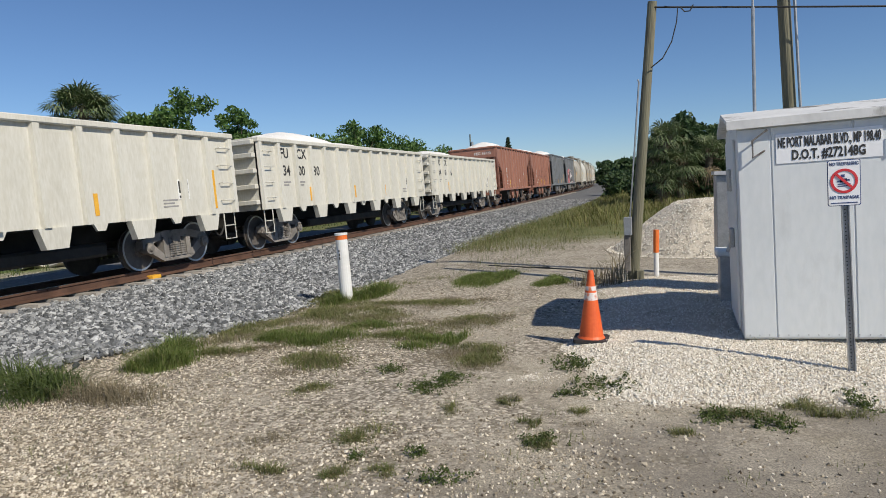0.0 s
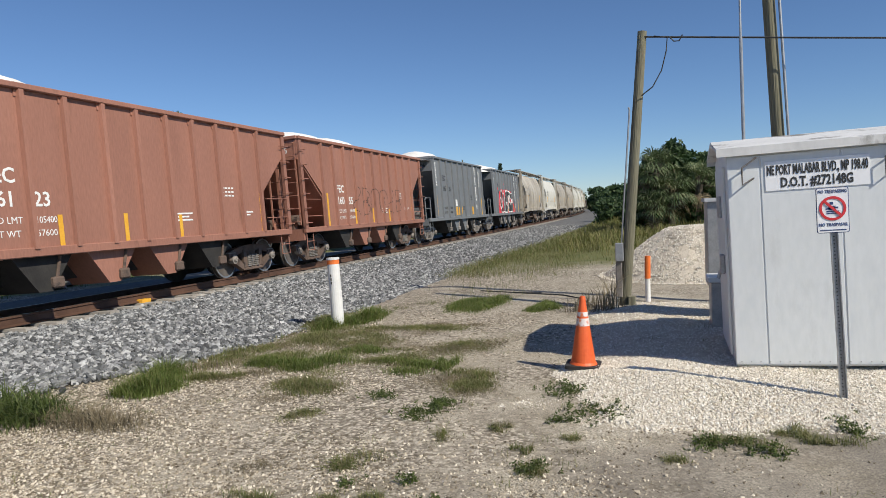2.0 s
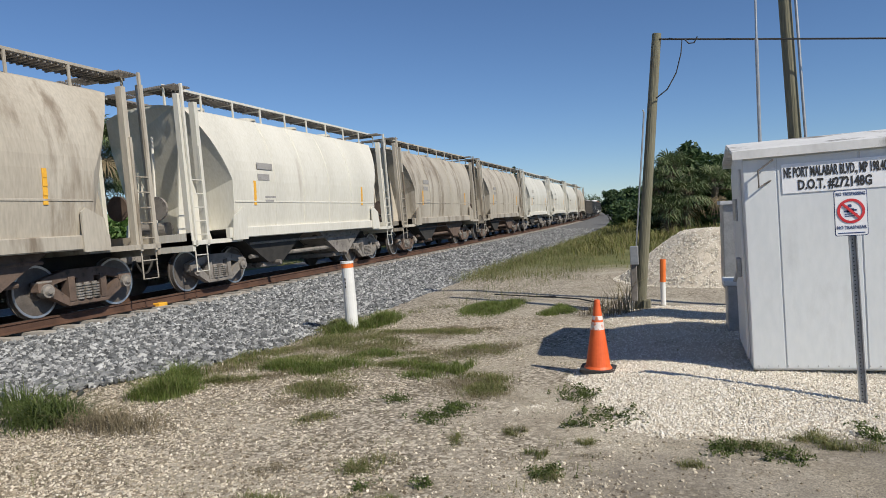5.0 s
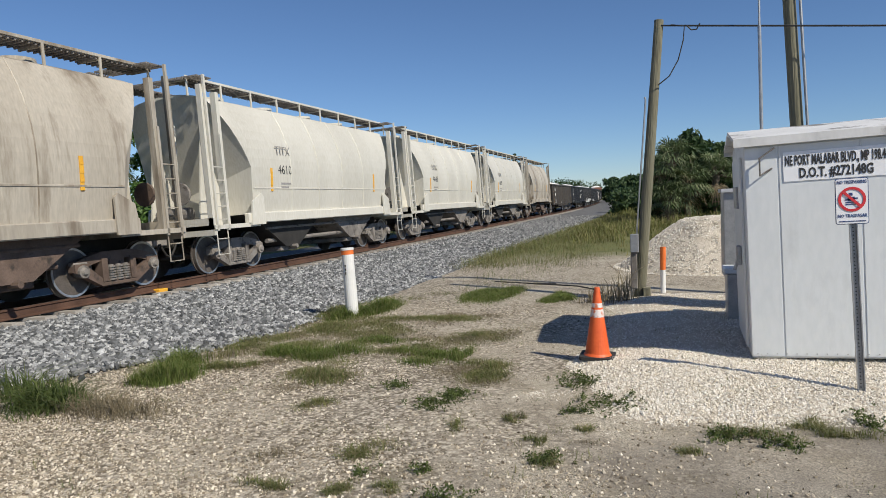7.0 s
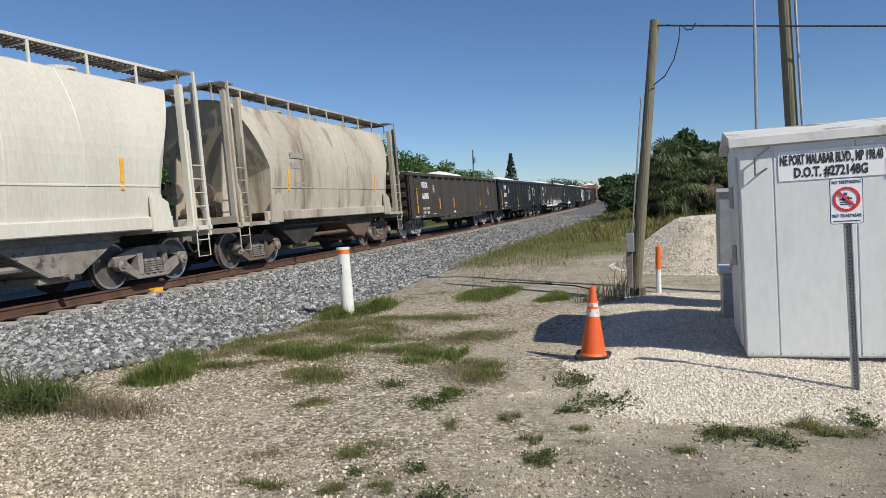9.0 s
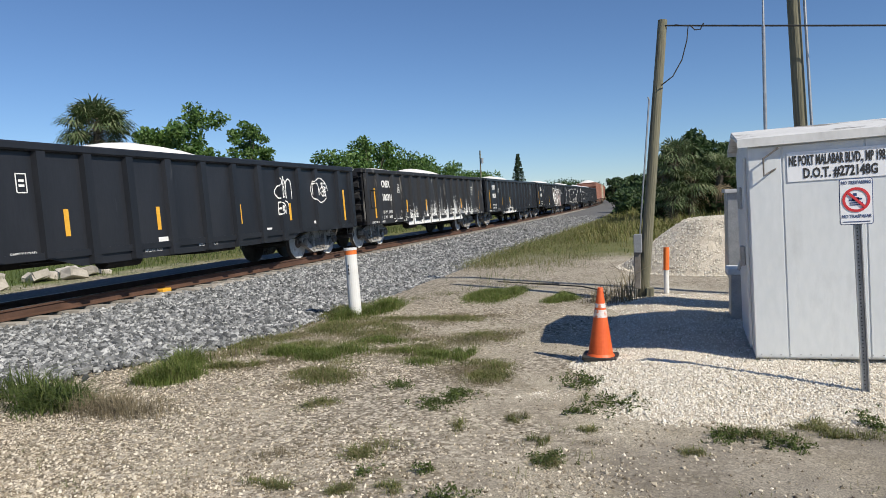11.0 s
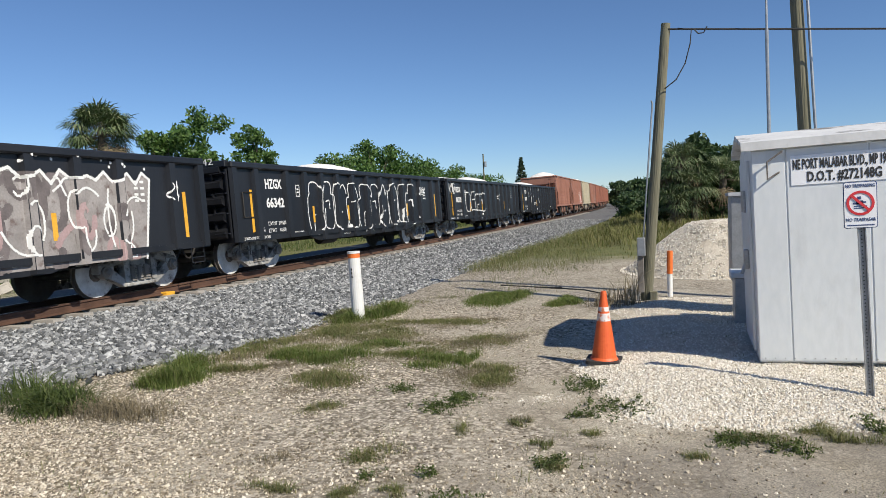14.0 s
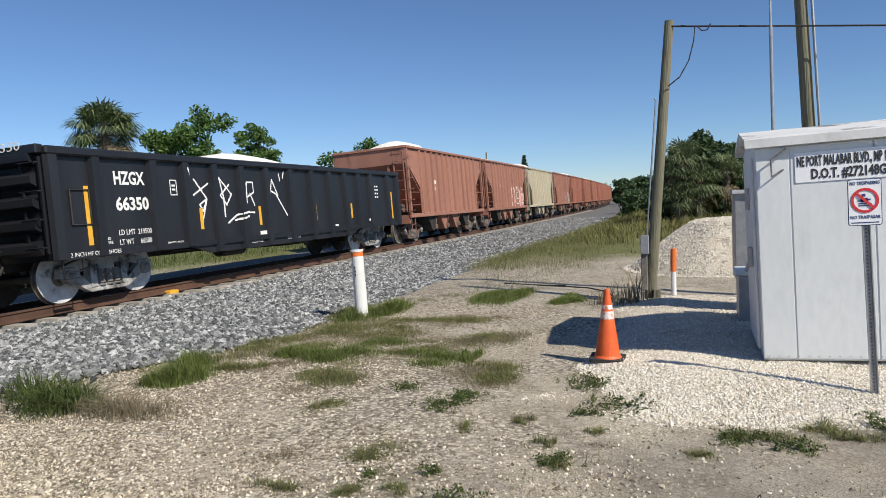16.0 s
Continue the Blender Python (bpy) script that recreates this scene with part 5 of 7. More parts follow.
def black_gondola(length, P, seed, label, heaps):
    car = thing("gondola_car", pose(0, 0, 0), label, "railway car", "cars of the freight train")
    L, top, sill, W = length / 2 - 0.50, 2.67, 0.78, 1.50
    for s in (-1, 1):
        bm = bmesh.new()
        prism(bm, [(-L, sill), (-L + 3.3, sill), (-L + 4.0, sill - 0.19), (L - 4.0, sill - 0.19), (L - 3.3, sill), (L, sill), (L, top - 0.08), (-L, top - 0.08)], s * (W - 0.04), s * W)
        part("side_wall", bm, P, car)
        bm = bmesh.new()
        box(bm, s * (W - 0.07), s * (W + 0.11), -L - 0.02, L + 0.02, top - 0.15, top, 0.03)
        part("top_chord", bm, P, car)
        bm = bmesh.new()
        box(bm, s * W, s * (W + 0.05), -L, L, sill - 0.02, sill + 0.10)
        part("side_sill", bm, P, car)
        for y in GONDOLA_RIBS:
            bm = bmesh.new()
            pr = [(s * W, y - 0.12), (s * (W + 0.09), y - 0.085), (s * (W + 0.09), y + 0.085), (s * W, y + 0.12)]
            prism(bm, pr, sill - (0.0 if abs(y) > L - 3.6 else 0.17), top - 0.14, "z")
            part("side_post", bm, P, car)
    for e in (-1, 1):
        bm = bmesh.new()
        box(bm, -W, W, e * (L - 0.05), e * L, sill, top)
        part("end_wall", bm, P, car)
        for z in (1.0, 1.38, 1.76, 2.14, 2.5):
            bm = bmesh.new()
            prism(bm, [(e * L, z - 0.13), (e * (L + 0.13), z - 0.06), (e * (L + 0.13), z + 0.06), (e * L, z + 0.13)], -W + 0.18, W - 0.18)
            part("end_rib", bm, P, car)
        bm = bmesh.new()
        box(bm, -W, W, e * (L - 0.03), e * (L + 0.12), top - 0.13, top + 0.03, 0.02)
        part("end_cap", bm, P, car)
        for s in (-1, 1):
            ladder(car, s * (W - 0.25), e * (L + 0.05), 1.0, 2.4, P, 4, 0.4, e * 0.08, "x")
            stirrup(car, s * W, e * (L - 0.35), 0.85, P)
        coupler(car, e * (L - 0.12), e)
        build_truck(car, e * (L - 1.55), M["lime_truck"], M["chalk_rim"])
    bm = bmesh.new()
    box(bm, -W + 0.05, W - 0.05, -L + 0.05, L - 0.05, 0.86, 0.94)
    box(bm, -0.32, 0.32, -L, L, 0.62, 0.9)
    box(bm, -0.5, 0.8, 0.8, 2.0, 0.5, 0.86, 0.04)
    rod(bm, (0.9, -2.4, 0.62), (0.9, -1.5, 0.62), 0.17, 12)
    rod(bm, (1.25, -L + 3, 0.72), (1.25, L - 3, 0.62), 0.02, 5)
    part("underframe", bm, M["underframe"], car)
    heap(car, -L + 0.1, L - 0.1, W - 0.05, top - 0.14, heaps, seed)
    return car


def gondola_marks(car, length, mark, number, lim, tare):
    L, Q, x = length / 2 - 0.50, length / 2 - 0.40, 1.503
    letters("car_mark", mark, 0.235, Matrix.Translation((x, -Q + 1.52, 2.06)) @ SIDE_TEXT, M["mark_white"], car, 0.76, bold=0.010)
    letters("car_number", number, 0.235, Matrix.Translation((x, -Q + 1.52, 1.58)) @ SIDE_TEXT, M["mark_white"], car, 0.86 if len(number) > 5 else 0.82, bold=0.010)
    letters("load_limit", "LD LMT  " + lim, 0.10, Matrix.Translation((x, -Q + 1.52, 1.12)) @ SIDE_TEXT, M["mark_white"], car, 0.82)
    letters("light_weight", "LT WT     " + tare, 0.10, Matrix.Translation((x, -Q + 1.52, 0.94)) @ SIDE_TEXT, M["mark_white"], car, 0.80)
    letters("end_number", number, 0.15, Matrix.Translation((0.42, -L - 0.135, 2.62)) @ FRONT_TEXT, M["mark_white"], car, 0.75)
    letters("shoe_note", "2 INCH HF COMP SHOES", 0.07, Matrix.Translation((x + 0.052, -L + 0.28, 0.805)) @ SIDE_TEXT, M["mark_white"], car)
    letters("lift_note", "LIFT AND\nJACK HERE", 0.05, Matrix.Translation((x, -Q + 1.02, 1.05)) @ SIDE_TEXT, M["mark_white"], car)
    reflectors(car, [(-Q + 0.88, 0.98, 2.02), (-Q + 3.86, 1.12, 1.58), (-Q + 6.05, 1.12, 1.58), (1.3, 1.12, 1.58), (3.55, 1.12, 1.58), (L - 0.62, 1.0, 1.95)], x)
    bm = bmesh.new()
    for a, b, c, d in ((0, 0.2, 0, 0.02), (0, 0.2, 0.30, 0.32), (0, 0.02, 0, 0.32), (0.18, 0.2, 0, 0.32), (0.05, 0.15, 0.18, 0.22), (0.05, 0.15, 0.1, 0.14)):
        box(bm, x, x + 0.003, -Q + 2.98 + a, -Q + 2.98 + b, 1.85 + c, 1.85 + d)
    part("plate_mark", bm, M["mark_white"], car)
    bm = bmesh.new()
    for i in range(4):
        for j in range(2):
            box(bm, x, x + 0.003, L - 2.0 + 0.16 * j, L - 1.9 + 0.16 * j, 1.75 + 0.12 * i, 1.80 + 0.12 * i)
    box(bm, x, x + 0.003, L - 2.6, L - 2.35, 0.98, 1.06)
    box(bm, x, x + 0.003, L - 5.2, L - 4.8, 0.92, 0.97)
    part("stencil_mark", bm, M["mark_white"], car)
    for words, y, z in (("RELEASE ROD", -1.9, 0.70), ("RETAINING VALVE", -0.3, 0.70), ("EMPTY LOAD", -Q + 2.75, 0.86)):
        letters("small_note", words, 0.055, Matrix.Translation((x, y, z)) @ SIDE_TEXT, M["mark_white"], car)
    bm = bmesh.new()
    box(bm, x, x + 0.003, -1.5, -1.22, 0.86, 0.97)
    part("placard", bm, M["mark_white"], car, "small white plate")
    bm = bmesh.new()
    tube(bm, [(x + 0.02, -L + 0.42, 1.35), (x + 0.02, -L + 0.82, 1.35), (x + 0.02, -L + 0.82, 1.95), (x + 0.02, -L + 0.42, 1.95), (x + 0.02, -L + 0.42, 1.35)], 0.018, 5)
    part("side_door_frame", bm, car.children[0].data.materials[0], car)


def loop_letters(seed, y0, y1, z0, z1, n):
    """Wild rounded letter forms that spell nothing: rings, hooks, double bows, arches."""
    rng = np.random.default_rng(seed)
    out = []
    w = (y1 - y0) / n
    for i in range(n):
        c, h = y0 + w * (i + 0.5), (z1 - z0) * rng.uniform(0.82, 1.0)
        zm, lean, r = (z0 + z1) / 2 + rng.uniform(-0.05, 0.05), rng.uniform(-0.10, 0.10), w * rng.uniform(0.42, 0.56)
        kind = (i + seed) % 4
        pts = []
        for j in range(25):
            q = j / 24
            a = q * math.tau
            if kind == 0:
                p = (r * math.cos(a), h / 2 * math.sin(a))
            elif kind == 1:
                p = (r * math.sin(a * 0.98 + 0.5) * (0.7 + 0.3 * q), h / 2 * (1 - 2 * q))
            elif kind == 2:
                p = (-r * 0.8 + r * 1.5 * abs(math.sin(a)) ** 0.8, h / 2 * (1 - 2 * q))
            else:
                p = (r * math.cos(math.pi * (1 - q)) , -h / 2 + h * abs(math.sin(math.pi * q)) ** 0.35)
            pts.append((c + p[0] + lean * p[1], zm + p[1]))
        out.append(pts)
        if kind in (0, 2):
            out.append([(c + r * 0.3 * math.cos(k * 0.63) + lean * 0.1, zm + h * 0.2 * math.sin(k * 0.63)) for k in range(10)])
        if kind == 2:
            out.append([(c - r * 0.8 + lean * h / 2, zm + h / 2), (c - r * 0.8 - lean * h / 2, zm - h / 2)])
    return out


def graffiti(car, shapes, width, material, label, lift=0.003, face=gondola_face):
    """Lines of spray paint over sheet and ribs."""
    ys, zs = [p[0] for q in shapes for p in q], [p[1] for q in shapes for p in q]
    spray(car, near_strokes(shapes, width), min(ys) - 0.1, max(ys) + 0.1, max(min(zs) - 0.1, 0.65), min(max(zs) + 0.1, 2.55), max(0.014, width * 0.42), face, material, label, lift)


def lime_splash(car, y0, y1, seed, amount):
    """Dried lime run down the side and splashed along the sill."""
    rng = np.random.default_rng(seed)
    fine, wide = rng.random(900) ** 3.0, rng.random(120) ** 1.5

    def test(y, z):
        k = 0.65 * fine[(np.floor(y / 0.03).astype(int)) % 900] + 0.5 * wide[(np.floor(y / 0.21).astype(int)) % 120]
        env = np.clip(np.minimum(y - y0, y1 - y) / 1.5, 0, 1)
        swell = 0.2 + 0.8 * (0.5 + 0.5 * smooth_noise(y, y * 0, seed, 2.2))
        h = 0.76 + amount * env * swell * (0.25 + 1.5 * k)
        cover = np.clip((h - z) / 0.45, 0, 0.8) + 0.35 * np.clip((0.95 - z) / 0.25, 0, 1) * env
        return (rng.random(y.shape) < cover) & (z > np.where(np.abs(y) < 3.6, 0.61, 0.79))
    spray(car, test, y0, y1, 0.61, 2.4, 0.022, gondola_face, M["mark_white"], "white lime splashes", 0.004, "lime_stain")


def bubble_letters(seed, y0, y1, z0, z1, n):
    """Tall swollen outlines that spell nothing, crowded side by side."""
    rng = np.random.default_rng(seed)
    out, w = [], (y1 - y0) / n
    for i in range(n):
        c, r = y0 + w * (i + 0.5), w * rng.uniform(0.50, 0.60)
        top, low, lean = z1 - rng.uniform(0, 0.12), z0 + rng.uniform(0, 0.12), rng.uniform(-0.08, 0.08)
        h, zm = (top - low) / 2, (top + low) / 2
        notch, at = rng.uniform(0.2, 0.5), rng.uniform(0.5, 2.6)
        ring_pts = []
        for j in range(41):
            a = j / 40 * math.tau
            k = 1 - notch * math.exp(-((a - at) / 0.28) ** 2) - 0.12 * math.exp(-((a - 4.6) / 0.3) ** 2)
            ca, sa = math.cos(a), math.sin(a)
            ring_pts.append((c + r * k * math.copysign(abs(ca) ** 0.75, ca) + lean * sa * h, zm + h * k * math.copysign(abs(sa) ** 0.8, sa)))
        cut = rng.integers(0, 8)
        out.append(ring_pts[cut:])
        if i % 2:
            out.append([(c - r * 0.25, zm + h * 0.2), (c + r * 0.2, zm + h * 0.25), (c + r * 0.25, zm - h * 0.1)])
        else:
            out.append([(c - r * 0.1, low + h * 0.15), (c - r * 0.05, low + h * 0.75), (c + r * 0.15, low + h * 0.8)])
    return out


def pale_throw_up(car, y0, y1, z0, z1):
    """A broad piece of pale spray with swirls, shades and a white crown-like outline."""
    rng = np.random.default_rng(64)
    n = 26
    crown = [(y0 + (y1 - y0) * i / n, z1 - 0.10 - 0.22 * abs(math.sin(i * 1.25)) * rng.uniform(0.3, 1.2)) for i in range(n + 1)]
    mass = [(y0 + 0.12, z0)] + crown + [(y1 - 0.25, z0)]
    area = (y0 - 0.1, y1 + 0.1, 0.65, z1 + 0.2)
    base = spray(car, inside([mass]), *area, 0.03, gondola_face, M["spray_pale"], "broad pale pink and grey graffiti", 0.003)

    def swirls(seed, count, width, size):
        r = np.random.default_rng(seed)
        lines = []
        for _ in range(count):
            cy, cz, a, k = r.uniform(y0 + 0.3, y1 - 0.5), r.uniform(z0 + 0.2, z1 - 0.4), r.uniform(0, 6.28), r.uniform(-4, 4)
            q = [(cy, cz)]
            for j in range(9):
                a += k * 0.13
                q.append((q[-1][0] + size * math.cos(a) * 0.6, min(max(q[-1][1] + size * math.sin(a) * 1.2, z0 + 0.04), z1 - 0.25)))
            lines.append(q)
        return near_strokes(lines, width)
    spray(base, swirls(71, 16, 0.16, 0.10), *area, 0.018, gondola_face, M["spray_shade"], "", 0.006, "dark_swirl")
    spray(base, swirls(72, 6, 0.12, 0.09), *area, 0.018, gondola_face, M["rose_spray"], "", 0.009, "pink_swirl")
    spray(base, swirls(73, 22, 0.04, 0.10), *area, 0.013, gondola_face, M["mark_white"], "", 0.012, "white_swirl")
    dots = [[(rng.uniform(y0, y1), z1 + rng.uniform(-0.05, 0.15))] * 2 for _ in range(22)]
    spray(base, near_strokes([crown, [(y0 + 0.12, z0), crown[0]], [(y1 - 0.25, z0), crown[-1]]] + dots, 0.055), *area, 0.013, gondola_face, M["mark_white"], "", 0.012, "outline")


# ---- the train ----
TRAIN = []          # car, place of its middle along the line at the start


def add(car, s0, s1):
    TRAIN.append((car, (s0 + s1) / 2 + 0.55))


def hopper_marks(car, length, mark, number, top, ink, yellow=((1.62, 1.12, 2.15), (3.67, 1.12, 1.65), (5.2, 1.12, 1.65), (6.8, 1.12, 1.60)), porch=0.0):
    L, x = length / 2 - 0.42 - porch, 1.524
    y0 = -L + (1.42 if porch else 2.31)
    step = 1.06 if porch else 0.87
    letters("car_mark", mark, 0.24, Matrix.Translation((x, y0, top - 1.10 if porch else top - 1.62)) @ SIDE_TEXT, ink, car, bold=0.006)
    letters("car_number", number[:3], 0.24, Matrix.Translation((x, y0 + 0.02, top - 1.62 if porch else top - 2.0)) @ SIDE_TEXT, ink, car, bold=0.006)
    letters("car_number", number[3:], 0.24, Matrix.Translation((x, y0 + step, top - 1.62 if porch else top - 2.0)) @ SIDE_TEXT, ink, car, bold=0.006)
    for k, (word, value) in enumerate((("LD LMT", "105400"), ("LT WT", "57600"))):
        z = 1.52 - 0.22 * k
        letters("weight_mark", word, 0.11, Matrix.Translation((x, y0 + 0.1, z)) @ SIDE_TEXT, ink, car)
        letters("weight_mark", value, 0.11, Matrix.Translation((x, y0 + step, z)) @ SIDE_TEXT, ink, car, 0.40)
    for y, n in ((L - 4.7, 3), (L - 2.3, 2)):
        bars(car, y, 1.6, 0.5, n, ink, x, 0.035)
    letters("end_number", mark + " " + number, 0.17, Matrix.Translation((0.1, -L - 0.014, top - 0.48)) @ FRONT_TEXT, ink, car, bold=0.004)
    bm = bmesh.new()
    for i in range(3):
        for j in range(4):
            box(bm, x, x + 0.003, L - 3.05 + 0.13 * j, L - 2.96 + 0.13 * j, 2.0 + 0.09 * i, 2.04 + 0.09 * i)
    part("stencil_mark", bm, ink, car)
    reflectors(car, [(-L + a, b, c) for a, b, c in yellow] + [(L - (0.42 if porch else 1.4), 1.12, 2.1)], x)


def hopper_face(length, ribs, porch=0.0):
    """The side's outer x at y for an open hopper."""
    B, first = length / 2 - 0.42 - porch, 0.12 if porch else 1.38
    at = [-B + first + (2 * B - 2 * first) * i / (ribs - 1) for i in range(ribs)]
    return lambda y: 1.52 + 0.075 * min(1.0, max(0.0, (0.062 - min(abs(y - r) for r in at)) / 0.015))


def build_train():
    W = [(0.5, 14.1, "340024"), (14.1, 27.7, "340030"), (27.7, 41.2, "340016")]
    for i, (a, b, num) in enumerate(W):
        add(white_gondola(b - a, i, "cream gondola car heaped with white aggregate", ("FUCX", num)), a, b)
    for i, (a, b, num) in enumerate(((41.2, 53.45, "16123"), (53.45, 65.1, "16055"))):
        c = open_hopper(b - a, 3.80, M["brown_car"], i + 2, "oxide red open hopper car with white aggregate")
        hopper_marks(c, b - a, "FEC", num, 3.80, M["mark_white"])
        if i:
            graffiti(c, loop_letters(41, -1.9, 2.9, 1.4, 2.4, 6), 0.022, M["underframe"], "thin black scrawl", 0.003, hopper_face(b - a, 11))
        add(c, a, b)
    for i, (a, b, num) in enumerate(((65.1, 77.65, "19506"), (77.65, 89.85, "19401"))):
        c = open_hopper(b - a, 4.03, M["grey_car"], i + 4, "grey open hopper car with white aggregate" + (" and big red-edged graffiti" if i else ""), 10, M["truck"], porch=1.05)
        hopper_marks(c, b - a, "FEC", num, 4.03, M["mark_black"], ((0.36, 1.2, 2.2), (4.75, 1.2, 1.62), (6.95, 1.2, 1.62)), 1.05)
        L = (b - a) / 2 - 1.47
        bm = bmesh.new()
        for k in range(18):
            if k not in (7, 12):
                box(bm, 1.524, 1.527, L - 1.72, L - 1.52 - 0.05 * (k % 3 == 1), 1.95 + 0.115 * k, 2.035 + 0.115 * k)
        for k in (0, 1, 2):
            box(bm, 1.524, 1.527, L - 1.74 + 0.075 * k, L - 1.70 + 0.075 * k, 1.45, 1.72)
        for k in range(11):
            box(bm, 1.524, 1.527, L - 0.80, L - 0.68 - 0.03 * (k % 2), 2.75 + 0.085 * k, 2.81 + 0.085 * k)
            box(bm, 1.524, 1.527, L - 0.63, L - 0.59, 2.85 + 0.07 * k, 2.89 + 0.07 * k)
        for k in range(10):
            box(bm, 1.524, 1.527, -L + 0.40, -L + 0.55 - 0.03 * (k % 3), 2.65 + 0.115 * k, 2.73 + 0.115 * k)
        part("stencil_mark", bm, M["mark_white"], c)
        for y, z0, z1, mat in ((-L + 3.55, 1.65, 2.0, "mark_white"), (-L + 3.55, 1.18, 1.62, "mark_yellow"), (-L + 4.05, 1.18, 1.60, "mark_yellow"), (L - 2.75, 1.18, 1.60, "mark_yellow")):
            if not i:
                bm = bmesh.new()
                box(bm, 1.524, 1.528, y, y + 0.32, z0, z1)
                part("placard", bm, M[mat], c, "small notice plate")
        if i:
            big_graffiti(c, hopper_face(b - a, 10, 1.05))
        add(c, a, b)
    joints = [89.85, 102.6, 114.9, 127.2, 139.9, 152.4, 164.9, 177.5, 189.4]
    looks = ["hopper_tan", "hopper_white", "hopper_tan", "hopper_tan", "hopper_white", "hopper_white", "hopper_white", "hopper_tan"]
    nums = ["35036", "", "", "", "4610", "4648", "4609", ""]
    for i, (a, b) in enumerate(zip(joints, joints[1:])):
        tan = looks[i] == "hopper_tan"
        c = covered_hopper(b - a, M[looks[i]], i, "stained tan covered hopper car with roof walkway" if tan else "white covered hopper car with roof walkway", M["brown_truck"] if tan else None)
        L = (b - a) / 2 - 0.50
        if nums[i]:
            z = 2.35
            letters("car_number", nums[i], 0.24, Matrix.Translation((covered_x(z) + 0.004, -L + 2.78, z)) @ SIDE_TEXT, M["mark_black"], c)
            letters("car_mark", "TITX", 0.24, Matrix.Translation((covered_x(2.85) + 0.010, -L + 2.72, 2.85)) @ SIDE_TEXT, M["mark_grey"], c)
        else:
            bars(c, -L + 2.6, 2.8, 0.7, 2, M["mark_grey"], covered_x(2.7) + 0.012, 0.16, 0.12)
        bars(c, -L + 2.9, 2.08, 0.5, 2, M["mark_grey"], covered_x(2.05) + 0.004, 0.05, 0.05)
        for y in (-L + 2.45, L - 2.6):
            bm = bmesh.new()
            for z in (1.9, 2.05, 2.2, 2.35):
                box(bm, covered_x(z) - 0.02, covered_x(z + 0.07) + 0.012, y - 0.045, y + 0.045, z, z + 0.15)
            part("reflector", bm, M["mark_yellow"], c, "faded yellow reflective strip")
        add(c, a, b)
    g = 15.775
    look8 = ["brown_black", "black_car", "dusty_black", "black_car", "black_car", "black_car", "black_car", "black_car"]
    marks8 = [("HZGX", "66385"), ("HZGX", "66361"), ("CMEX", "100316"), ("CMEX", "100246"), ("HZGX", "66289"), ("HZGX", "66342"), ("HZGX", "66320"), ("HZGX", "66350")]
    for i in range(8):
        a, b = 189.4 + g * i, 189.4 + g * (i + 1)
        hs = [(-0.5, 0.56, 3.0), (-4.8, 0.30, 2.2)] if i % 2 else [(0.9, 0.56, 3.4), (-4.0, 0.42, 2.6)]
        c = black_gondola(g, M[look8[i]], 50 + i, "black gondola car with " + ("white dust streaks" if i == 2 else "white lettering") + " and pale aggregate load", hs)
        gondola_marks(c, g, *marks8[i], "217600" if i == 3 else "219500", "68400" if i == 3 else "66500")
        x = 1.504
        if i == 1:
            graffiti(c, loop_letters(61, 2.85, 3.7, 1.65, 2.25, 3) + loop_letters(62, 2.95, 3.5, 1.25, 1.6, 2), 0.035, M["mark_white"], "small white scrawl")
            graffiti(c, loop_letters(63, 4.85, 5.65, 1.75, 2.1, 4) + [[(5.25 + 0.5 * math.cos(k * 0.4), 1.93 + 0.36 * math.sin(k * 0.4)) for k in range(15)]], 0.03, M["mark_white"], "round white scrawl")
        if i == 2:
            lime_splash(c, -5.6, 7.2, 501, 0.85)
        if i == 3:
            lime_splash(c, -3.4, 0.2, 502, 0.6)
            lime_splash(c, -7.3, -4.6, 503, 0.10)
        if i == 4:
            pale_throw_up(c, 0.95, 5.8, 0.68, 2.42)
            graffiti(c, loop_letters(65, 6.25, 6.65, 1.75, 2.15, 2), 0.03, M["mark_white"], "small white scrawl")
        if i == 5:
            graffiti(c, bubble_letters(66, -4.0, 4.3, 0.72, 2.35, 10), 0.035, M["mark_white"], "large swollen white outline graffiti")
            graffiti(c, loop_letters(74, 4.9, 5.7, 1.9, 2.2, 4), 0.025, M["mark_white"], "small white scrawl")
        if i == 6:
            graffiti(c, bubble_letters(67, -4.4, -1.0, 1.0, 2.1, 4), 0.045, M["mark_white"], "white outline graffiti")
            graffiti(c, loop_letters(68, -7.2, -6.2, 2.0, 2.5, 3), 0.03, M["mark_white"], "small white scrawl")
            graffiti(c, loop_letters(69, 2.0, 2.6, 1.6, 2.2, 2), 0.03, M["mark_white"], "small white scrawl")
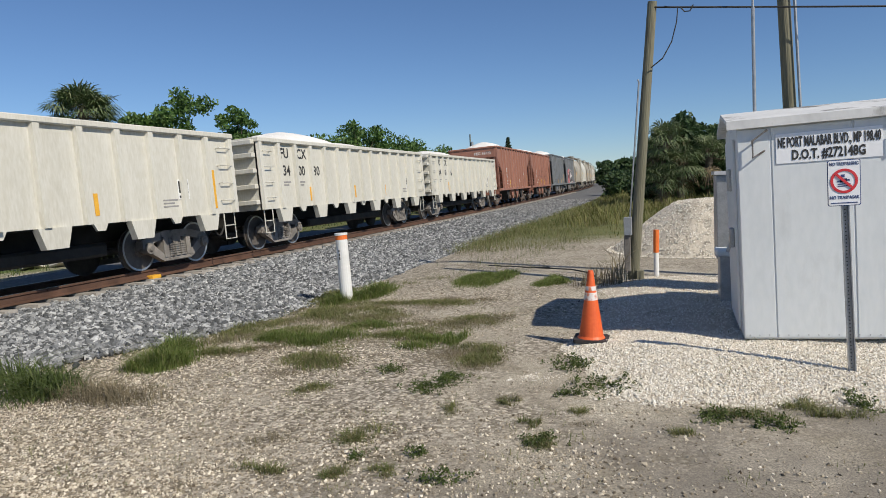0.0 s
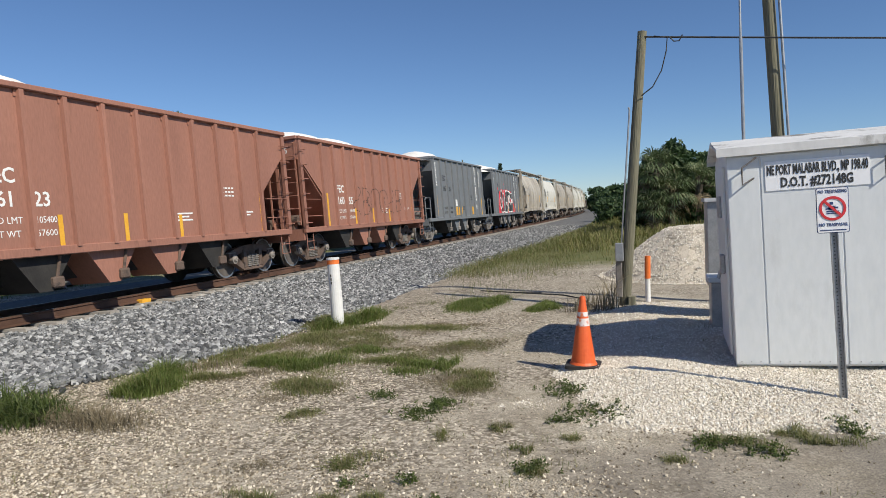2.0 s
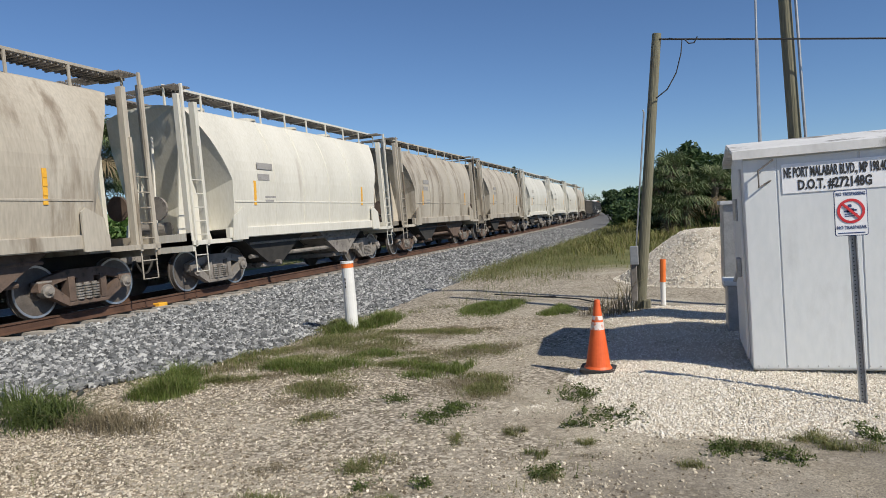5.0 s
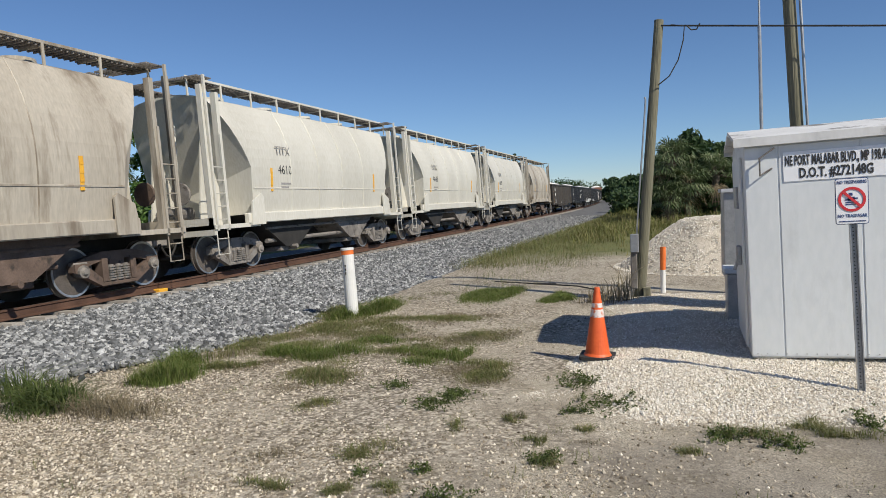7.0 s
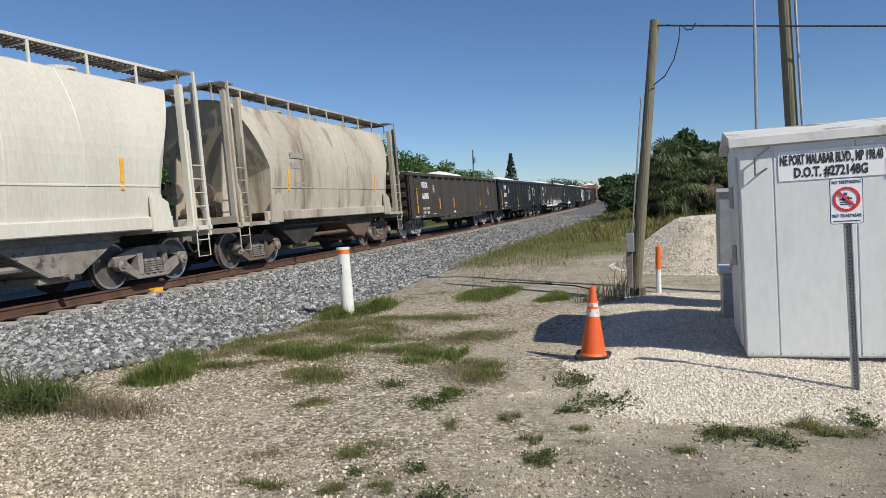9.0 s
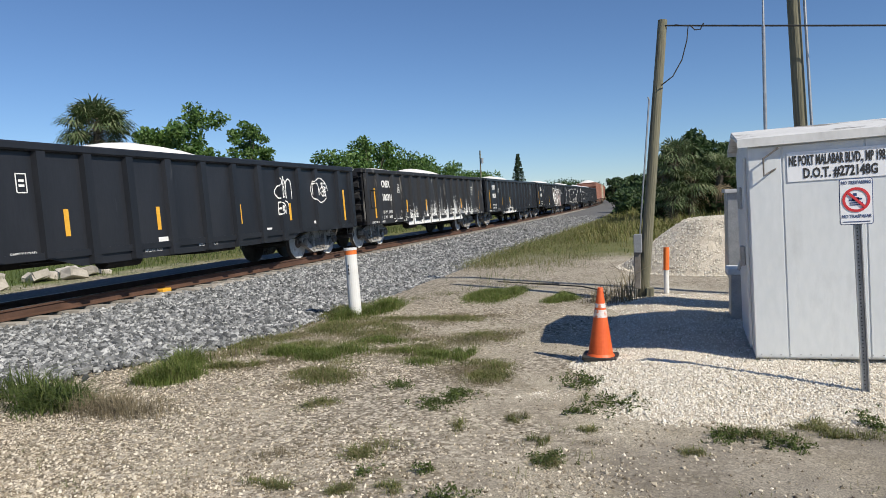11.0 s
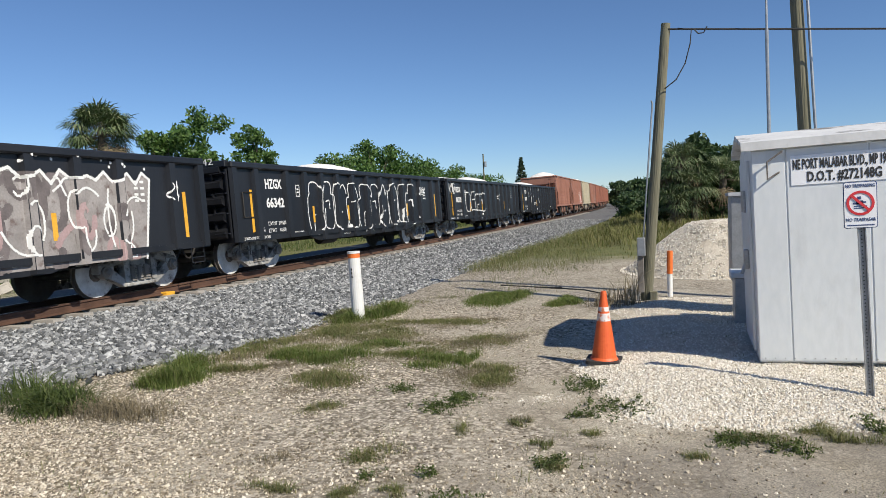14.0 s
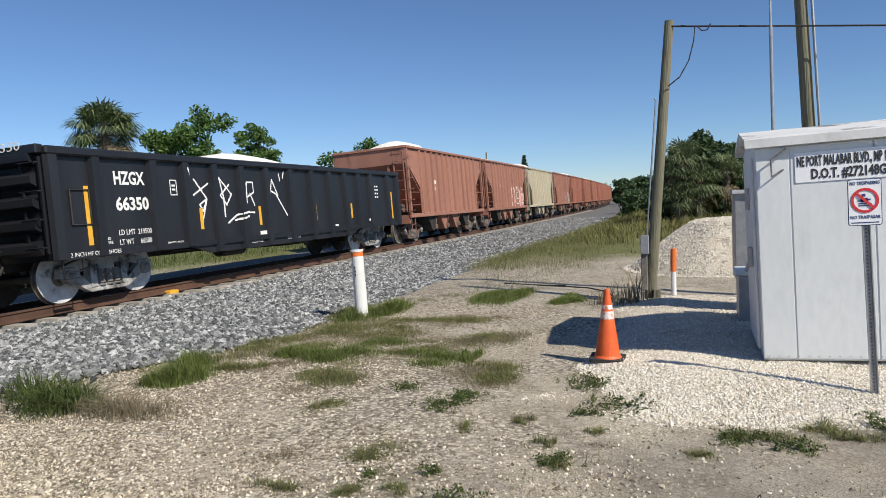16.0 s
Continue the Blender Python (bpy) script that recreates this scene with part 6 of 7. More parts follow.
        if i == 7:
            graffiti(c, [[(-4.02, 2.41), (-3.95, 2.22)], [(-3.81, 1.86), (-3.31, 2.11)], [(-3.76, 2.19), (-3.39, 1.77), (-3.55, 1.51), (-3.64, 1.65), (-3.39, 1.77), (-3.62, 1.22)], [(-2.91, 2.24), (-2.51, 1.87), (-2.71, 1.63), (-2.91, 1.85), (-2.58, 2.09)], [(-2.91, 2.24), (-2.8, 1.78), (-2.8, 1.37)], [(-1.93, 1.67), (-1.89, 2.16), (-1.63, 2.16), (-1.63, 1.92), (-1.89, 1.81)], [(-1.78, 1.89), (-1.63, 1.61)], [(-0.95, 1.76), (-0.8, 2.25), (-0.58, 1.84), (-0.92, 1.98)], [(-0.63, 1.84), (-0.2, 1.32)], [(-0.45, 2.39), (-0.42, 2.23)], [(-0.21, 2.47), (-0.28, 2.3)], [(-2.71, 1.22), (-2.37, 1.39), (-1.96, 1.45), (-1.66, 1.43)], [(-2.45, 1.27), (-1.89, 1.35)]], 0.04, M["mark_white"], "thin white scrawl")
        add(c, a, b)
    s = 315.75
    for i in range(13):
        ln = 11.2
        P = M["tan_car"] if i == 2 else M["brown_car"] if i in (0, 1, 3) else M["rust_car"]
        c = open_hopper(ln, 3.74, P, 80 + i, ("tan" if i == 2 else "oxide red") + " open hopper car with white aggregate", 12)
        if i < 3:
            bars(c, -ln / 2 + 3.2, 2.3, 0.4, 2, M["mark_white"], 1.524, 0.16, 0.1)
        if i == 0:
            letters("car_mark", "FEC 16155", 0.17, Matrix.Translation((0.1, -ln / 2 + 0.415, 3.38)) @ FRONT_TEXT, M["mark_white"], c, bold=0.004)
        if i == 1:
            graffiti(c, loop_letters(90, 0.6, 4.2, 1.15, 2.3, 3), 0.20, M["spray_pink"], "pink and orange graffiti", 0.003, hopper_face(ln, 12))
            graffiti(c, loop_letters(91, 0.6, 4.2, 1.2, 2.3, 3), 0.05, M["mark_white"], "white graffiti outline", 0.006, hopper_face(ln, 12))
        if i == 3:
            graffiti(c, loop_letters(92, 0.6, 4.0, 1.15, 2.1, 3), 0.12, M["spray_pale"], "pale graffiti", 0.003, hopper_face(ln, 12))
        add(c, s, s + ln)
        s += ln


def big_graffiti(c, face):
    """Three fat black letter forms with white outlines on a red cloud."""
    cloud = [(-3.75, 1.09), (-3.5, 2.0), (-3.05, 2.75), (-2.3, 2.95), (-1.5, 2.85), (-0.6, 2.95), (0.3, 2.9), (1.2, 2.85), (1.9, 2.6), (2.3, 1.9), (2.85, 1.3), (3.0, 1.09)]
    drops = [[(y + r * math.cos(q * math.tau / 10), z + r * math.sin(q * math.tau / 10)) for q in range(10)] for y, z, r in ((-3.5, 2.95, 0.12), (-2.7, 3.2, 0.10), (-1.6, 3.15, 0.13), (0.6, 3.15, 0.12), (-3.8, 2.3, 0.10), (-1.1, 3.3, 0.08))]
    shapes = [
        [(-2.9, 1.2), (-3.15, 1.9), (-2.85, 2.6), (-2.3, 2.88), (-1.8, 2.5), (-1.45, 2.8), (-1.25, 2.0), (-1.5, 1.3), (-2.1, 1.16)],
        [(-1.4, 1.15), (-1.15, 2.2), (-0.75, 2.85), (0.35, 2.8), (0.45, 2.45), (0.05, 2.35), (0.1, 1.6), (-0.3, 1.16)],
        [(0.2, 1.18), (0.35, 2.3), (0.7, 2.82), (1.3, 2.62), (1.85, 2.7), (2.05, 2.0), (1.9, 1.2)],
    ]
    holes = [[(-2.35, 1.55), (-2.5, 1.95), (-2.3, 2.35), (-2.1, 1.95)], [(-0.65, 1.5), (-0.8, 1.85), (-0.6, 2.1), (-0.45, 1.75)], [(1.05, 1.75), (1.0, 2.15), (1.35, 2.3), (1.5, 1.95)]]
    def fit(forms):
        return [[((y + 3.75) * 0.896 - 3.22, 1.10 + (z - 1.09) * 0.90) for y, z in q] for q in forms]

    cloud, drops, shapes, holes = fit([cloud])[0], fit(drops), fit(shapes), fit(holes)
    area = (-3.6, 3.1, 1.12, 3.45)
    cl = spray(c, inside([cloud] + drops), *area, 0.04, face, M["mark_red"], "red cloud behind fat black letter shapes", 0.003)
    spray(cl, inside(shapes), *area, 0.035, face, M["mark_black"], "", 0.006, "letter_shape")
    spray(cl, inside(holes), *area, 0.03, face, M["mark_red"], "", 0.009, "letter_hole")
    spray(cl, near_strokes([q + q[:1] for q in shapes + holes], 0.07), *area, 0.025, face, M["mark_white"], "", 0.012, "outline")


# ---- hut, signs, poles ----
def signal_hut():
    x0, x1, y0, y1, z0, z1 = 0.75, 2.95, 7.15, 8.85, 0.11, 2.17
    h = thing("signal_hut", pose(x0, y0, z0) @ pose(0, 0, 0, 0, -1.6, -1.5) @ pose(-x0, -y0, -z0), "white painted metal railway signal hut on limerock pad", "hut")
    bm = bmesh.new()
    box(bm, x0, x1, y0, y1, z0, z1, 0.012)
    part("body", bm, M["hut"], h)
    for a, b in ((x0, 1.04), (1.045, 1.72), (1.725, 2.40), (2.405, x1)):
        bm = bmesh.new()
        box(bm, a + 0.004, b - 0.004, y0 - 0.008, y0 - 0.001, z0 + 0.02, z1 - 0.03, 0.003)
        part("wall_panel", bm, M["hut"], h)
    bm = bmesh.new()
    ym, eav = (y0 + y1) / 2, 0.07
    prism(bm, [(y0 - eav, z1 - 0.02), (y0 - eav, z1 + 0.06), (ym, z1 + 0.20), (y1 + eav, z1 + 0.06), (y1 + eav, z1 - 0.02), (y1 + eav - 0.03, z1 - 0.02), (y1 + eav - 0.03, z1 + 0.03), (ym, z1 + 0.16), (y0 - eav + 0.03, z1 + 0.03), (y0 - eav + 0.03, z1 - 0.02)], x0 - 0.09, x1 + 0.09)
    part("roof", bm, M["hut_roof"], h)
    bm = bmesh.new()
    prism(bm, [(y0, z1 - 0.01), (ym, z1 + 0.15), (y1, z1 - 0.01)], x0, x0 + 0.03)
    part("gable", bm, M["hut"], h)
    bm = bmesh.new()
    for i in range(26):
        rod(bm, (x0 + 0.05 + i * 0.085, y0 - 0.009, z0 + 0.045), (x0 + 0.05 + i * 0.085, y0 - 0.015, z0 + 0.045), 0.006, 6)
    part("rivets", bm, M["steel_grey"], h)
    for x in (0.94, 2.13):
        bm = bmesh.new()
        pts = [(x + 0.07, y0, 2.12), (x + 0.07, y0 - 0.06, 2.12), (x - 0.06, y0 - 0.06, 2.03), (x - 0.06, y0 - 0.06, 1.87), (x + 0.05, y0, 1.93)]
        tube(bm, pts, 0.010, 6)
        part("lifting_handle", bm, M["truck"], h)
    bm = bmesh.new()
    box(bm, x0 - 0.028, x0 - 0.002, y0 + 0.25, y1 - 0.35, z0 + 0.06, z1 - 0.10, 0.006)
    door = part("door", bm, M["hut"], h)
    bm = bmesh.new()
    box(bm, x0 - 0.075, x0 - 0.028, y0 + 0.38, y0 + 0.50, 0.98, 1.18, 0.01)
    rod(bm, (x0 - 0.07, y0 + 0.44, 1.02), (x0 - 0.10, y0 + 0.44, 0.93), 0.018, 8)
    part("door_lock", bm, M["steel_grey"], door, "dark door latch with padlock")
    bm = bmesh.new()
    box(bm, x0 - 0.05, x0 - 0.028, y0 + 0.55, y0 + 0.95, 1.55, 1.78, 0.005)
    part("door_vent", bm, M["steel_grey"], door)
    for x in (x0 + 0.1, 1.55, x1 - 0.25):
        for y in (y0 + 0.1, y1 - 0.25):
            bm = bmesh.new()
            box(bm, x, x + 0.14, y, y + 0.14, -0.05, z0)
            part("foot", bm, M["steel_grey"], h)
    bm = bmesh.new()
    box(bm, 1.085, 1.955, y0 - 0.016, y0 - 0.009, 1.795, 2.07)
    plate = part("name_plate", bm, M["sign_face"], h, "white plate with black letters")
    letters("plate_text", "NE PORT MALABAR BLVD., MP 198.40", 0.088, Matrix.Translation((1.10, y0 - 0.018, 1.945)) @ FRONT_TEXT, M["mark_black"], plate, 0.84, bold=0.004)
    letters("plate_text", "D.O.T. #272148G", 0.088, Matrix.Translation((1.215, y0 - 0.018, 1.825)) @ FRONT_TEXT, M["mark_black"], plate, 0.60, bold=0.004)


def equipment_cabinet():
    c = thing("equipment_cabinet", pose(0, 0, 0), "grey metal equipment cabinet behind the hut", "cabinet")
    bm = bmesh.new()
    box(bm, 0.72, 1.30, 10.1, 10.65, 0.55, 1.72, 0.01)
    part("cabinet_body", bm, M["steel_grey"], c)
    bm = bmesh.new()
    prism(bm, [(10.05, 1.72), (10.08, 1.77), (10.68, 1.77), (10.70, 1.72)], 0.69, 1.33)
    part("cabinet_lid", bm, M["steel_grey"], c)
    for x in (0.74, 1.2):
        bm = bmesh.new()
        box(bm, x, x + 0.08, 10.2, 10.28, -0.05, 0.55)
        part("leg", bm, M["truck"], c)
    c2 = thing("battery_box", pose(0, 0, 0), "white lidded grey battery box beside the hut", "box")
    bm = bmesh.new()
    box(bm, 0.70, 1.0, 9.35, 9.75, 0.08, 0.68, 0.01)
    part("box_body", bm, M["steel_grey"], c2)
    bm = bmesh.new()
    box(bm, 0.66, 1.02, 9.32, 9.78, 0.68, 0.76, 0.015)
    part("box_lid", bm, M["hut"], c2)


def warning_sign():
    s = thing("warning_sign", pose(0, 0, 0), "no trespassing sign on a leaning galvanised post", "sign")
    foot, head = Vector((1.47, 6.22, -0.02)), Vector((1.388, 6.20, 1.80))
    bm = bmesh.new()
    d = (head - foot)
    for a, b in ((-0.028, -0.020), (0.020, 0.028)):
        prism(bm, [(foot.x + a, foot.y), (foot.x + b, foot.y), (foot.x + b, foot.y + 0.035), (foot.x + a, foot.y + 0.035)], 0, 1, "z")
    box(bm, foot.x - 0.02, foot.x + 0.02, foot.y + 0.028, foot.y + 0.035, 0, 1)
    bm.verts.ensure_lookup_table()
    for v in bm.verts:
        v.co = v.co + d * v.co.z - Vector((0, 0, v.co.z)) + Vector((0, 0, foot.z))
    post = part("post", bm, M["steel_grey"], s, "perforated galvanised steel post")
    bm = bmesh.new()
    for i in range(60):
        c = foot + d * (i / 60)
        rod(bm, (c.x, c.y + 0.0265, c.z), (c.x, c.y + 0.029, c.z), 0.006, 6)
    part("post_holes", bm, M["mark_black"], post)
    cx, cz, w, h = 1.389, 1.62, 0.236, 0.368
    tilt = Matrix.Translation((cx, 6.19, cz)) @ Matrix.Rotation(radians(-1.2), 4, "Y")
    bm = bmesh.new()
    prism(bm, rounded(w, h, 0.018), -0.002, 0.002, "y")
    bm.transform(tilt)
    plate = part("plate", bm, M["sign_blue"], s, "white sign plate with a dark blue border")
    bm = bmesh.new()
    prism(bm, rounded(w - 0.012, h - 0.012, 0.014), -0.005, -0.003, "y")
    bm.transform(tilt)
    part("sign_face", bm, M["sign_face"], plate)
    bm = bmesh.new()
    ring(bm, 0, 0.015, 0.098, 0.078, -0.0095, -0.0075)
    b2 = bmesh.new()
    box(b2, -0.085, 0.085, -0.0125, -0.0105, -0.010, 0.010)
    bmesh.ops.rotate(b2, verts=b2.verts, cent=(0, 0, 0), matrix=Matrix.Rotation(radians(45), 3, "Y"))
    bmesh.ops.translate(b2, verts=b2.verts, vec=(0, 0, 0.015))
    tmp = bpy.data.meshes.new("tmp")
    b2.to_mesh(tmp)
    b2.free()
    bm.from_mesh(tmp)
    bpy.data.meshes.remove(tmp)
    bm.transform(tilt)
    part("red_ring", bm, M["sign_red"], plate)
    bm = bmesh.new()
    for a, b, c, e in ((-0.045, 0.045, -0.028, -0.020), (-0.045, 0.045, -0.044, -0.036), (-0.03, 0.02, -0.012, 0.02), (-0.012, 0.04, 0.0, 0.012), (-0.05, -0.01, -0.008, 0.002), (-0.02, 0.005, 0.03, 0.052)):
        box(bm, a, b, -0.0075, -0.0055, 0.015 + c, 0.015 + e)
    bm.transform(tilt)
    part("symbol_shape", bm, M["sign_blue"], plate, "plain blue symbol")
    for words, z in (("NO TRESPASSING", 0.140), ("NO TRASPASAR", -0.128)):
        letters("sign_text", words, 0.026, tilt @ Matrix.Translation((-0.103, -0.006, z)) @ FRONT_TEXT, M["sign_blue"], plate, 0.206)
    bm = bmesh.new()
    box(bm, -0.095, 0.095, -0.0075, -0.0055, -0.163, -0.156)
    bm.transform(tilt)
    part("small_print", bm, M["sign_blue"], plate)


def rounded(w, h, r, k=4):
    pts = []
    for cx, cz, a0 in ((w / 2 - r, h / 2 - r, 0), (-w / 2 + r, h / 2 - r, 90), (-w / 2 + r, -h / 2 + r, 180), (w / 2 - r, -h / 2 + r, 270)):
        for i in range(k + 1):
            a = radians(a0 + 90 * i / k)
            pts.append((cx + r * math.cos(a), cz + r * math.sin(a)))
    return pts


def ring(bm, cx, cz, r1, r0, y0, y1, n=32):
    for i in range(n):
        a, b = math.tau * i / n, math.tau * (i + 1) / n
        prism(bm, [(cx + r * math.cos(t), cz + r * math.sin(t)) for r, t in ((r1, a), (r1, b), (r0, b), (r0, a))], y0, y1, "y")


def traffic_cone():
    c = thing("traffic_cone", pose(-0.74, 7.25, float(max(land(-0.74, 7.25), pad_height(-0.74, 7.25))) + 0.005, 0, 2.0, 0), "orange traffic cone with a worn reflective band", "traffic cone")
    bm = bmesh.new()
    prism(bm, rounded(0.36, 0.36, 0.05), 0, 0.035, "z")
    part("base", bm, M["rubber"], c, "black rubber base")
    bm = bmesh.new()
    rod(bm, (0, 0, 0.03), (0, 0, 0.06), 0.15, 28, 0.128)
    rod(bm, (0, 0, 0.058), (-0.012, 0, 0.72), 0.128, 28, 0.030)
    rod(bm, (-0.012, 0, 0.715), (-0.013, 0, 0.75), 0.034, 20, 0.026)
    part("cone_body", bm, M["cone"], c, smooth=False)
    bm = bmesh.new()
    rod(bm, (-0.007, 0, 0.44), (-0.009, 0, 0.52), 0.074, 28, 0.0625)
    part("reflective_band", bm, M["cone_band"], c)
    bm = bmesh.new()
    rod(bm, (-0.0092, 0, 0.54), (-0.0099, 0, 0.585), 0.0585, 28, 0.052)
    part("upper_band", bm, M["cone_band"], c)


def marker_pipe():
    x, y = -4.92, 10.0
    z0 = float(land(x, y)) - 0.05
    p = thing("marker_post", pose(x, y, z0, 0, -2.0, 0), "white plastic pipe marker post with orange top band", "marker post")
    bm = bmesh.new()
    rod(bm, (0, 0, 0), (0, 0, 1.06), 0.098, 20)
    rod(bm, (0, 0, 0.58), (0, 0, 0.62), 0.104, 20)
    rod(bm, (0, 0, 0.0), (0, 0, 0.58), 0.102, 20)
    part("pipe", bm, M["pvc"], p)
    bm = bmesh.new()
    rod(bm, (0, 0, 1.06), (0, 0, 1.13), 0.100, 20)
    part("orange_band", bm, M["pvc_orange"], p)
    bm = bmesh.new()
    rod(bm, (0, 0, 1.13), (0, 0, 1.165), 0.106, 20)
    part("cap", bm, M["pvc"], p)
    bm = bmesh.new()
    for k in range(3):
        box(bm, -0.02, 0.0, -0.103, -0.099, 0.86 - 0.06 * k, 0.90 - 0.06 * k)
    part("faded_marks", bm, M["mark_black"], p)


def small_marker():
    p = thing("marker_post", pose(-0.11, 12.5, -0.05), "slim white marker post with orange top", "marker post")
    bm = bmesh.new()
    rod(bm, (0, 0, 0), (0, 0, 0.5), 0.045, 12)
    part("pipe", bm, M["pvc"], p)
    bm = bmesh.new()
    rod(bm, (0, 0, 0.46), (0.01, 0, 0.86), 0.050, 12)
    part("orange_sleeve", bm, M["pvc_orange"], p)


def utility_poles():
    p = thing("utility_pole", pose(0, 0, 0), "weathered leaning wooden utility pole with meter box", "utility pole")
    foot, head = Vector((-0.50, 11.7, -0.2)), Vector((-0.08, 11.75, 4.52))
    bm = bmesh.new()
    rod(bm, foot, head, 0.095, 14, 0.072)
    part("pole", bm, M["wood_pole"], p)
    bm = bmesh.new()
    d = head - foot
    off = Vector((-0.13, -0.03, 0))
    tube(bm, [foot + off + d * 0.02, foot + off + d * 0.27], 0.022, 8)
    tube(bm, [foot + off * 0.9 + d * 0.27, foot + off * 0.95 + d * 0.735, foot + off * 1.1 + d * 0.745], 0.014, 8)
    part("conduit", bm, M["steel_grey"], p)
    bm = bmesh.new()
    box(bm, -0.60, -0.47, 11.50, 11.62, 0.80, 1.10, 0.01)
    part("meter_box", bm, M["steel_grey"], p, "pale grey metal box")
    bm = bmesh.new()
    box(bm, -0.60, -0.50, 11.54, 11.60, 0.20, 0.80, 0.01)
    part("lower_box", bm, M["truck"], p)
    bm = bmesh.new()
    box(bm, -0.42, -0.30, 11.55, 11.65, -0.05, 0.22, 0.01)
    part("base_stub", bm, M["wood_pole"], p)
    p2 = thing("utility_pole", pose(0, 0, 0), "tall wooden utility pole behind the hut", "utility pole")
    bm = bmesh.new()
    rod(bm, (2.08, 12.0, -0.2), (1.70, 12.0, 7.6), 0.105, 14, 0.085)
    part("pole", bm, M["wood_pole"], p2)
    bm = bmesh.new()
    rod(bm, (2.20, 11.9, 0), (1.87, 11.9, 7.0), 0.022, 8)
    part("conduit", bm, M["steel_grey"], p2)
    a = thing("antenna_mast", pose(0, 0, 0), "thin grey metal antenna mast behind the hut", "mast")
    bm = bmesh.new()
    rod(bm, (1.40, 11.5, -0.1), (1.36, 11.5, 4.2), 0.026, 10)
    rod(bm, (1.36, 11.5, 4.15), (1.355, 11.5, 6.2), 0.017, 8)
    part("mast", bm, M["steel_grey"], a)
    bm = bmesh.new()
    rod(bm, (1.36, 11.5, 5.0), (1.36, 11.5, 5.03), 0.03, 8)
    rod(bm, (1.36, 11.5, 5.0), (1.43, 11.5, 5.05), 0.012, 6)
    part("clamp", bm, M["steel_grey"], a)
    w = thing("overhead_cable", pose(0, 0, 0), "black overhead cable strung from the wooden pole", "cable")
    bm = bmesh.new()
    pts = [Vector((-0.05, 11.7, 4.42)).lerp(Vector((9.5, 11.7, 3.35)), i / 20) + Vector((0, 0, -0.03 * math.sin(i / 20 * math.pi))) for i in range(21)]
    tube(bm, pts, 0.014, 6)
    part("span", bm, M["cable"], w)
    bm = bmesh.new()
    pts = [(0.10, 11.68, 4.41), (0.30, 11.66, 4.36), (0.28, 11.66, 4.15), (0.20, 11.66, 3.85), (0.06, 11.62, 3.60), (-0.12, 11.62, 3.47)]
    tube(bm, [Vector(q) for q in pts], 0.010, 6)
    pts = [(0.34, 11.66, 4.36), (0.40, 11.66, 4.29), (0.48, 11.66, 4.29), (0.53, 11.66, 4.38)]
    tube(bm, [Vector(q) for q in pts], 0.010, 6)
    part("drop_loop", bm, M["cable"], w)


def limerock_pile():
    rng = np.random.default_rng(17)
    xs, ys = np.linspace(-1.8, 4.2, 70), np.linspace(14.3, 20.5, 60)
    gx, gy = np.meshgrid(xs, ys)
    h = 1.45 * (1 - np.clip(np.hypot((gx - 0.95) / 2.1, (gy - 17.2) / 2.1), 0, 1.2) ** 1.25)
    h = np.minimum(h, 1.10 + 0.05 * smooth_noise(gx, gy, 41, 2)) + 0.05 * smooth_noise(gx, gy, 40, 3.5) + 0.02 * rng.standard_normal(gx.shape)
    v = np.stack([gx, gy, np.maximum(h, -0.2)], -1).reshape(-1, 3)
    w = len(xs)
    i = (np.arange(len(ys) - 1)[:, None] * w + np.arange(w - 1)[None]).ravel()
    f = np.stack([i, i + 1, i + w + 1, i + w], -1)
    pile = soup("gravel_mound", v, f, M["white_bed"], "", "dumped white limerock mound beyond the hut", "gravel mound", True)
    n = 20000
    a, r = rng.uniform(0, 6.283, n), np.sqrt(rng.random(n)) * 2.25
    x, y = 0.95 + r * np.cos(a), 17.2 + r * np.sin(a)
    z = np.minimum(1.45 * (1 - np.clip(r / 2.1, 0, 1.2) ** 1.25), 1.10 + 0.05 * smooth_noise(x, y, 41, 2)) + 0.05 * smooth_noise(x, y, 40, 3.5)
    v, f = scatter(OCTA_V, OCTA_F, np.stack([x, y, np.maximum(z, 0) + 0.005], -1), rng.uniform(0.02, 0.055, n), rng, (0.6, 1.1), 0.2)
    soup("loose_rock", v, f, M["white_rock"], "stuff", "", "", parent=pile)


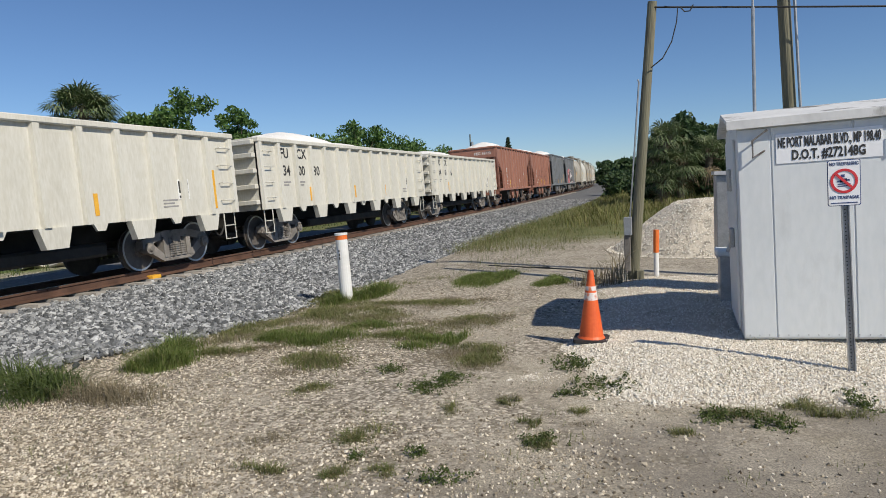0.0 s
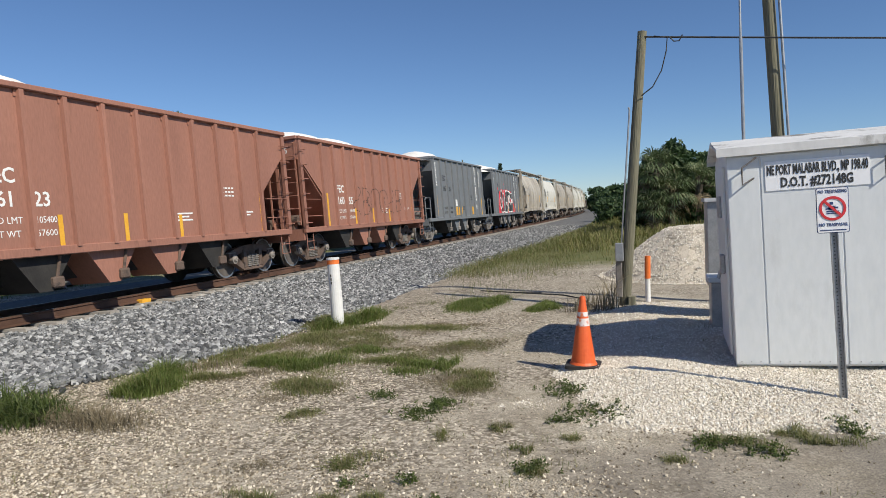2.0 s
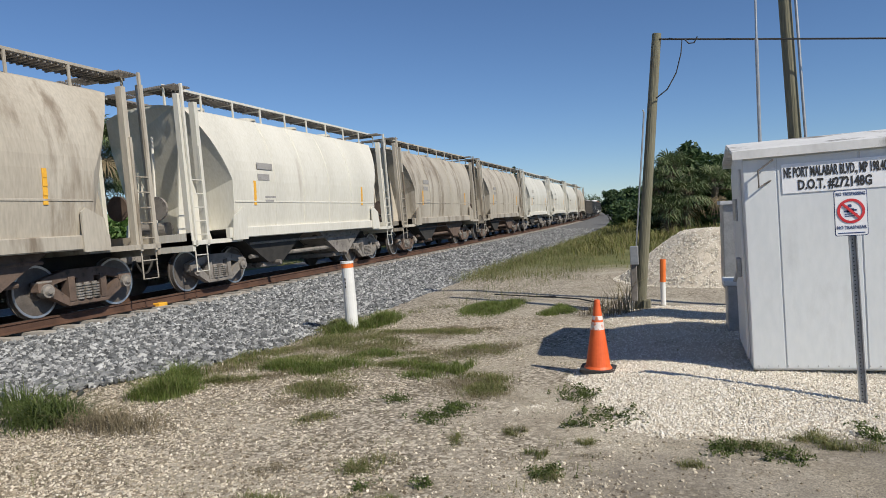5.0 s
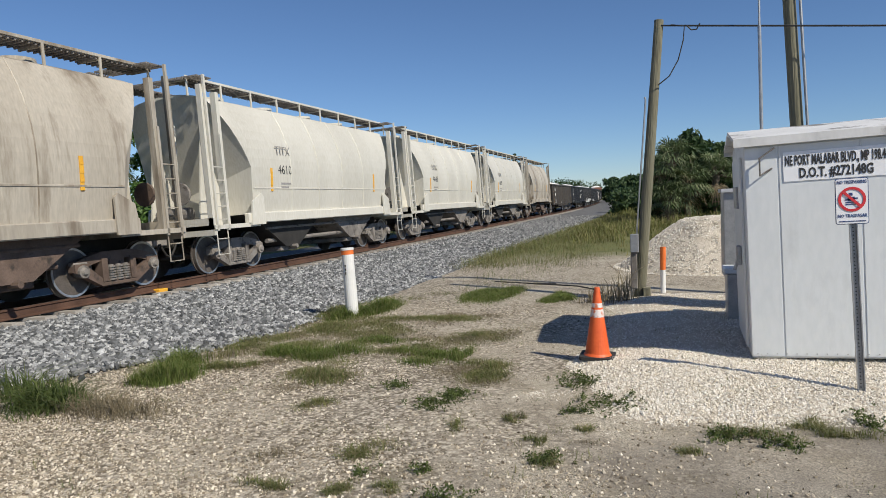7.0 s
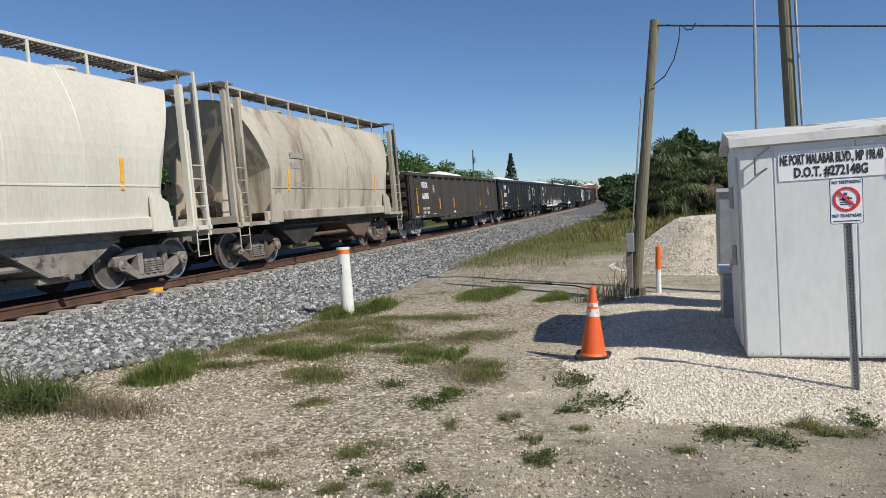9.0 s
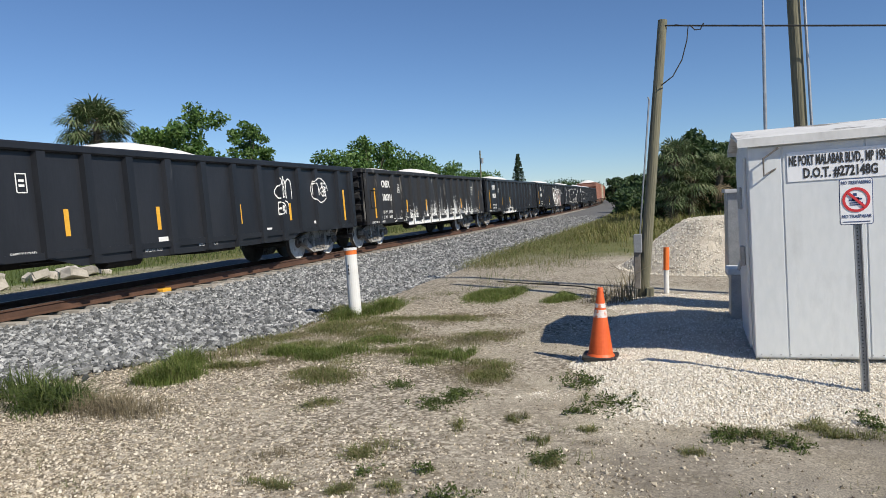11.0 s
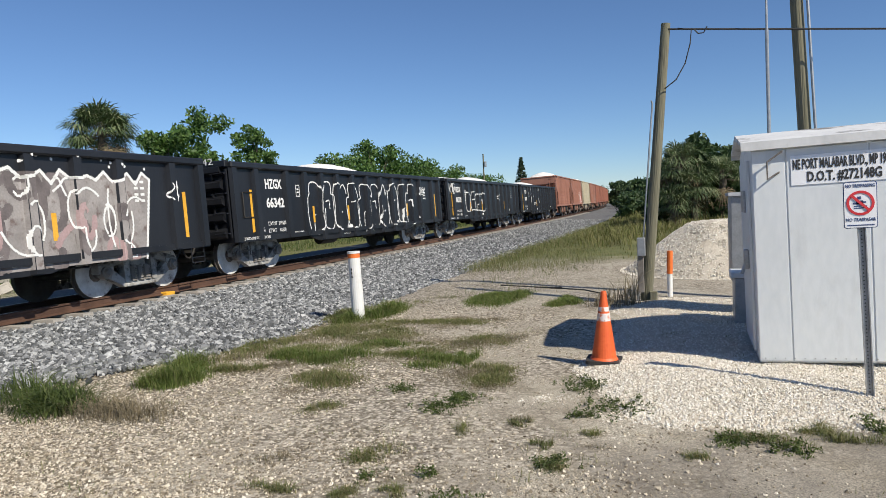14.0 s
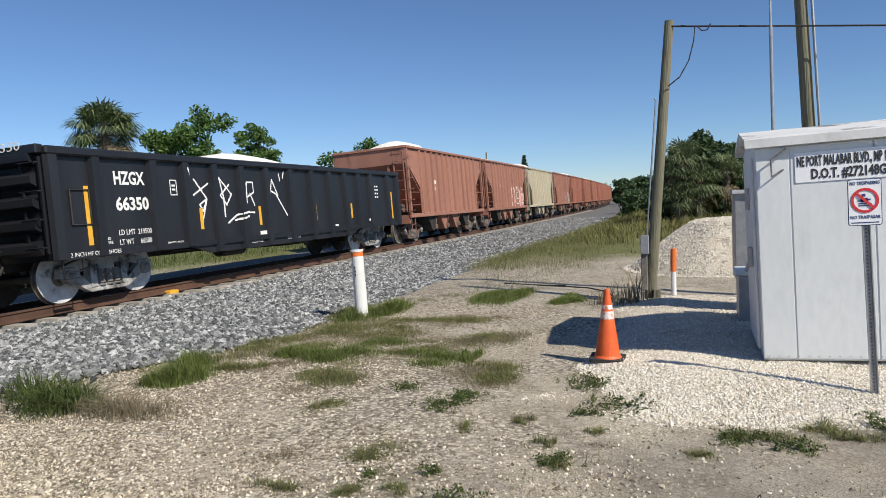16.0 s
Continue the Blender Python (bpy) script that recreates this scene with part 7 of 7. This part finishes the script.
def small_things():
    bm = bmesh.new()
    box(bm, -10.42, -10.24, 11.72, 11.98, RAIL_Z - 0.17, RAIL_Z - 0.09, 0.012)
    solo("rail_clip_block", bm, M["mark_yellow"], pose(0, 0, 0), "yellow block clamped at the foot of the rail", "track block")
    rng = np.random.default_rng(77)
    for i in range(7):
        bm = bmesh.new()
        box(bm, -0.13, 0.13, -0.08, 0.08, -0.05, 0.05, 0.02)
        for v in bm.verts:
            v.co += Vector(rng.uniform(-0.015, 0.015, 3))
        y = 12.2 + 0.42 * i + rng.uniform(-0.1, 0.1)
        solo("tie_end", bm, M["tie"], pose(-9.86 + rng.uniform(-0.05, 0.05), y, float(bed_profile(1.4)) + 0.015, 0, 0, rng.uniform(-8, 8)), "pale tie end showing through the ballast", "tie end", "tie ends in the ballast")
    for i in range(26):
        bm = bmesh.new()
        s = rng.uniform(0.12, 0.3)
        box(bm, -s, s, -s * 0.8, s * 0.8, -s * 0.5, s * 0.5, 0.04)
        for v in bm.verts:
            v.co *= rng.uniform(0.8, 1.15)
        solo("broken_slab", bm, M["riprap"], pose(-16.3 - rng.uniform(0, 1.8), 9 + rng.uniform(0, 8), 0.05 + rng.uniform(0, 0.2), rng.uniform(-20, 20), rng.uniform(-20, 20), rng.uniform(0, 180)), "pale broken concrete chunk beyond the line", "rubble", "rubble beyond the line")
    for k, pts in enumerate(([(-2.7, 13.9), (-1.7, 13.4), (-1.3, 12.9), (-0.95, 11.7)], [(-3.6, 14.3), (-2.7, 13.9), (-2.2, 13.8)])):
        bm = bmesh.new()
        tube(bm, [Vector((x, y, float(land(x, y)) + 0.012)) for x, y in pts], 0.013, 6)
        solo("black_hose", bm, M["cable"], pose(0, 0, 0), "thin black hose lying on the bare ground", "hose")


def distance():
    palm_tree(-30, 30, 6.4, 2.3, 201, "cabbage palm with round fan-leaf crown", fronds=80)
    palm_tree(-33, 33.5, 4.6, 2.2, 202, "shorter cabbage palm beside a taller one", fronds=70)
    broad_tree(-30, 37.6, 8.9, 2.6, 203, "leafy green broadleaf tree beyond the line", lumps=42, per=130, leaf=0.17)
    broad_tree(-29.5, 34.8, 7.0, 2.2, 204, "low leafy tree beyond the line", lumps=34, per=120, leaf=0.17)
    broad_tree(-30, 44.6, 8.4, 1.9, 205, "slim leafy tree beyond the line", lumps=28, per=120, leaf=0.17, low=0.5)
    for i, (x, y, h, r) in enumerate(((-30, 60, 7.0, 3.2), (-30, 67, 8.7, 3.0), (-31, 74, 8.3, 3.6), (-31, 82, 7.6, 3.8), (-32, 92, 7.2, 4.2), (-33, 104, 6.6, 4.5), (-34, 118, 6.8, 4.5), (-36, 133, 7.0, 5.0))):
        broad_tree(x, y, h, r, 210 + i, "leafy broadleaf tree in the row beyond the line", lumps=40, per=95, leaf=0.22, group="tree row beyond the line")
    pine_tree(-36, 168, 12.8, 1.9, 231, "dark conical pine above the tree row")
    p = thing("utility_pole", pose(-31, 114, -0.2), "distant wooden utility pole with transformer", "utility pole")
    bm = bmesh.new()
    rod(bm, (0, 0, 0), (0, 0, 10.6), 0.16, 10, 0.11)
    part("pole", bm, M["wood_pole"], p)
    bm = bmesh.new()
    rod(bm, (0.3, 0, 8.4), (0.3, 0, 9.3), 0.25, 12)
    part("transformer", bm, M["steel_grey"], p)
    thicket(-34, 30, 10, 60, 3.6, 240, "green shrubs beyond the railway line", leaf=0.2, mat="leaf")
    thicket(-37, 100, 10, 90, 5.0, 241, "green shrubs beyond the railway line", per=16, leaf=0.3, mat="leaf")
    thicket(2.2, 39.5, 6.5, 5, 2.0, 242, "dark green thicket beyond the field")
    thicket(-2.4, 60, 3.4, 8, 2.4, 243, "dark green thicket beside the line")
    thicket(22, 48, 30, 8, 2.6, 244, "dark green thicket beyond the field", per=8)
    for i, (x, y, h, c) in enumerate(((0.2, 37.0, 3.0, 1.6), (-0.3, 38.5, 2.4, 1.4), (0.9, 36.6, 1.9, 1.5), (2.3, 37.2, 2.3, 1.5), (0.0, 36.4, 1.1, 1.4))):
        palm_tree(x, y, h, c, 250 + i, "cabbage palm in a dense clump beyond the field", "palm clump beyond the field", 38, 3)
    for i, (x, y, h, r) in enumerate(((1.5, 39, 4.7, 1.7), (2.7, 39.5, 4.0, 1.6), (0.6, 40, 4.2, 1.5), (4.0, 40.5, 3.1, 1.6), (6, 42, 3.2, 2.0))):
        broad_tree(x, y, h, r, 270 + i, "dark leafy tree behind the palm clump", "leaf_dark", lumps=36, per=100, leaf=0.18, low=0.2, group="trees behind the palm clump")
    for i, (x, y, h, r) in enumerate(((-2.5, 75, 3.4, 2.2), (-3.5, 100, 4.0, 3.0), (-13, 172, 6.6, 2.4), (-9, 160, 5.2, 3.5), (-6, 130, 4.6, 3.5), (-1, 95, 4.0, 4.0), (-13, 200, 5.6, 3.5), (-30, 250, 7.0, 8.0), (-42, 270, 8.0, 8.0))):
        broad_tree(x, y, h, r, 290 + i, "distant dark tree where the line bends away", "leaf_dark", lumps=40, per=70, leaf=0.34, low=0.15, group="distant trees beside the line")
    rng = np.random.default_rng(300)
    cs = []
    for i in range(900):
        a = rng.uniform(-1.5, 1.5)
        d = rng.uniform(300, 420)
        cs.append((d * math.sin(a), d * math.cos(a), rng.uniform(0.5, 5.5)))
    v, f = leaf_cloud(cs, 26, 5.0, 1.0, rng)
    soup("far_woods", v, f, M["leaf_dark"], "stuff", "hazy far line of woods at the horizon", "woods")


def motions():
    """The whole train rolls towards and past the camera at an even pace; its wheels turn with it."""
    times = [0.5 * i for i in range(33)]
    for car, s in TRAIN:
        walk(car, [(t, on_line(s - SPEED * t)) for t in times])
    firsts = {}
    for ws in WHEELSETS:
        y = round(ws.location.y, 2)
        if y not in firsts:
            turn = math.degrees(SPEED / 0.457)
            walk(ws, [(i / FPS, pose(0, y, 0.457, turn * i / FPS, 0, 0)) for i in range(481)])
            firsts[y] = ws
        else:
            ws.rotation_mode = "QUATERNION"
            keys = ws.animation_data_create()
            keys.action = firsts[y].animation_data.action
            keys.action_slot = firsts[y].animation_data.action_slot


ground()
ballast_bed()
for side in (-1, 1):
    rail(side)
limerock_pad()
shell_bits()
build_train()
signal_hut()
equipment_cabinet()
warning_sign()
traffic_cone()
marker_pipe()
small_marker()
utility_poles()
limerock_pile()
distance()
all_grass()
small_things()
ties()
motions()
